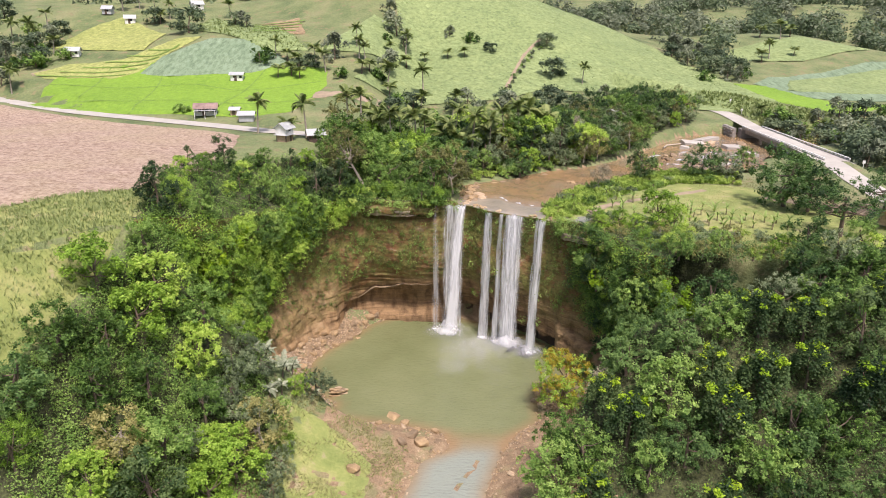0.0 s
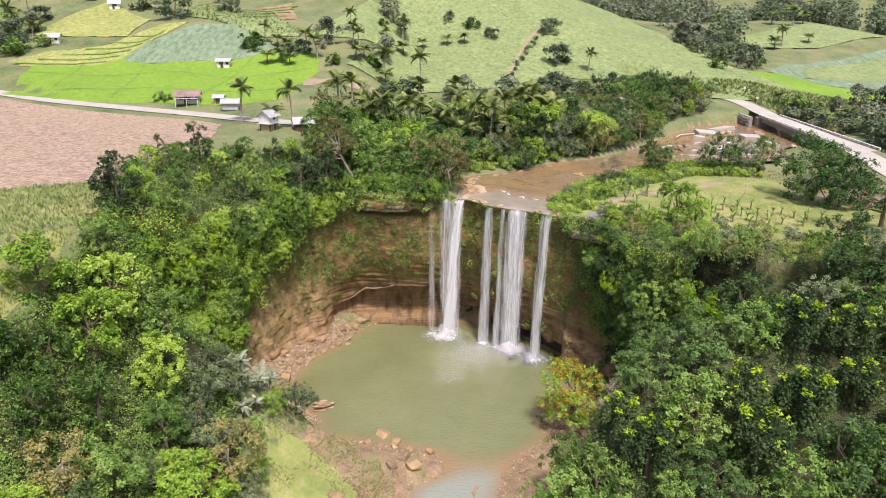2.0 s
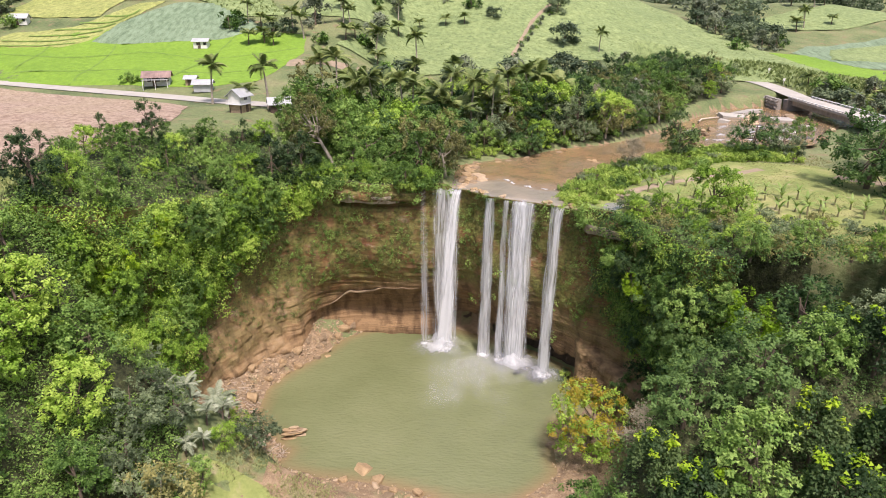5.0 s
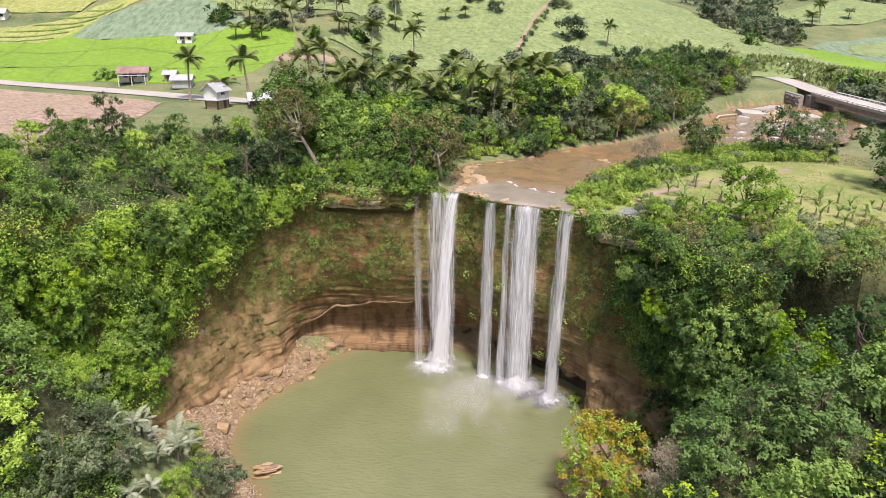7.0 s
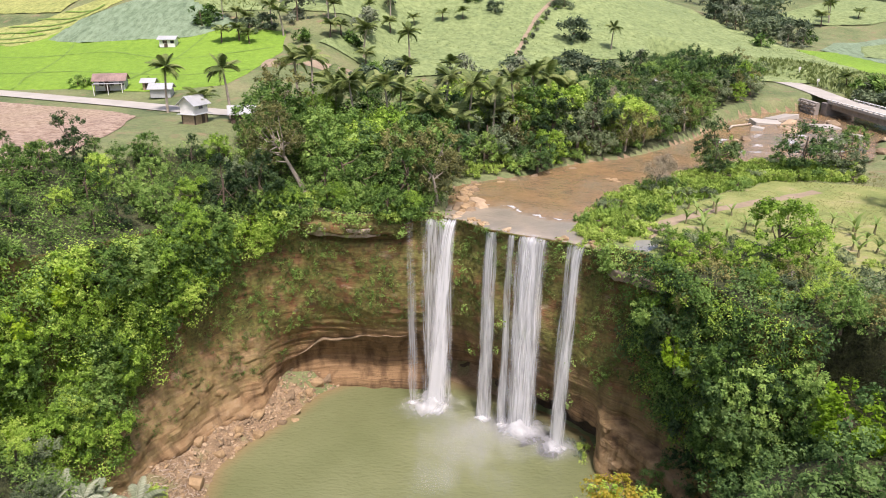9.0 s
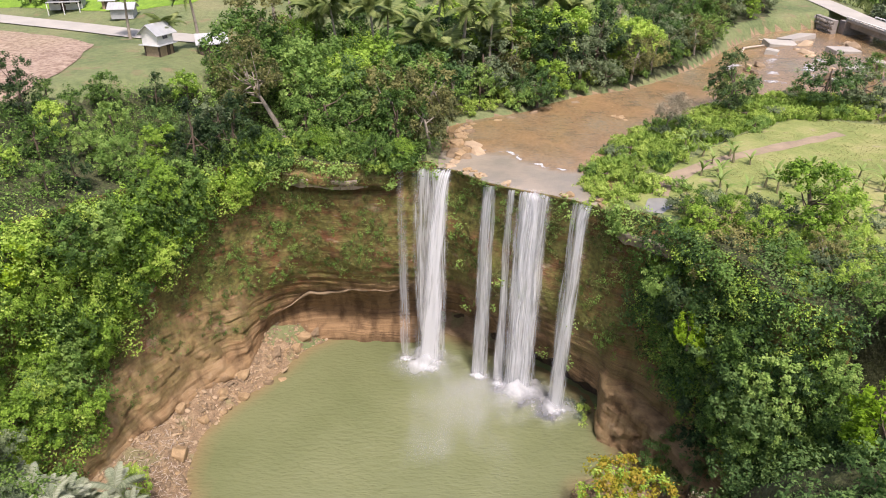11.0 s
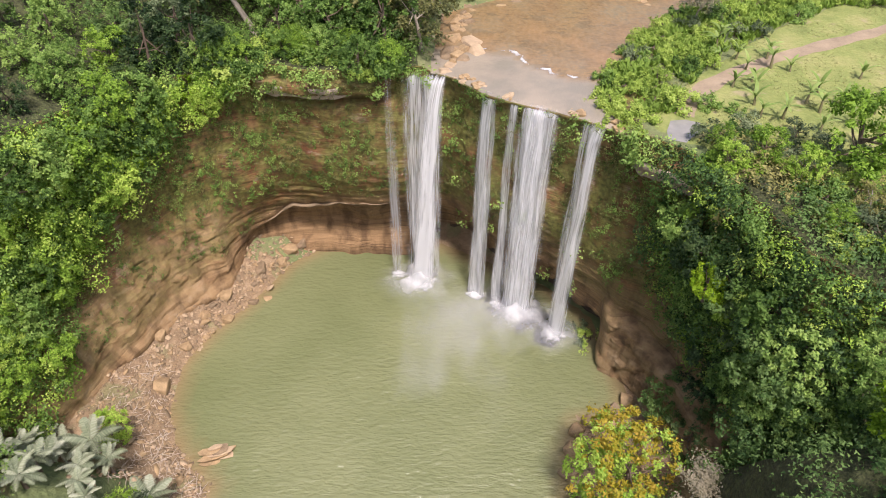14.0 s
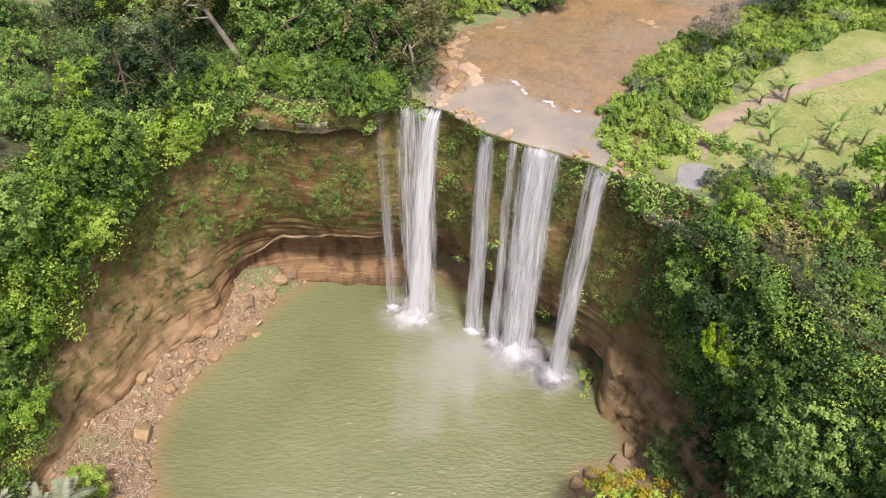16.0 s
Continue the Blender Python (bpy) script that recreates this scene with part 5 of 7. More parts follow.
thicket("undergrowth", "green scrub among the riverside trees", BACK_BELT, LEAF_MID, 3500, 20, 0.31, (0.7, 1.6), 75, forest_floor)

rng = np.random.default_rng(77)
solid = P[:, len(CAP):]
nu, nz = solid.shape[:2]


def creepers(name, label, mat, count, mask, radius, per, leaf, proud, seed):
    """Plants that hang on the cliff where mask allows."""
    rng = np.random.default_rng(seed)
    i, j = rng.integers(0, nu, count), rng.integers(0, nz, count)
    w = mask(solid[i, j, 0], solid[i, j, 1], solid[i, j, 2], cs[i])
    ok = rng.random(count) < w
    i, j = i[ok], j[ok]
    out = np.stack([-outn[i, 0], -outn[i, 1], np.full(len(i), 0.35)], 1)
    lump = smooth((fbm(cs[i] / 3.2, solid[i, j, 2] / 3.6, 95 + seed) - 0.3) / 0.35)
    r = rng.uniform(*radius, len(i)) * (0.6 + 0.7 * lump)
    at = solid[i, j] + out * (proud[0] + (proud[1] - proud[0]) * lump * rng.uniform(0.5, 1.0, len(i)) + 0.2 * r)[:, None]
    co, q, hue = clumps(rng, at, out, r, per, leaf)
    me = quick_mesh(name, co, q, (mat,))
    set_tone(me, hue)
    return tagged(new(name, me), label, "creeper", kind="stuff")


def wall_line(x, y):
    """Height above which the left wall is overgrown."""
    return np.interp(y, [112, 116, 120, 125, 129, 134, 138], [3.0, 5.0, 8.0, 11.5, 14.0, 17.0, 20.0]) + 2 * smooth((x + 22) / 4)


def left_wall(x, y, z, s):
    return smooth((-17 - x) / 4) * smooth((z - wall_line(x, y) - 5 * (fbm(s / 3, z / 12, 91) - 0.5)) / 2.0)


def right_wall(x, y, z, s):
    return smooth((x - 21.0) / 2.5) * smooth((z - 5.0 - 5 * fbm(s / 4, z / 30, 92) - 7 * smooth((26 - x) / 3.5)) / 3) * (y < 128)


def rim_fringe(x, y, z, s):
    behind_falls = (x > 1.5) & (x < 17.5)
    bare = (x > -15.5) & (x < -6) & (z < 25.4)          # the pale ledge stays clear
    return np.where(behind_falls, 0.02, smooth((z - 22 - 3 * fbm(s / 2.2, s * 0, 93)) / 2)) * (np.abs(x) < 26) * ~bare


def moss_spots(x, y, z, s):
    up = smooth((z - np.where(x < -19, 5.0, 10.0)) / 2)
    return (fbm(s / 2.2, z / 2.2, 94) > 0.53) * up * 0.85 + 0.12 * up


creepers("creepers", "thick green creepers hanging on the cliff", LEAF_MID, 3600, left_wall, (0.5, 1.3), 27, 0.29, (-0.2, 1.6), 1)
creepers("creepers", "fresh green creepers hanging on the cliff", LEAF_FRESH, 2000, left_wall, (0.5, 1.2), 27, 0.27, (0.0, 2.2), 2)
creepers("creepers", "yellow-green creepers hanging on the cliff", LEAF_FRESH, 1800, left_wall, (0.5, 1.2), 26, 0.29, (-0.3, 1.2), 7)
creepers("creepers", "dark green creepers hanging on the cliff", LEAF_DEEP, 3200, right_wall, (0.5, 1.4), 27, 0.29, (-0.2, 1.8), 3)
creepers("creepers", "mid-green creepers hanging on the cliff", LEAF_MID, 3200, right_wall, (0.5, 1.2), 27, 0.28, (0.0, 2.4), 8)
creepers("creepers", "fresh leafy creepers hanging on the cliff", LEAF_FRESH, 1000, right_wall, (0.4, 1.0), 24, 0.24, (0.1, 2.2), 4)
creepers("creepers", "leafy fringe along the cliff's edge", LEAF_MID, 6000, rim_fringe, (0.4, 1.0), 17, 0.34, (-0.2, 1.2), 5)
creepers("creepers", "small ferns and moss tufts on the beds", LEAF_MID, 8000, moss_spots, (0.12, 0.4), 12, 0.14, (-0.1, 0.12), 6)
creepers("creepers", "olive tufts and dry ferns on the beds", LEAF_OLIVE, 7000, moss_spots, (0.12, 0.4), 10, 0.14, (-0.1, 0.1), 9)



def wall_plants(x, y, z, s):
    near = np.maximum(smooth((-4 - x) / 3) * smooth((x + 30) / 4) * smooth((z - 9 - 4 * smooth((x + 12) / 6)) / 4), smooth((x - 17.5) / 2) * smooth((z - 8) / 3))
    between = 0.8 * smooth((z - 19) / 3) * (x > 2) * (x < 17)
    return np.maximum(near, between) * (fbm(s / 1.8, z / 2.4, 97) > 0.5)


creepers("creepers", "leafy green plants rooted in the cliff's beds", LEAF_MID, 6000, wall_plants, (0.15, 0.5), 18, 0.16, (-0.1, 0.3), 10)
creepers("creepers", "olive leafy plants rooted in the cliff's beds", LEAF_OLIVE, 3200, wall_plants, (0.15, 0.45), 16, 0.15, (-0.1, 0.3), 11)

# trees rooted in the wall, leaning out
rnd = random.Random(12)
for i0 in range(0, nu, 8):
    for level in range(6):
        i = min(nu - 1, max(0, i0 + rnd.randint(-4, 4)))
        z_want = 8.5 + level * 3.2 + rnd.uniform(-1.3, 1.3)
        if ex[i] > 20 and z_want > 20.5:
            continue
        j = int(np.abs(solid[i, :, 2] - z_want).argmin())
        x, y, z = solid[i, j]
        left = x < -20.5 and z > wall_line(x, y) + 1.5 and y > 107
        right = x > 23.0 and z > 7.5 + 6 * (x < 25.2) and y < 125.5
        if not (left or right) or rnd.random() < 0.12:
            continue
        name = rnd.choice(("fresh1", "fresh2", "mid1", "fresh1", "lime") if left else ("mid1", "deep1", "mid3", "deep2", "mid1", "fresh1"))
        out_x, out_y = -outn[i]
        lean = Vector((0, 0, 1)).rotation_difference(Vector((out_x, out_y, 1.7))).to_matrix().to_4x4()
        if KINDS[name].first:
            copy_thing(KINDS[name].first, Matrix.Translation((x - 0.4 * out_x, y - 0.4 * out_y, z - 0.3)) @ lean @ pose(0, 0, 0, 0, 0, rnd.uniform(0, 360)) @ Matrix.Scale(rnd.uniform(0.45, 0.85), 4))


# bright tree standing out from the wall below the meadow
for name, x, y, z, size, turn in (("fresh1", 26.4, 124.2, 20.5, 0.95, 0), ("olive", 27.2, 122.0, 20.5, 0.85, 60), ("lime", 24.3, 118.0, 18.0, 0.55, 0)):
    KINDS[name].put(x, y, z, size, turn)


# ---- palms ----
def frond_mesh(rng, length, pairs=20, width=0.6, droop=0.9, mat=LEAF_PALM, name="frond", slim=0.055):
    """One feathered palm leaf along +x: a rib and its leaflets."""
    t = np.linspace(0, 1, 8)
    rib = np.stack([length * (t - 0.12 * t ** 3), 0 * t, length * (0.42 * t - droop * t ** 2)], 1)
    pieces = [tube(rib, 0.035 * (1.2 - t), 4)]
    tt = np.linspace(0.12, 0.99, pairs)
    for side in (-1, 1):
        base = np.stack([np.interp(tt, t, rib[:, k]) for k in range(3)], 1)
        ln = width * (0.35 + 1.3 * np.sin(np.pi * np.clip(tt, 0, 1) ** 0.8) ** 0.7) * rng.uniform(0.85, 1.1, pairs)
        tip = base + np.stack([ln * 0.55, side * ln, -0.45 * ln], 1)
        w = np.array([length * slim * 0.55, 0, 0])
        co = np.stack([base - w, tip, base + w, base + w * 0.2], 1).reshape(-1, 3)
        pieces.append((co, np.arange(4 * pairs).reshape(-1, 4)))
    co, q = join(pieces)
    return quick_mesh(name, co, q, (mat,))


def palm(seed, height, fronds, length, mat, bark, lean, label, group, name="coconut_palm", width=0.6, slim=0.085):
    def build(root):
        rng = np.random.default_rng(seed)
        t = np.linspace(0, 1, 9)
        line = np.stack([lean * t ** 2, 0.3 * lean * t, height * t - 0.4 * (t == 0)], 1)
        if height > 0.8:
            co, q = tube(line, 0.19 * (1.35 - 0.75 * t) , 8)
            part("trunk", quick_mesh("trunk", co, q, (bark,), True), None, root)
        shapes = [frond_mesh(rng, length, droop=d, mat=mat, width=width, slim=slim) for d in (0.4, 0.62, 0.85)]
        top = Vector(line[-1])
        for k in range(fronds):
            ob = part("frond", shapes[k % 3], None, root)
            ob.matrix_basis = Matrix.Translation(top) @ pose(0, 0, 0, rng.uniform(-12, 12), rng.uniform(-58, 22), k * 137.5 + rng.uniform(-10, 10)) @ Matrix.Scale(rng.uniform(0.8, 1.1), 4)
    return Kind(name, label, "palm", group, build)


PALMS = [palm(31, 7.5, 17, 3.1, LEAF_PALM, BARK_PALE, 0.5, "coconut palm with a slim grey trunk", "coconut palms"),
         palm(32, 6.0, 16, 3.2, LEAF_PALM, BARK_PALE, 0.9, "leaning coconut palm with drooping fronds", "coconut palms"),
         palm(33, 3.6, 15, 2.9, LEAF_PALM, BARK, 0.3, "short coconut palm with full crown", "coconut palms"),
         palm(34, 11.5, 15, 3.4, LEAF_PALM, BARK_PALE, 0.8, "tall coconut palm above the riverside trees", "coconut palms")]
for k, x, y, s in ((0, -46, 173, 1.0), (0, -33, 166, 1.05), (2, -36, 163, 0.8), (1, -11, 222, 1), (1, -1, 222, 1), (3, -13, 178, 1.1), (3, -7, 172, 1.0), (1, 3, 166.5, 1.25), (1, -1, 165, 1.4), (0, -18, 173, 1.4), (1, 9, 172, 1.3),
                   (0, 17.5, 186, 1.5), (2, -21, 230, 1), (2, 55, 222, 1), (0, -32, 243, 0.9), (2, -30, 234, 1), (2, -18, 259, 1), (0, 42.5, 255, 0.85), (1, -41, 232, 1), (0, -161, 267, 1),
                   (0, -138, 226, 1), (1, -139, 254, 0.9), (2, -55, 228, 0.9), (2, -51, 229, 0.9), (2, -48, 227, 0.8), (0, 137, 333, 1), (2, 132, 328, 1.2), (0, 116, 355, 1), (2, 110, 221, 1.2),
                   (2, -28, 238, 0.9), (1, -20, 184, 1.4), (1, 8, 192, 1.4), (2, 100, 214, 1.1), (2, 95, 232, 0.9), (1, 140, 340, 0.9), (2, 150, 338, 0.9), (0, -150, 262, 0.9), (1, 24, 190, 1.4),
                   (2, -24, 262, 0.8), (2, -12, 268, 0.8), (2, -4, 270, 0.8), (2, 2, 271, 0.8), (1, -90, 296, 0.9), (0, -112, 290, 0.8), (0, -120, 296, 0.8),
                   (0, -59, 242, 0.8), (2, -55, 241, 0.8), (2, -51, 237, 0.9), (1, -45, 237, 1.0), (0, -34, 252, 0.9), (1, -30, 243, 0.9), (0, -19, 269, 1.0), (1, -22, 234, 1.2), (0, -11, 239, 1.2), (0, -153, 264, 1.1), (1, -153, 277, 1.0), (0, -132, 294, 1.0),
                   (1, -127, 298, 0.9), (2, -113, 283, 1.1), (3, 4, 176, 1.0), (1, -4, 182, 1.3), (1, 21, 207, 1.3), (2, 61, 242, 1.2), (0, -26, 182, 1.3), (1, -9, 186, 1.4), (1, 13, 179, 1.3), (3, -2, 163, 1.0), (3, 4, 168, 1.1), (3, 8, 170, 1.0), (3, 12, 175, 1.1), (3, -8, 167, 1.1), (3, 16, 181, 1.1), (3, -14, 170, 1.1), (3, 0, 178, 1.1), (3, -22, 176, 1.1), (2, 147, 371, 1.2), (2, 162, 372, 1.2), (1, 155, 366, 1.2)):
    PALMS[k].put(x, y, float(surface(x, y)) - 0.1, s, (x * 37 + y * 91) % 360)
    claim(x, y)

SILVER = palm(35, 2.4, 13, 2.7, LEAF_SILVER, BARK, 0.2, "bushy palm with dusty silver fronds on the bank", "silver palms", "silver_palm", width=0.40, slim=0.075)
SILVER_TALL = palm(36, 3.4, 13, 2.8, LEAF_SILVER, BARK, 0.4, "dusty silver palm rising from the bank", "silver palms", "silver_palm", width=0.40, slim=0.075)
for k, (x, y, s) in enumerate(((-22.0, 107.6, 1.15), (-26.4, 110.3, 1.3), (-30.0, 112.0, 1.35), (-34.6, 115.0, 1.3), (-28.6, 108.4, 1.3), (-34.4, 118.4, 1.2), (-26.6, 103.6, 1.3), (-36.6, 104, 1.35), (-24.2, 105.4, 1.1), (-23.6, 101, 1.1), (-24.6, 97.5, 1.1), (-31.6, 110.2, 1.2), (-25.2, 93.5, 1.0), (-32.6, 113.0, 1.2), (-28.0, 110.4, 1.1), (-24.3, 108.8, 1.2), (-29.8, 106.6, 1.2), (-36.0, 112.6, 1.3), (-33.0, 108.2, 1.2), (-22.8, 103.4, 1.0), (-27.6, 101.2, 1.1), (-21.0, 105.4, 1.0), (-25.6, 107.6, 1.2), (-27.4, 106.0, 1.2), (-31.0, 108.6, 1.2), (-29.2, 110.2, 1.1), (-33.4, 111.4, 1.2), (-23.2, 98.6, 1.0), (-25.8, 100.0, 1.1), (-23.4, 95.2, 1.0))):
    if float(surface(x, y)) < 14:
        (SILVER, SILVER_TALL)[k % 2].put(x, y, float(surface(x, y)) - 0.1, 0.5 * s, k * 77.0)


# ---- bare trees ----
def twig_tree(seed, height, mat, leaf_count):
    def build(root):
        rng = np.random.default_rng(seed)
        pieces, tips = [], []

        def grow(at, way, length, girth, depth):
            end = at + way * length
            mid = (at + end) / 2 + rng.normal(0, 0.06, 3) * length
            pieces.append(tube([at, mid, end], [girth, girth * 0.8, girth * 0.55], 5 if depth < 2 else 3))
            if depth == 5:
                tips.append(end)
                return
            for _ in range(3 if depth < 3 else 2):
                w = way + rng.normal(0, 0.5, 3) + np.array([0, 0, 0.12])
                grow(end, w / np.linalg.norm(w), length * rng.uniform(0.6, 0.85), girth * 0.55, depth + 1)
        grow(np.array([0, 0, -0.3]), np.array([0, 0, 1.0]), height * 0.27, 0.16, 0)
        co, q = join(pieces)
        part("trunk", quick_mesh("trunk", co, q, (mat,), True), None, root)
        tp = np.array(tips)
        tp = tp[rng.integers(0, len(tp), leaf_count)] + rng.normal(0, 0.3, (leaf_count, 3))
        co, q = leaves(rng, tp, np.repeat([[0, 0, 1.0]], leaf_count, 0), 0.2)
        part("dry_leaves", quick_mesh("dry_leaves", co, q, (LEAF_TWIG,)), None, root)
    return build


BARE = Kind("bare_tree", "leafless grey tree with fine twigs", "tree", "bare trees", twig_tree(41, 7.5, BARK_PALE, 2600))
for x, y, s in ((23.4, 107.7, 1.75), (30.2, 152.5, 0.85), (22.5, 192, 1.1), (31, 196, 1.2), (62, 98, 1.2)):
    BARE.put(x, y, float(surface(x, y)) - 0.1, s, x * 50)
    claim(x, y)


# ---- bananas in the meadow ----
def banana(seed, leaves_n, height):
    def build(root):
        rng = np.random.default_rng(seed)
        t = np.linspace(0, 1, 5)
        co, q = tube(np.stack([0.1 * t, 0 * t, height * t - 0.2 * (t == 0)], 1), 0.13 * (1.2 - 0.6 * t), 7)
        part("stem", quick_mesh("stem", co, q, (BANANA_STEM,), True), None, root)
        t = np.linspace(0, 1, 7)
        rib = np.stack([1.5 * t, 0 * t, 0.95 * t - 1.05 * t ** 2], 1)
        w = 0.16 * np.sin(np.pi * np.clip(t * 0.93 + 0.05, 0, 1)) ** 0.6
        co = np.stack([rib + np.stack([0 * w, -w, -0.3 * w], 1), rib, rib + np.stack([0 * w, w, -0.3 * w], 1)], 1).reshape(-1, 3)
        blade = quick_mesh("leaf", co, grid_faces(7, 3), (LEAF_BANANA,), True)
        for k in range(leaves_n):
            ob = part("leaf", blade, None, root)
            ob.matrix_basis = Matrix.Translation((0.1, 0, height)) @ pose(0, 0, 0, 0, rng.uniform(-68, -12), k * 137.5) @ Matrix.Scale(rng.uniform(0.7, 1.15), 4)
    return build


BANANA_STEM = plain("banana_stem", (0.22, 0.20, 0.10), 0.7, 0.25, 2.0)
BANANAS = [Kind("banana_plant", "young banana plant with torn green leaves", "banana plant", "bananas in the meadow", banana(51, 6, 1.2)),
           Kind("banana_plant", "small banana plant in grassy clearing", "banana plant", "bananas in the meadow", banana(52, 5, 0.8))]
rnd = random.Random(9)
for k in range(260):
    x, y = rnd.uniform(30, 58), rnd.uniform(124, 152)
    if y < 172 - 0.75 * x and y > 150 - 0.72 * x + 3 and free(x, y, 2.9):
        claim(x, y, 0.6)
        BANANAS[k % 2].put(x, y, float(surface(x, y)), rnd.uniform(0.85, 1.15), rnd.uniform(0, 360))

# ---- bushes on the river bank and in the meadow ----
MEADOW_BANK = [(17.6, 132.3), (17.4, 138), (18.6, 141.5), (21.2, 146.6), (25.3, 152.3), (31, 158), (39, 163.6), (47, 169.4), (55, 170), (64, 166), (60, 157), (48, 158), (38, 151), (30, 144), (26, 138), (23.5, 133)]
plant(MEADOW_BANK, {"bush1": 1, "bush2": 6, "bush3": 0.7}, 1.75, 1500, (0.6, 1.2), 31)
plant([(20, 128.5), (26, 125), (33, 121), (40, 118), (34, 124), (27, 130), (22, 132)], {"bush2": 3, "bush3": 2, "olive": 0.6}, 2.0, 120, (0.5, 0.8), 32, off_limits)
plant([(4, 160), (9, 161), (20, 169), (36, 182), (52, 200), (48, 206), (18, 176), (2, 168)], {"bush1": 3, "bush2": 2, "bush3": 2}, 1.9, 800, (0.9, 1.6), 33, forest_floor)
plant([(22.5, 132.5), (30, 126), (40, 120.5), (52, 117), (60, 118), (48, 124), (34, 129.5), (27, 135)], {"bush2": 3, "bush3": 2, "bush1": 1, "fresh2": 0.6}, 2.1, 500, (0.5, 0.9), 34)

# bushes that hang over the edge beside the falls
for k in range(46):
    i = rnd.choice([m for m in range(nu) if -21 < ex[m] < -1.6 and ey[m] > 136])
    name = rnd.choice(("bush1", "bush2", "bush1", "mid3", "fresh2", "mid1"))
    back = rnd.uniform(-0.3, 1.8) if not -15.5 < ex[i] < -6 else rnd.uniform(2.2, 3.4)
    x, y = ex[i] + back * outn[i, 0], ey[i] + back * outn[i, 1]
    if KINDS[name].first:
        copy_thing(KINDS[name].first, pose(x, y, float(upland(x, y)) - 0.4, rnd.uniform(4, 22), 0, rnd.uniform(-40, 40)) @ Matrix.Scale(rnd.uniform(1.0, 1.6) if "bush" in name else rnd.uniform(0.42, 0.62), 4))

for x, y, size, turn in ((18.0, 130.6, 1.15, 60), (19.2, 129.6, 1.25, 70), (18.3, 132.2, 1.0, 30), (18.4, 134.5, 1.0, 200), (20.0, 131.2, 1.1, 100), (17.6, 136.5, 0.9, 20)):
    KINDS["bush2" if turn % 60 else "bush3"].put(x, y, float(surface(x, y)) - 0.5, size, turn)


# ---- stones ----
def rock_mesh(name, seed, mat, flat=0.7, rough=0.35, cuts=2):
    """An angular block: the hull of a few scattered corners."""
    rng = np.random.default_rng(900 + seed)
    bm = bmesh.new()
    for _ in range(9 + 5 * cuts):
        c = rng.uniform(-1, 1, 3)
        c /= max(np.abs(c).max(), 0.7 * np.linalg.norm(c))
        c *= 1 - rough * rng.random() * 0.6
        bm.verts.new((c[0], c[1] * 0.8, c[2] * flat))
    bmesh.ops.convex_hull(bm, input=bm.verts)
    bmesh.ops.delete(bm, geom=[v for v in bm.verts if not v.link_faces], context="VERTS")
    bmesh.ops.bevel(bm, geom=list(bm.edges), offset=0.05, segments=1, affect="EDGES")
    me = bpy.data.meshes.new(name)
    bm.to_mesh(me)
    bm.free()
    me.materials.append(mat)
    return me


BOULDERS = [rock_mesh("boulder", 1, TAN_ROCK, 0.75), rock_mesh("boulder", 2, TAN_ROCK, 0.6), rock_mesh("boulder", 3, GREY_ROCK, 0.6), rock_mesh("boulder", 4, PALE_ROCK, 0.5)]
BOULDER_LABEL = ("blocky tan sandstone boulder on the shore", "flat tan boulder on the shore", "brownish grey boulder on the shore", "pale flat boulder beside the water")


def boulder(x, y, size, k, z=None, group="boulders on the shore"):
    ob = new("boulder", BOULDERS[k % 4])
    zz = float(ground_height(x, y)) if z is None else z
    ob.matrix_basis = pose(x, y, zz + size * 0.22, (x * 31) % 20 - 10, (y * 17) % 20 - 10, (x * 57 + y * 23) % 360) @ Matrix.Scale(size, 4)
    return tagged(ob, BOULDER_LABEL[k % 4], "boulder", group)


for x, y, s, k in ((-8, 107.6, 1.5, 0), (-10.2, 105.2, 0.6, 1), (-3.4, 99.6, 1.25, 0), (-4.9, 101.2, 1.1, 2), (-6.2, 99.0, 0.9, 2), (-12.2, 91.6, 1.05, 0), (-6.3, 105.3, 0.95, 1), (-4.2, 103.4, 0.6, 0),
                   (-1.4, 103.3, 0.7, 1), (9.5, 92.5, 0.55, 3), (14.9, 113, 0.9, 2), (15.6, 115.2, 1.0, 1), (16.2, 117.6, 0.9, 0), (17.8, 118.6, 1.1, 2), (19.2, 118.2, 0.9, 1), (20.6, 119.6, 1.1, 2), (18.4, 120.2, 0.6, 0),
                   (21.6, 121.2, 0.9, 0), (16.8, 119.4, 0.55, 2), (-18, 135.4, 0.75, 0), (-19.6, 134.6, 0.7, 2), (-21.8, 131.6, 0.8, 0), (-22.4, 134.2, 0.9, 1), (-25.6, 121.5, 1.1, 0), (-25.0, 127, 0.7, 1), (-24, 131.2, 0.65, 0),
                   (-15.5, 144.2, 0.9, 2), (-13.4, 145.6, 1.0, 3), (-12, 146.6, 0.8, 2), (-16.6, 143.0, 1.0, 1), (-14.6, 145.6, 1.2, 2), (-10.5, 147.0, 0.8, 3), (-17.4, 141.0, 0.8, 0), (-19.5, 139.0, 0.9, 2), (-27.5, 127, 0.8, 1)):
    boulder(x, y, s, k)
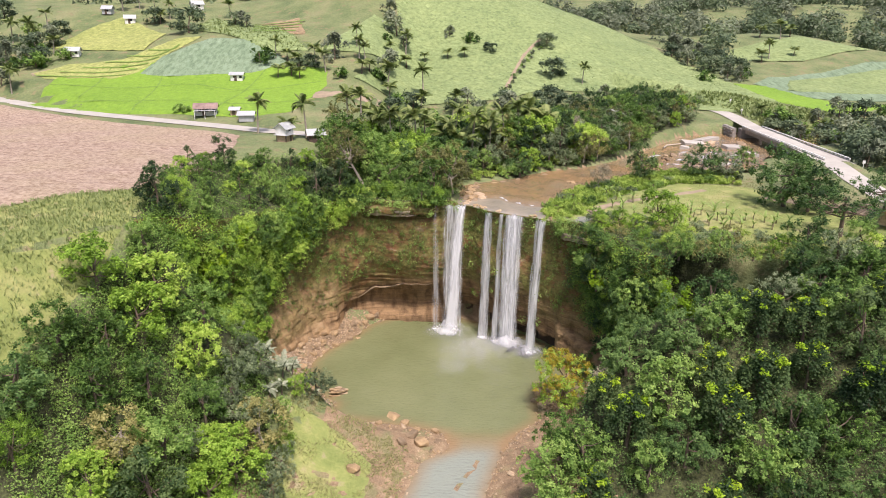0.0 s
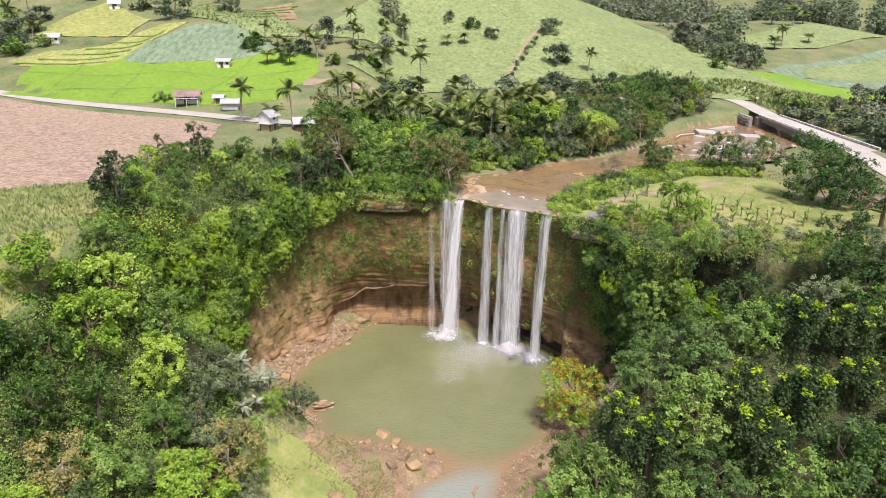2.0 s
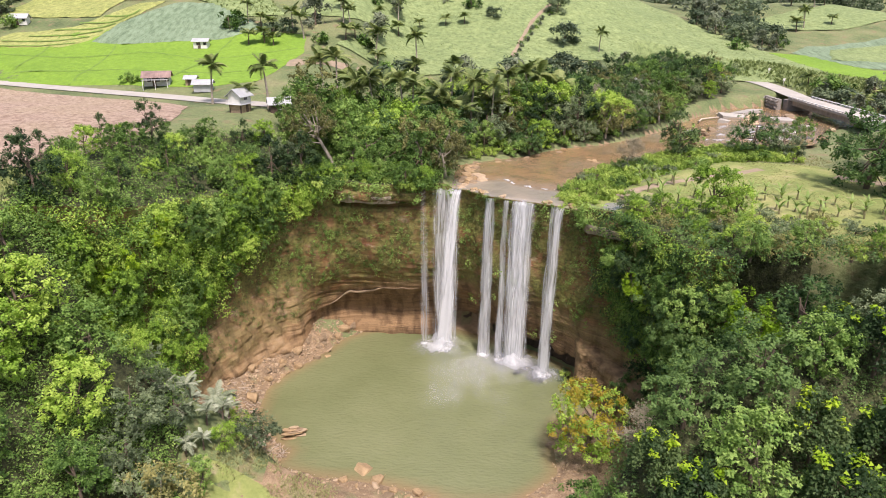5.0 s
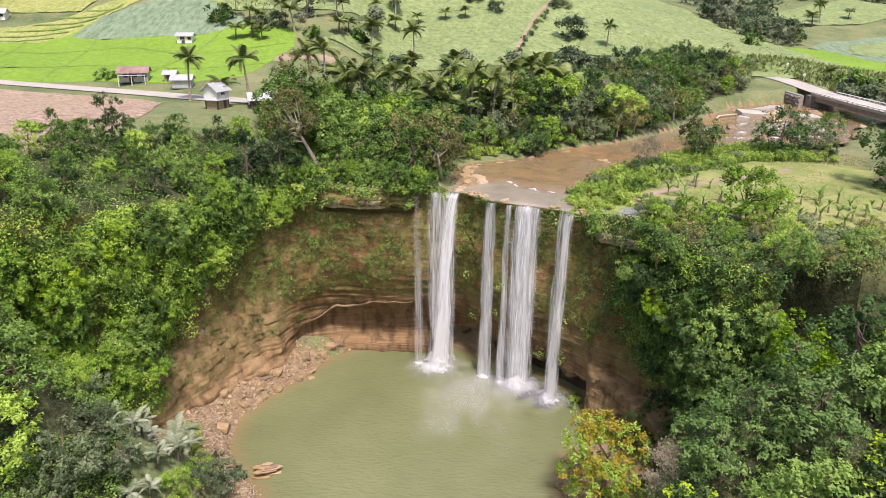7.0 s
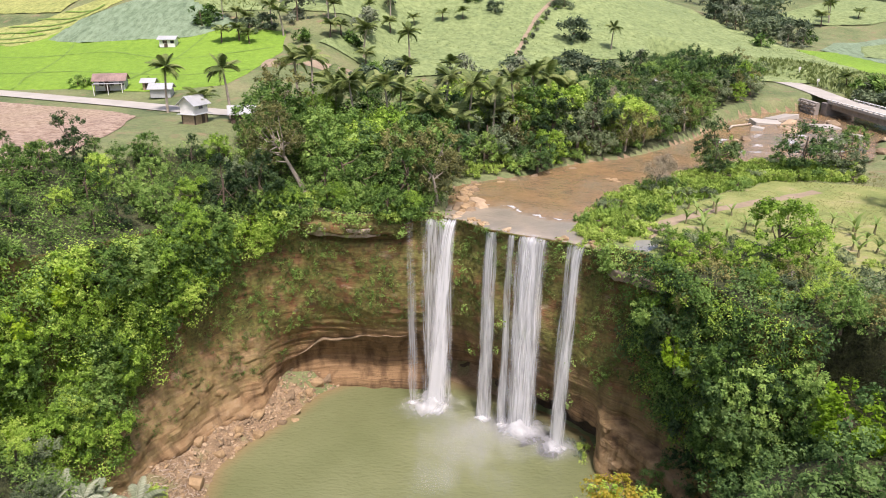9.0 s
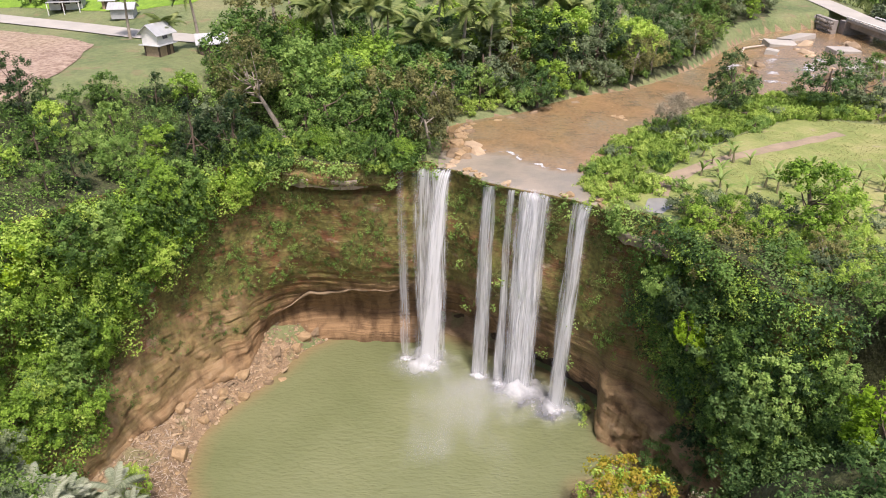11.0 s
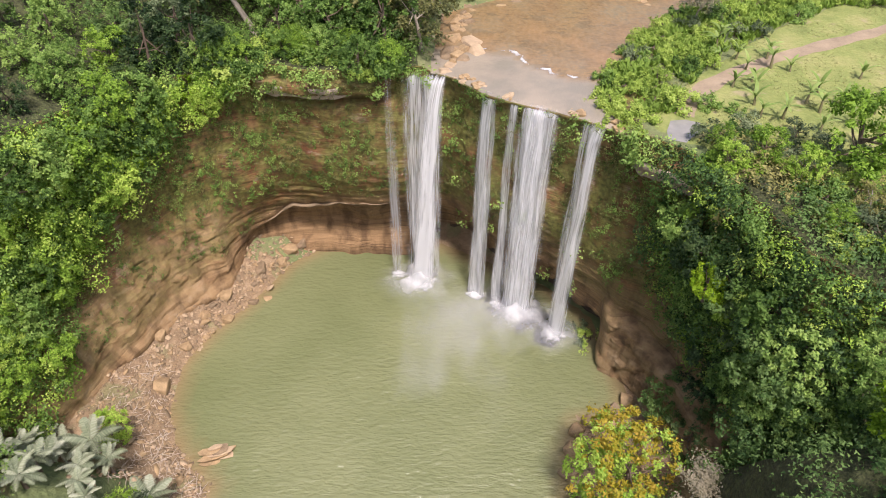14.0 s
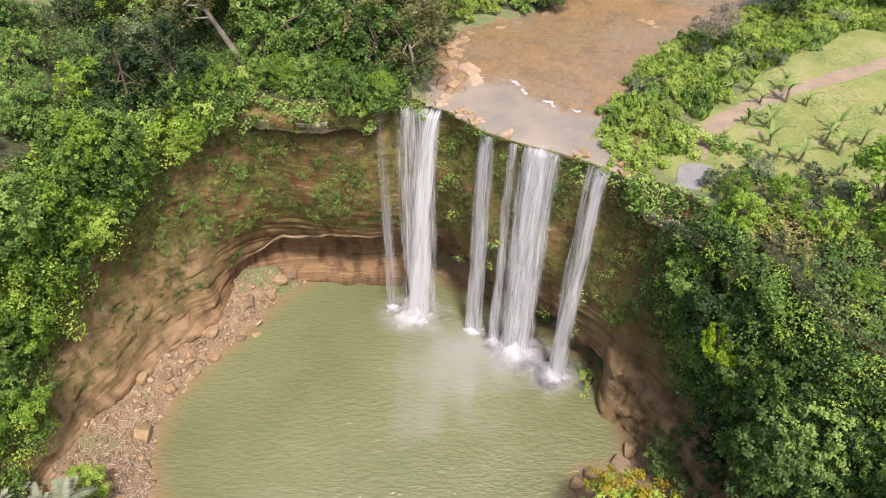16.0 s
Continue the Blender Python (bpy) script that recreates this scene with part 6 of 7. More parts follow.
for x, y, s, k in ((5.2, 147.6, 0.9, 2), (4.6, 149.2, 0.8, 3), (6.1, 146.2, 1.1, 3), (3.9, 146.6, 0.7, 2), (4.4, 151.2, 0.7, 0), (3.4, 143.2, 0.8, 3), (2.9, 141.9, 0.7, 3), (4.6, 144.8, 0.5, 2), (11, 159.5, 0.8, 2), (14, 162.3, 0.9, 2), (16.5, 164.8, 0.7, 0), (9, 158.5, 0.7, 1),
                   (21, 167.3, 0.8, 2), (25.2, 160.8, 0.6, 0), (26, 160, 0.75, 0), (26.5, 158.9, 0.6, 1), (26.9, 160.3, 0.45, 0), (25.6, 159.4, 0.5, 1), (9.2, 146.2, 0.28, 3), (10.6, 145.0, 0.3, 2), (13.0, 142.4, 0.25, 3), (5.5, 148.2, 1.5, 3), (4.7, 144.5, 0.75, 2), (3.7, 151.8, 0.9, 2), (4.9, 153.6, 1.0, 2), (4.2, 152.8, 0.7, 0)):
    boulder(x, y, s, k, LIP - 0.15, "boulders in the river")
rnd = random.Random(14)
for k in range(20):
    y = rnd.uniform(143.5, 159)
    boulder(np.interp(y, [143, 148, 154, 160], [3.0, 4.0, 4.6, 6.0]) + rnd.uniform(-0.9, 0.9), y, rnd.uniform(0.5, 1.15), (0, 2, 1)[k % 3], LIP - 0.1, "boulders in the river")
rnd = random.Random(4)
for k in range(46):
    x, y = rnd.uniform(47, 80), rnd.uniform(168, 208)
    if -6 < float(poly_dist(RIVER, x, y)) and abs(y - 170 - 0.9 * (x - 50)) < 18:
        boulder(x, y, rnd.uniform(0.5, 1.7), 2 + k % 2, LIP + 0.3 + max(0, (x - 48) / 22), "boulders in the rapids")


# stones and broken beds along the dry parts of the lip
for k in range(44):
    i = rnd.choice([m for m in range(li0, li1) if min(abs(ex[m] - c) - w for c, w in ((4.9, 1.5), (8.7, 0.3), (14.8, 0.7), (18.6, 1.2))) < 0])
    back = rnd.uniform(0.0, 1.1)
    boulder(ex[i] + back * outn[i, 0], ey[i] + back * outn[i, 1], rnd.uniform(0.16, 0.5), 3 + k % 2, LIP - 0.1, "stones on the lip")


def scree(name, label, count, area, size, mats, seed):
    """Loose stones, too many to count, as one mesh."""
    rng = np.random.default_rng(seed)
    x, y, keep = area(rng, count)
    x, y = x[keep], y[keep]
    n = len(x)
    base = np.array([(1, 0, 0), (-1, 0, 0), (0, 0.8, 0), (0, -0.8, 0), (0.1, 0, 0.52), (0.75, 0.55, 0.42), (-0.8, 0.5, 0.4), (-0.75, -0.55, 0.42), (0.8, -0.5, 0.35)], float)
    tri = np.array([(4, 5, 6), (4, 6, 7), (4, 7, 8), (4, 8, 5), (5, 0, 2), (5, 2, 6), (6, 2, 1), (6, 1, 7), (7, 1, 3), (7, 3, 8), (8, 3, 0), (8, 0, 5)])
    s = rng.uniform(*size, (n, 1, 1)) * rng.uniform(0.6, 1.3, (n, 1, 3)) * np.exp(rng.normal(0, 0.38, (n, 1, 1)))
    v = base[None] * (1 + rng.normal(0, 0.2, (n, 9, 3))) * s
    a = rng.uniform(0, 6.28, n)
    c, d = np.cos(a)[:, None], np.sin(a)[:, None]
    v = np.stack([v[..., 0] * c - v[..., 1] * d, v[..., 0] * d + v[..., 1] * c, v[..., 2]], -1)
    tilt = rng.normal(0, 0.35, (n, 1, 2))
    v[..., 2] = v[..., 2] + v[..., 0] * tilt[..., 0] + v[..., 1] * tilt[..., 1]
    v = v + np.stack([x, y, ground_height(x, y) - 0.02], 1)[:, None, :]
    me = quick_mesh(name, v.reshape(-1, 3), (tri[None] + (np.arange(n) * 9)[:, None, None]).reshape(-1, 3), mats)
    me.polygons.foreach_set("material_index", np.repeat(rng.integers(0, len(mats), n), 12).astype(np.int32))
    return tagged(new(name, me), label, "stones", kind="stuff")


def left_shore(rng, n):
    x, y = rng.uniform(-33, -10, n), rng.uniform(106, 148, n)
    d = poly_dist(POOL, x, y)
    return x, y, (d < 0.4) & (d > -7.5) & (rng.random(n) < 1.1 + d / 9)


def near_shore(rng, n):
    x, y = rng.uniform(-22, 18, n), rng.uniform(86, 122, n)
    d = poly_dist(POOL, x, y)
    return x, y, (d < 0.3) & (d > -6) & (rng.random(n) < 0.9 + d / 5)


scree("rubble", "tumbled tan and brown rubble below the cliff", 15000, left_shore, (0.07, 0.22), (TAN_ROCK, GREY_ROCK, GREY_ROCK, PALE_ROCK), 61)
scree("gravel", "scattered stones along the outlet", 9000, near_shore, (0.06, 0.2), (TAN_ROCK, GREY_ROCK, PALE_ROCK), 62)

# layered ledge that juts into the pool
slab = thing("rock_ledge", "tilted ledge of thin tan rock beds in the water", "rock", at=(-17.9, 114.2, 0.0), turn=24)
rnd = random.Random(5)
for k in range(11):
    w, d = rnd.uniform(0.9, 1.7) - 0.03 * k, rnd.uniform(0.3, 0.6)
    bm = bmesh.new()
    ring = [(w * math.cos(a) * rnd.uniform(0.8, 1.1), d * math.sin(a) * rnd.uniform(0.75, 1.15)) for a in (0.1, 0.7, 1.5, 2.3, 3.0, 3.8, 4.7, 5.5)]
    top, foot = [bm.verts.new((x, y, 0.065)) for x, y in ring], [bm.verts.new((x * 0.96, y * 0.9, -0.065)) for x, y in ring]
    bm.faces.new(top)
    bm.faces.new(foot[::-1])
    for m in range(8):
        bm.faces.new((top[m - 1], foot[m - 1], foot[m], top[m]))
    ob = part("bed", bm, (TAN_ROCK, PALE_ROCK, GREY_ROCK)[k % 3], slab)
    ob.matrix_basis = pose(rnd.uniform(-0.7, 0.7) - 0.3, 0.16 * (k % 6) - 0.45, 0.1 * k, rnd.uniform(-4, 4), 6, rnd.uniform(-10, 10))

# driftwood
rng = np.random.default_rng(8)
sticks = []
for k in range(900):
    x, y = rng.uniform(-30, -15), rng.uniform(105.5, 124)
    d = float(poly_dist(POOL, x, y))
    if -5.5 < d < -0.2:
        a, ln = rng.uniform(0, 6.28), rng.uniform(0.4, 1.6)
        z = float(ground_height(x, y)) + 0.08
        e = np.array([math.cos(a) * ln / 2, math.sin(a) * ln / 2, 0])
        c = np.array([x, y, z])
        sticks.append(tube([c - e, c + np.array([0, 0, 0.1]), c + e], [0.02, 0.03, 0.012], 4))
co, q = join(sticks)
tagged(new("driftwood", quick_mesh("driftwood", co, q, (DRIFTWOOD,), True)), "bleached driftwood washed up on the shore", "driftwood", kind="stuff")


# ---- houses ----
def gable_roof(w, d, h, over, thick=0.07):
    """Two corrugated slopes with the ridge along x."""
    bm = bmesh.new()
    n = max(8, int((w + 2 * over) / 0.22))
    for side in (-1, 1):
        rows = []
        for k in range(n + 1):
            x = -w / 2 - over + (w + 2 * over) * k / n
            up = 0.03 * (k % 2)
            rows.append((bm.verts.new((x, side * (d / 2 + over), up - over * h / (d / 2))), bm.verts.new((x, 0, h + up)),
                         bm.verts.new((x, side * (d / 2 + over), up - over * h / (d / 2) - thick)), bm.verts.new((x, 0, h + up - thick))))
        for a, b in zip(rows, rows[1:]):
            bm.faces.new((a[0], b[0], b[1], a[1]))
            bm.faces.new((a[2], a[3], b[3], b[2]))
            bm.faces.new((a[0], a[2], b[2], b[0]))
        for r in (rows[0], rows[-1]):
            bm.faces.new((r[0], r[1], r[3], r[2]))
    bmesh.ops.recalc_face_normals(bm, faces=bm.faces)
    return bm


def house(name, label, x, y, turn, w, d, wall_h, roof_h, wall, roof, windows=2, door=True, stilts=0.0, over=0.45, upper=None):
    root = thing(name, label, "house", at=(x, y, float(surface(x, y)) - 0.05), turn=turn)
    bm = box(bmesh.new(), -w / 2, -d / 2, stilts, w / 2, d / 2, stilts + wall_h)
    for side in (-1, 1):
        a, b_, c = (bm.verts.new((side * w / 2, -d / 2, stilts + wall_h)), bm.verts.new((side * w / 2, d / 2, stilts + wall_h)), bm.verts.new((side * w / 2, 0, stilts + wall_h + roof_h)))
        bm.faces.new((a, b_, c))
    part("wall", bm, wall, root)
    ob = part("roof", gable_roof(w, d, roof_h, over), roof, root)
    ob.location.z = stilts + wall_h + 0.04
    if stilts:
        for px in (-w / 2 + 0.15, w / 2 - 0.15):
            for py in (-d / 2 + 0.15, d / 2 - 0.15):
                part("post", box(bmesh.new(), px - 0.08, py - 0.08, -0.3, px + 0.08, py + 0.08, stilts), DARK_WOOD, root)
    for k in range(windows):
        cx = (k + 0.5) / windows * w - w / 2 + (0.35 if door else 0)
        win = part("window", box(bmesh.new(), cx - 0.42, -d / 2 - 0.04, stilts + wall_h * 0.45, cx + 0.42, -d / 2 + 0.04, stilts + wall_h * 0.82), DARK_GLASS, root)
        for z0 in (wall_h * 0.45 - 0.05, wall_h * 0.82):
            part("frame", box(bmesh.new(), cx - 0.48, -d / 2 - 0.06, stilts + z0, cx + 0.48, -d / 2 - 0.005, stilts + z0 + 0.05), WHITE_PAINT, win)
    if door:
        part("door", box(bmesh.new(), -w * 0.08 - 0.4, -d / 2 - 0.05, stilts, -w * 0.08 + 0.4, -d / 2 + 0.03, stilts + min(2.0, wall_h * 0.85)), DARK_WOOD, root)
    return root


house("farmhouse", "long white farmhouse with rusty and zinc roof", -65.5, 193.5, 14, 5.4, 3.2, 2.1, 1.0, GREY_WALL, TIN_RUST, 3)
porch = thing("lean_to", "white zinc lean-to roof before the farmhouse", "shed", at=(-65.1, 191.4, float(surface(-65.1, 191.4))), turn=14)
part("roof", box(bmesh.new(), -2.7, -0.9, 1.85, 2.7, 0.9, 1.92), TIN, porch)
for px in (-2.55, 0, 2.55):
    part("post", box(bmesh.new(), px - 0.06, -0.85, -0.3, px + 0.06, -0.73, 1.85), WHITE_PAINT, porch)
house("shed", "grey block shed with white zinc roof", -53, 187.5, 8, 3.6, 2.6, 1.8, 0.7, GREY_WALL, TIN, 0, False)
house("shed", "little hut with a white roof by the field", -57.5, 192.5, 5, 2.1, 1.8, 1.7, 0.5, BAMBOO_WALL, TIN, 0)
house("hut", "two-storey white hut with zinc roofs by the road", -36.5, 160.5, 70, 2.9, 2.6, 1.6, 1.0, WHITE_PAINT, TIN, 1, False, 1.5)
low = thing("porch", "bamboo ground floor with skirt roof of the white hut", "shed", at=(-36.5, 160.5, float(surface(-36.5, 160.5))), turn=70)
part("wall", box(bmesh.new(), -1.3, -1.2, -0.2, 1.3, 1.2, 1.4), BAMBOO_WALL, low)
part("skirt_roof", box(bmesh.new(), -1.8, -1.7, 1.4, 1.8, 1.7, 1.47), TIN, low)
part("door", box(bmesh.new(), 0.1, -1.26, 0, 0.7, -1.18, 1.3), DARK_WOOD, low)
house("hut", "dark wooden shack among the trees", -30.5, 164, 20, 3.4, 3.0, 2.0, 0.9, DARK_WOOD, TIN, 1)
house("farmhouse", "small white house with pale roof above the rice", -67, 226, 4, 3.6, 2.6, 1.9, 0.6, WHITE_PAINT, TIN, 2)
house("hut", "shed with rusty red roof among palms", 12.5, 205, 10, 5.0, 3.6, 2.2, 1.0, BAMBOO_WALL, TIN_RUST, 1)
house("hut", "bamboo house with bright zinc roof", 16, 204, 50, 3.6, 3.0, 2.2, 1.0, BAMBOO_WALL, TIN, 1)
house("farmhouse", "house with a bright zinc roof above the river", 47, 222, 60, 6.0, 4.6, 2.4, 1.4, GREY_WALL, TIN, 2)
house("hut", "small hut with zinc roof by the road", 60, 240, 30, 3.0, 2.6, 2.0, 0.8, GREY_WALL, TIN, 1)
house("hut", "white hut on the distant hillside", -131, 251.5, 10, 4.6, 2.8, 2.2, 1.0, WHITE_PAINT, TIN, 2)
house("hut", "white hut on the far ridge", -124, 282, 20, 3.6, 2.6, 2.2, 1.0, WHITE_PAINT, TIN, 1)
house("hut", "grey hut on the far ridge", -136, 290, 0, 3.6, 2.6, 2.2, 1.0, GREY_WALL, TIN, 1)
house("hut", "pale hut under far trees", -107, 306, 40, 4.4, 3.0, 2.4, 1.2, WHITE_PAINT, TIN, 1)
house("hut", "wooden house with white awning by the river trees", -12, 163, 15, 4.2, 3.2, 2.4, 1.0, DARK_WOOD, TIN, 1)
house("hut", "brown shack with dark roof by the path", 73.5, 125, 30, 2.6, 2.2, 2.0, 0.7, BAMBOO_WALL, TIN, 0)

# ---- bridge ----
bridge = thing("bridge", "concrete road bridge with pale parapets over the river", "bridge", at=(85.6, 191, 30.25))
part("deck", box(bmesh.new(), -2.95, -24, -0.15, 2.95, 24, 0.14, 0.03), CONCRETE, bridge)
for sx in (-1.9, 0, 1.9):
    part("girder", box(bmesh.new(), sx - 0.25, -23.5, -1.35, sx + 0.25, 23.5, -0.15), OLD_CONCRETE, bridge)
for side in (-1, 1):
    par = part("parapet", box(bmesh.new(), side * 2.8 - 0.12, -24, 0.14, side * 2.8 + 0.12, 24, 0.36), CONCRETE, bridge)
    part("rail", box(bmesh.new(), side * 2.8 - 0.13, -24, 0.62, side * 2.8 + 0.13, 24, 0.78, 0.02), WHITE_PAINT, bridge)
    for k in range(25):
        part("baluster", box(bmesh.new(), side * 2.8 - 0.10, -23.9 + k * 1.99 - 0.14, 0.36, side * 2.8 + 0.10, -23.9 + k * 1.99 + 0.14, 0.62), WHITE_PAINT, bridge)
for ends in (-1, 1):
    part("abutment", box(bmesh.new(), -3.2, ends * 24.6 - 1.2, -6.0, 3.2, ends * 24.6 + 1.2, -0.16), OLD_CONCRETE, bridge)
# retaining wall of dark stone along the far approach
wall_r = thing("retaining_wall", "dark stone retaining wall along the road", "wall", kind="structure")
rnd = random.Random(21)
stone = [rock_mesh("stone", 11 + k, OLD_CONCRETE, 0.7, 0.2, 1) for k in range(3)]
part("core", box(bmesh.new(), 80.2, 215, 26.2, 81.2, 243, 30.2), OLD_CONCRETE, wall_r)
for k in range(150):
    ob = part("stone", stone[k % 3], None, wall_r)
    ob.matrix_basis = pose(80.15, 215.4 + (k % 30) * 0.92 + rnd.uniform(-0.2, 0.2), 26.7 + (k // 30) * 0.75, 0, 0, rnd.uniform(0, 360)) @ Matrix.Scale(rnd.uniform(0.4, 0.55), 4)


def sign_post(x, y, z):
    root = thing("sign_post", "white road marker board on a post", "sign", "road markers", at=(x, y, z))
    part("post", box(bmesh.new(), -0.05, -0.05, -0.3, 0.05, 0.05, 1.7), WHITE_PAINT, root)
    part("board", box(bmesh.new(), -0.32, -0.08, 1.2, 0.32, -0.05, 1.9, 0.01), WHITE_PAINT, root)


for x, y in ((91.5, 250), (91, 238), (91, 224), (91, 166), (49, 229), (88.5, 150)):
    sign_post(x, y, float(surface(x, y)))

# broken concrete slabs by the rapids
slabs = [(66, 205, 6, 3.2, 8, 5), (71, 210, 7, 3.6, -6, 30), (62, 199, 3.5, 2.2, 8, 62), (74, 197, 5.5, 3, 6, 15), (70, 184, 4.5, 2.6, -5, 40), (75, 187, 4, 2.6, 6, 80), (64, 176, 4, 2.2, 5, 20)]
for k, (x, y, w, d, tilt, turn) in enumerate(slabs):
    ob = thing("concrete_slab", "broken pale concrete slab lying by the rapids", "slab", "slabs by the rapids")
    ob.matrix_basis = pose(x, y, LIP + 1.3 + max(0, (x - 60) / 20), tilt, tilt * 0.6, turn)
    part("slab", box(bmesh.new(), -w / 2, -d / 2, -0.9, w / 2, d / 2, 0.25, 0.06), CONCRETE if k % 2 else ROAD_TOP, ob)
for x, y, ln, turn in ((60, 203, 5, 20), (57, 200, 4, 60), (65, 208, 4.5, 130)):
    ob = thing("fallen_log", "pale fallen log on the river bank", "log", at=(x, y, LIP + 1.1), turn=turn)
    co, q = tube([(-ln / 2, 0, 0.1), (0, 0.1, 0.2), (ln / 2, 0, 0.35)], [0.22, 0.2, 0.14], 8)
    part("log", quick_mesh("log", co, q, (DRIFTWOOD,), True), None, ob)


def white_water(name, label, line, half, seed, bright=2.2):
    """Foam on the river along a line."""
    c = resample(line, 0.35)
    d = np.gradient(c, axis=0)
    d /= np.linalg.norm(d, axis=1)[:, None]
    nrm = np.stack([-d[:, 1], d[:, 0]], 1)
    o = np.linspace(-1, 1, 9)
    wob = (fbm(c[:, 0] / 0.8, c[:, 1] / 0.8, seed) - 0.5) * 1.2
    X = c[:, 0:1] + (o * half + wob[:, None]) * nrm[:, 0:1]
    Y = c[:, 1:2] + (o * half + wob[:, None]) * nrm[:, 1:2]
    Z = river_level(X, Y) + 0.07 + 0.14 * vnoise(X * 2, Y * 2, seed) * (1 - o ** 2)
    me = quick_mesh(name, np.stack([X, Y, Z], -1).reshape(-1, 3), grid_faces(len(c), 9), (FOAM,), True)
    uv = me.uv_layers.new(name="UVMap")
    li = np.zeros(len(me.loops), np.int32)
    me.loops.foreach_get("vertex_index", li)
    uv.data.foreach_set("uv", np.stack([X.ravel() * 1.6, Y.ravel() * 1.6], 1)[li].ravel().astype(np.float32))
    me.attributes.new("thick", "FLOAT", "POINT").data.foreach_set("value", np.broadcast_to((1.05 - o ** 2) * (0.1 + bright * vnoise(c[:, 0] * 0.9, c[:, 1] * 0.9, seed + 1) ** 2)[:, None], X.shape).ravel().astype(np.float32))
    return tagged(new(name, me), label, "white water", kind="stuff")


white_water("riffle", "small white riffle across the river", RIFFLE[1:], 0.3, 101, 1.15)
for k, line in enumerate(([(56, 183), (58, 190), (62, 196)], [(60, 178), (63, 186), (68, 192)], [(50, 188), (54, 193)], [(66, 176), (70, 182), (74, 190)], [(52, 180), (58, 177), (66, 180)])):
    white_water("rapids", "white rapids between pale rocks", line, 1.3, 110 + k, 1.2)

# pond on the cliff's edge, trodden paths
pond = [(22.9, 131.5), (24.2, 131.7), (25.4, 131.2), (24.7, 129.4), (23.4, 127.9), (22.0, 128.4), (22.2, 129.8)]
p = np.array(pond)
pz = max(float(upland(x, y)) for x, y in pond) + 0.07
me = bpy.data.meshes.new("pond_water")
me.from_pydata([(x, y, pz) for x, y in pond], [], [tuple(range(len(pond)))])
me.materials.append(POND_WATER)
tagged(new("pond_water", me), "still grey pond at the cliff's edge", "water", kind="structure")


def track(name, label, line, half, mat, lift=0.09):
    c = resample(line, 1.0)
    d = np.gradient(c, axis=0)
    d /= np.linalg.norm(d, axis=1)[:, None]
    nrm = np.stack([-d[:, 1], d[:, 0]], 1)
    o = np.linspace(-1, 1, 5) * half
    w = 0.7 + 0.6 * vnoise(c[:, 0] / 2, c[:, 1] / 2, 6)
    X, Y = c[:, 0:1] + o * w[:, None] * nrm[:, 0:1], c[:, 1:2] + o * w[:, None] * nrm[:, 1:2]
    Z = surface(X, Y) + lift
    return tagged(new(name, quick_mesh(name, np.stack([X, Y, Z], -1).reshape(-1, 3), grid_faces(len(c), 5), (mat,), True)), label, "path", kind="structure")


track("path", "bare trodden soil path in the meadow", [(24.2, 132.6), (26.5, 136.5), (29.7, 139.8), (33.7, 142.4), (36.5, 144.2), (44, 148), (52, 152)], 0.85, PATH_SOIL)
track("path", "brown dirt path under the rain trees", [(62, 148), (70, 140), (75, 130), (79, 120)], 1.5, PATH_SOIL)
track("path", "brown track up the cane hill", [(13, 230), (15, 240), (17, 250), (24, 274), (31, 288)], 0.55, PATH_SOIL, 0.7)
track("path", "muddy bank beside the fields", [(-41, 212), (-31, 214), (-20, 222)], 2.4, PATH_SOIL)
track("path", "bare red soil of a cut bank", [(-137, 236), (-131, 241)], 2.0, PATH_SOIL)

# ---- crops on the hills ----
HILL_CANE = [(-32, 229), (-20, 230), (15, 237), (27, 246), (56, 250), (84, 245), (110, 233), (108, 262), (100, 290), (80, 330), (50, 370), (-20, 370), (-25, 300), (-20, 262)]
sheet("cane_field", HILL_CANE, CANE, "light green sugar cane over the hill", "field", 1.2, 0.25, 0.5)
sheet("cane_field", [(-100, 232), (-97, 244), (-84, 256), (-71, 254), (-54, 240), (-64, 231), (-88, 229)], CANE_BLUE, "blue-green cane in rows on a mound", "field", 1.5, 0.3, 0.4)
sheet("terraced_field", [(-137, 237), (-130, 245), (-111, 245), (-96, 258), (-88, 258), (-97, 243), (-101, 232), (-107, 229), (-130, 231)], RICE_GOLD, "terraces of yellow ripening rice", "field", 1.5, 0.2, 0.2)
sheet("cane_field", [(-144, 261), (-138, 275), (-128, 288), (-104, 266), (-106, 250), (-122, 254)], RICE_GOLD, "yellow-green crop on a rounded mound", "field", 2.0, 0.25, 0.4)
sheet("cane_field", [(-99, 272), (-97, 295), (-66, 275), (-50, 249), (-62, 247), (-78, 258)], CANE, "light green cane on a ridge", "field", 1.0, 0.25, 0.4)
sheet("terraced_field", [(-79, 282), (-62, 290), (-54, 264), (-62, 262)], STUBBLE, "brown stubble terraces on the slope", "field", 1.5, 0.25, 0.3)
sheet("cane_field", [(-46, 250), (-42, 262), (-32, 284), (-12, 280), (-16, 262), (-32, 248)], CANE, "light green crop on a low hill", "field", 1.0, 0.25, 0.4)
sheet("rice_field", [(88, 279), (116, 282), (127, 265), (150, 258), (124, 237), (113, 250), (101, 264)], RICE_GREEN, "bright green rice between the hills", "field", 2.0, 0.3)
sheet("cane_field", [(122, 276), (131, 297), (180, 318), (200, 290), (160, 280)], CANE, "terraced cane on a low hill", "field", 1.0, 0.25, 0.4)
sheet("cane_field", [(112, 284), (124, 300), (168, 322), (200, 334), (210, 300), (165, 264), (128, 266)], CANE_BLUE, "blue-green cane behind the rice", "field", 2.0, 0.12, 0.3)
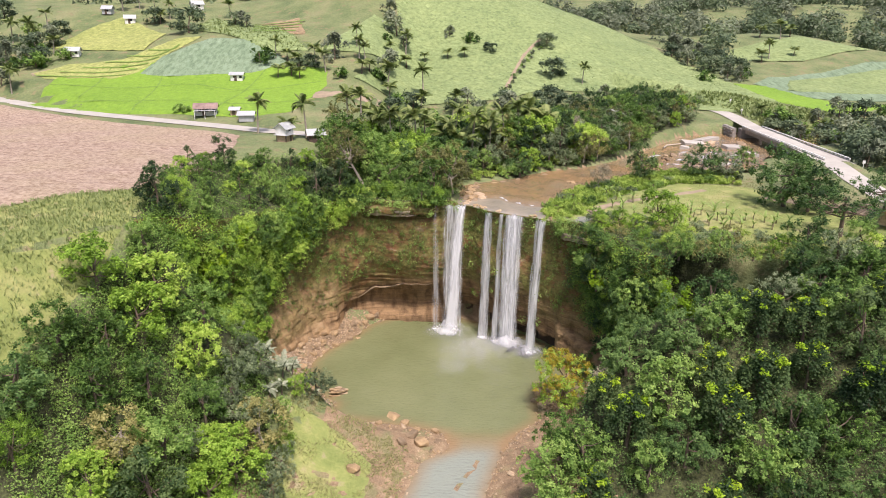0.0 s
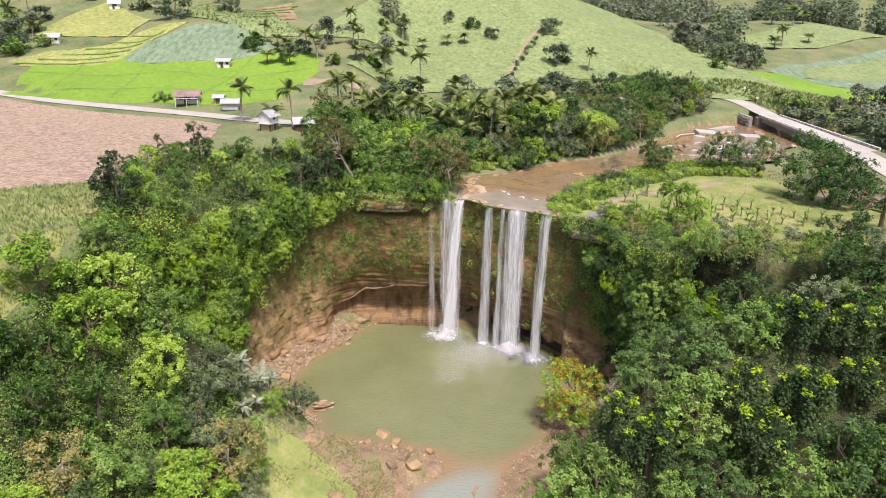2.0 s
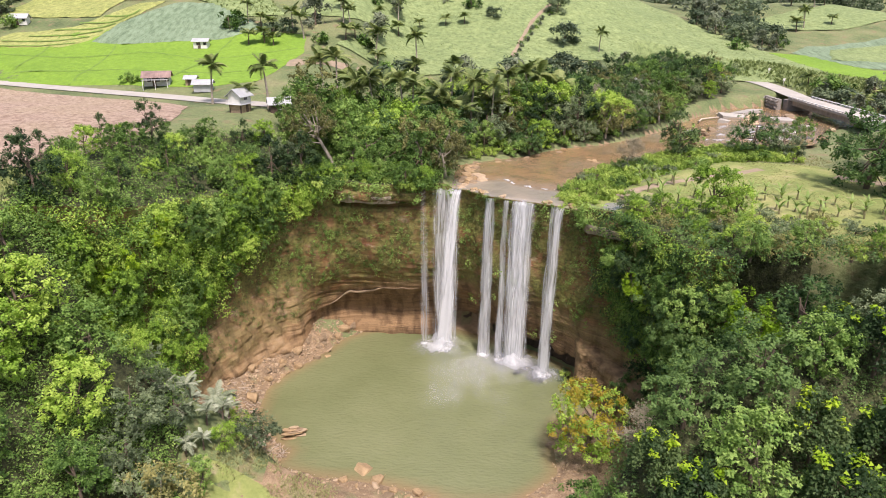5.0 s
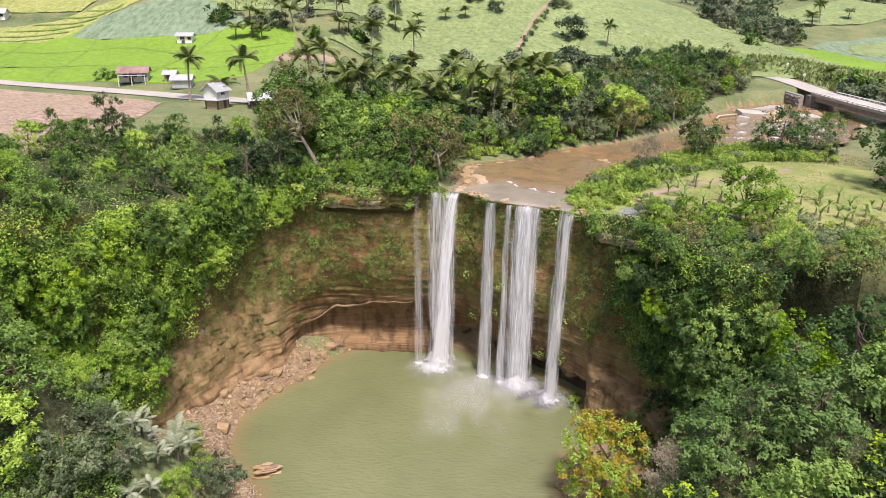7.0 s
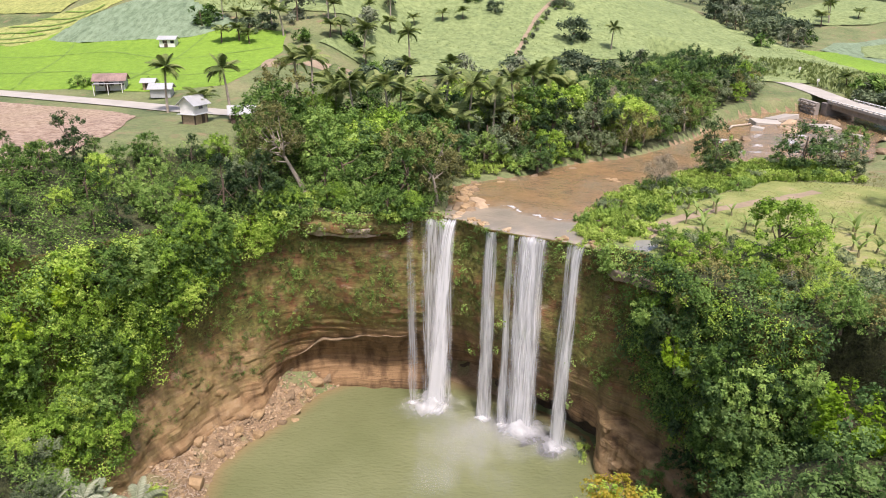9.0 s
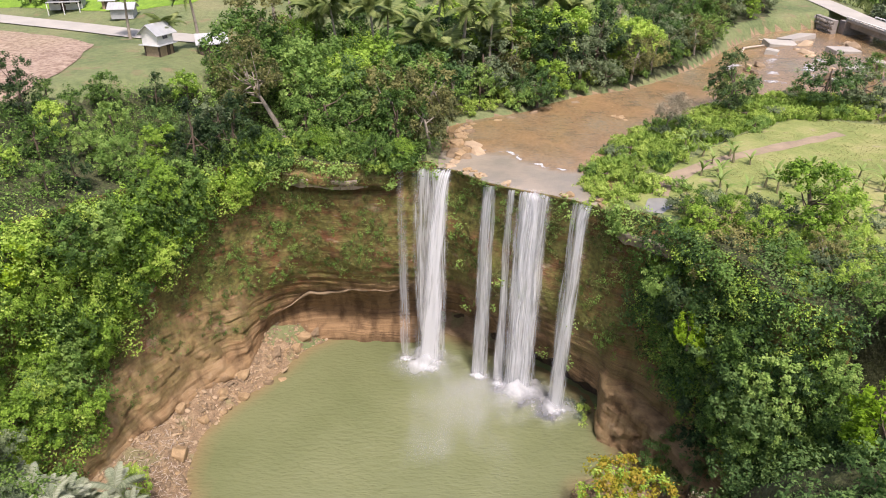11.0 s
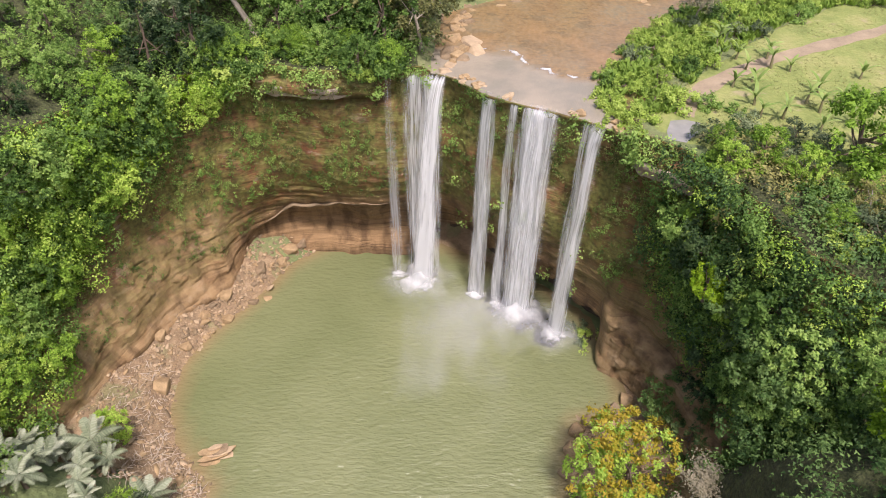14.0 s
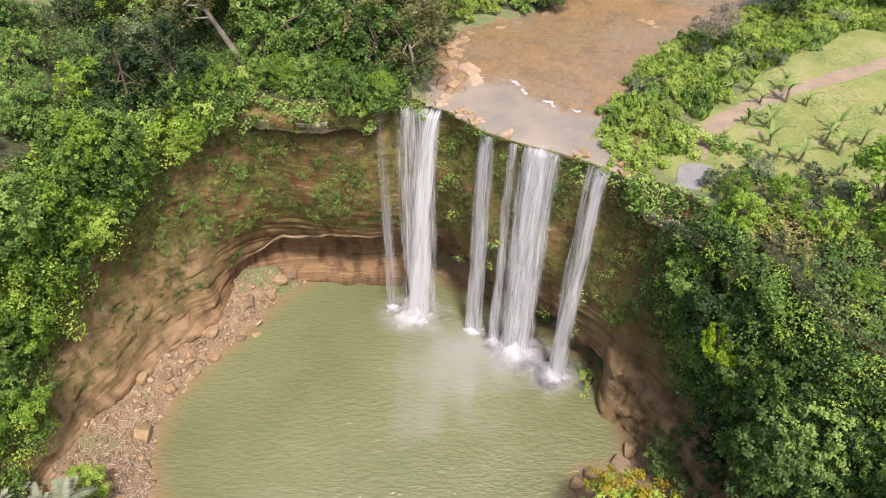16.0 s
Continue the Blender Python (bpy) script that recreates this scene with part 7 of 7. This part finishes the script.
sheet("cane_field", [(118, 330), (126, 350), (172, 376), (190, 350), (150, 330)], CANE, "pale cane field before the woods", "field", 1.2, 0.25, 0.4)
BUND = plain("grassy_bund", (0.15, 0.25, 0.04), 0.95, 0.25, 0.8)
for line in ([(-121, 214), (-100, 207), (-78, 207), (-58, 203), (-42, 207)], [(-125, 225), (-100, 220), (-80, 222), (-62, 217), (-41, 224)], [(-95, 240), (-90, 222), (-88, 197)], [(-112, 240), (-110, 224), (-108, 202)], [(-60, 238), (-62, 217), (-66, 196)]):
    track("bund", "low grassy bund between rice plots", line, 0.26, BUND, 0.31)
for k in range(6):
    track("bund", "green edge of a rice terrace", [(-134 + 6 * k, 233.5 + 3.2 * k), (-116 + 4 * k, 231 + 3.4 * k), (-104 + 2.0 * k, 231.5 + 4 * k)], 0.32, BUND, 0.5)
for k in range(4):
    track("bund", "green edge of a stubble terrace", [(-76 + k, 280 - 5 * k), (-58, 284 - 5.5 * k)], 0.7, BUND, 0.6)


def blades(name, label, count, zone, mat, tall, keep=None, seed=0, per=3, width=0.16):
    """Upright leaves: cane, reeds and long grass as one mesh."""
    rng = np.random.default_rng(seed)
    p = np.array(zone)
    x, y = rng.uniform(p[:, 0].min(), p[:, 0].max(), count), rng.uniform(p[:, 1].min(), p[:, 1].max(), count)
    ok = inside(zone, x, y)
    if keep is not None:
        ok &= keep(x, y)
    x, y = np.repeat(x[ok], per), np.repeat(y[ok], per)
    n = len(x)
    x, y = x + rng.normal(0, 0.15 * tall, n), y + rng.normal(0, 0.15 * tall, n)
    h = tall * rng.uniform(0.55, 1.2, n)
    base = np.stack([x, y, surface(x, y) - 0.05], 1)
    way = rng.normal(0, 1, (n, 2))
    way /= np.linalg.norm(way, axis=1)[:, None]
    side = np.stack([-way[:, 1], way[:, 0], 0 * x], 1) * (width * tall)
    mid = base + np.stack([way[:, 0] * 0.25 * h, way[:, 1] * 0.25 * h, 0.55 * h], 1)
    tip = base + np.stack([way[:, 0] * 0.55 * h, way[:, 1] * 0.55 * h, 0.9 * h], 1)
    co = np.stack([base, mid + side, tip, mid - side], 1).reshape(-1, 3)
    return tagged(new(name, quick_mesh(name, co, np.arange(4 * n).reshape(n, 4), (mat,))), label, "grass", kind="stuff")


blades("sugar_cane", "dense light green sugar cane leaves", 11000, HILL_CANE, CANE_BLADE, 0.75, None, 1, 3, 0.12)
blades("sugar_cane", "sugar cane leaves on the ridge", 2500, [(-99, 272), (-97, 295), (-66, 275), (-50, 249), (-62, 247), (-78, 258)], CANE_BLADE, 1.0, None, 2, 3)
GRASS_LEFT = [(-90, 70), (-52, 72), (-46, 92), (-44, 106), (-46, 118), (-58, 114), (-66, 105), (-100, 108)]
sheet("grass_slope", GRASS_LEFT, MEADOW_GRASS, "pale grassy slope beside the forest", "meadow", 2.0, 0.08)
blades("long_grass", "long pale grass on the slope", 13000, GRASS_LEFT, CANE_BLADE, 0.75, None, 3, 4, 0.06)
# the meadow's own turf
MEADOW = [(20, 130.5), (30, 124), (42, 116), (60, 112), (74, 118), (70, 150), (64, 166), (46, 172), (29, 157), (20, 146)]
sheet("meadow", [(19.5, 132.5), (21.5, 130), (24, 127.6), (28, 125.5), (34, 121.5), (44, 118), (62, 114), (74, 120), (70, 146), (62, 156), (48, 158), (38, 151), (29, 142), (25, 137)], MEADOW_GRASS, "short yellow-green turf of the meadow", "meadow", 1.0, 0.07)
blades("meadow_grass", "short green grass in the meadow", 24000, MEADOW, GRASS_BLADE, 0.22, lambda x, y: (poly_dist(RIVER, x, y) < -0.5) & (fbm(x / 4, y / 4, 9) > 0.46) & (line_dist([(24.2, 132.6), (26.5, 136.5), (29.7, 139.8), (33.7, 142.4), (36.5, 144.2), (44, 148), (52, 152)], x, y) > 1.4) & (np.hypot(x - 23.6, y - 129.8) > 2.8), 4, 4)
blades("bank_grass", "lush grass along the river bank", 15000, MEADOW_BANK, RICE_BLADE, 0.9, lambda x, y: fbm(x / 3, y / 3, 10) > 0.4, 5, 4)
sheet("grass_patch", [(-23, 98), (-21, 80), (-10, 80), (-10, 88), (-10, 93), (-13, 96), (-18.5, 98.5)], MEADOW_GRASS, "patch of short grass by the outlet", "meadow", 0.6, 0.06)
blades("shore_grass", "short grass by the outlet", 8000, [(-24, 84), (-6, 84), (-5, 98), (-12, 102), (-22, 103)], GRASS_BLADE, 0.28, lambda x, y: fbm(x / 3, y / 3, 12) > 0.42, 6, 4)
blades("roadside_grass", "tall grass beside the road", 5000, [(90, 205), (112, 205), (118, 235), (96, 262), (60, 262), (50, 246), (84, 248)], CANE_BLADE, 1.6, lambda x, y: road_dist(x, y) > 5, 7, 3)

# ---- trees on the hills ----
for name, x, y, s in (("far1", 33, 259, 0.5), ("far1", 32.6, 283, 0.85), ("far3", -23.5, 246, 1.25), ("far1", -96, 266, 1.3), ("far3", -40, 243, 1.1), ("far2", -63, 238, 0.6), ("far3", -23, 278, 1.2), ("far1", -115, 283, 0.9),
                      ("far1", -150, 257, 1.0), ("far3", -144, 262, 1.0), ("far2", -133, 250, 0.7), ("far1", -140, 246, 0.9), ("far3", -152, 248, 1), ("far2", -147, 241, 0.8), ("far2", -74, 196.5, 0.45), ("far2", -58, 195, 0.35),
                      ("far2", -72, 196, 0.35), ("far1", -46, 237, 0.6), ("far1", -50, 234, 0.6), ("far2", -36, 228, 0.6), ("far3", -78, 276, 0.8), ("far1", -84, 282, 0.8), ("far2", -24, 238, 0.8), ("far1", 95, 222, 0.8), ("far2", 98, 228, 0.9), ("far2", 101, 216, 0.8)):
    KINDS[name].put(x, y, float(surface(x, y)) - 0.2, s, (x * 13 + y * 7) % 360)


def grove(zone, tries, gap, seed, sizes=(0.6, 1.1), cut=0.5, scale=24):
    plant(zone, {"far1": 4, "far2": 3, "far3": 3}, gap, tries, sizes, seed, lambda x, y: (fbm(x / scale, y / scale, seed) > cut) & (road_dist(x, y) > 5))


grove([(92, 205), (112, 200), (140, 215), (135, 240), (112, 232), (96, 228)], 200, 4.5, 201, (0.6, 0.9), 0.35)
grove([(-20, 205), (20, 214), (60, 232), (70, 250), (30, 236), (-20, 226)], 300, 4.8, 202, (0.55, 0.9), 0.45)
grove([(-30, 262), (12, 266), (14, 280), (-10, 292), (-26, 300)], 240, 5, 203, (0.5, 0.8), 0.5)
grove([(-165, 225), (-142, 225), (-136, 262), (-160, 300), (-210, 300), (-200, 240)], 420, 5.5, 204, (0.6, 1.0), 0.46)


def woods(name, label, mat, count, zone, seed, cut, size, scale=40):
    """Far forest, tree by tree in one mesh."""
    rng = np.random.default_rng(seed)
    p = np.array(zone)
    x, y = rng.uniform(p[:, 0].min(), p[:, 0].max(), count), rng.uniform(p[:, 1].min(), p[:, 1].max(), count)
    ok = inside(zone, x, y) & (fbm(x / scale, y / scale, 300) > cut)
    x, y = x[ok], y[ok]
    r = rng.uniform(*size, len(x))
    at = np.stack([x, y, surface(x, y) + r * 0.9], 1)
    co, q, hue = clumps(rng, at, np.repeat([[0, 0, 1.0]], len(x), 0), r, 85, 1.6, 0.9)
    me = quick_mesh(name, co, q, (mat,))
    set_tone(me, hue)
    return tagged(new(name, me), label, "woods", kind="stuff")


BACK_WOODS = [(58, 392), (92, 350), (112, 322), (128, 330), (150, 352), (185, 384), (230, 350), (420, 460), (420, 600), (70, 600), (20, 500), (34, 440)]
# both far leaf colours have the distance haze painted in
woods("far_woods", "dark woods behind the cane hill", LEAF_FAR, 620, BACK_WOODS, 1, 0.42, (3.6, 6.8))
woods("far_woods", "woods behind the cane hill, grey-green with painted haze", LEAF_FAR_PALE, 560, BACK_WOODS, 2, 0.42, (3.6, 6.4))
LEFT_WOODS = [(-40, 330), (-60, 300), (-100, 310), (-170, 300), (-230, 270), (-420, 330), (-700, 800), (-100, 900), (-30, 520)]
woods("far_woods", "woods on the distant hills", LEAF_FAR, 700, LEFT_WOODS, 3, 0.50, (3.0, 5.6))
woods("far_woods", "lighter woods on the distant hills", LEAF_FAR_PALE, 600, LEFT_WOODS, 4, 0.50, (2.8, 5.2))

# hedge beside the track up the cane hill, trees beyond the bridge
rnd = random.Random(77)
for k in range(26):
    t = k / 25
    KINDS[("far2", "far3")[k % 2]].put(14 + 18 * t ** 1.2 + rnd.uniform(-1, 1), 236 + 52 * t, float(surface(14 + 18 * t ** 1.2, 236 + 52 * t)) - 0.2, rnd.uniform(0.16, 0.3), rnd.uniform(0, 360))
grove([(93, 165), (120, 170), (135, 205), (100, 206)], 300, 4.6, 205, (0.7, 1.1), 0.3)
grove([(92, 275), (112, 288), (118, 320), (100, 330), (86, 320)], 120, 5.0, 206, (0.7, 1.1), 0.4)
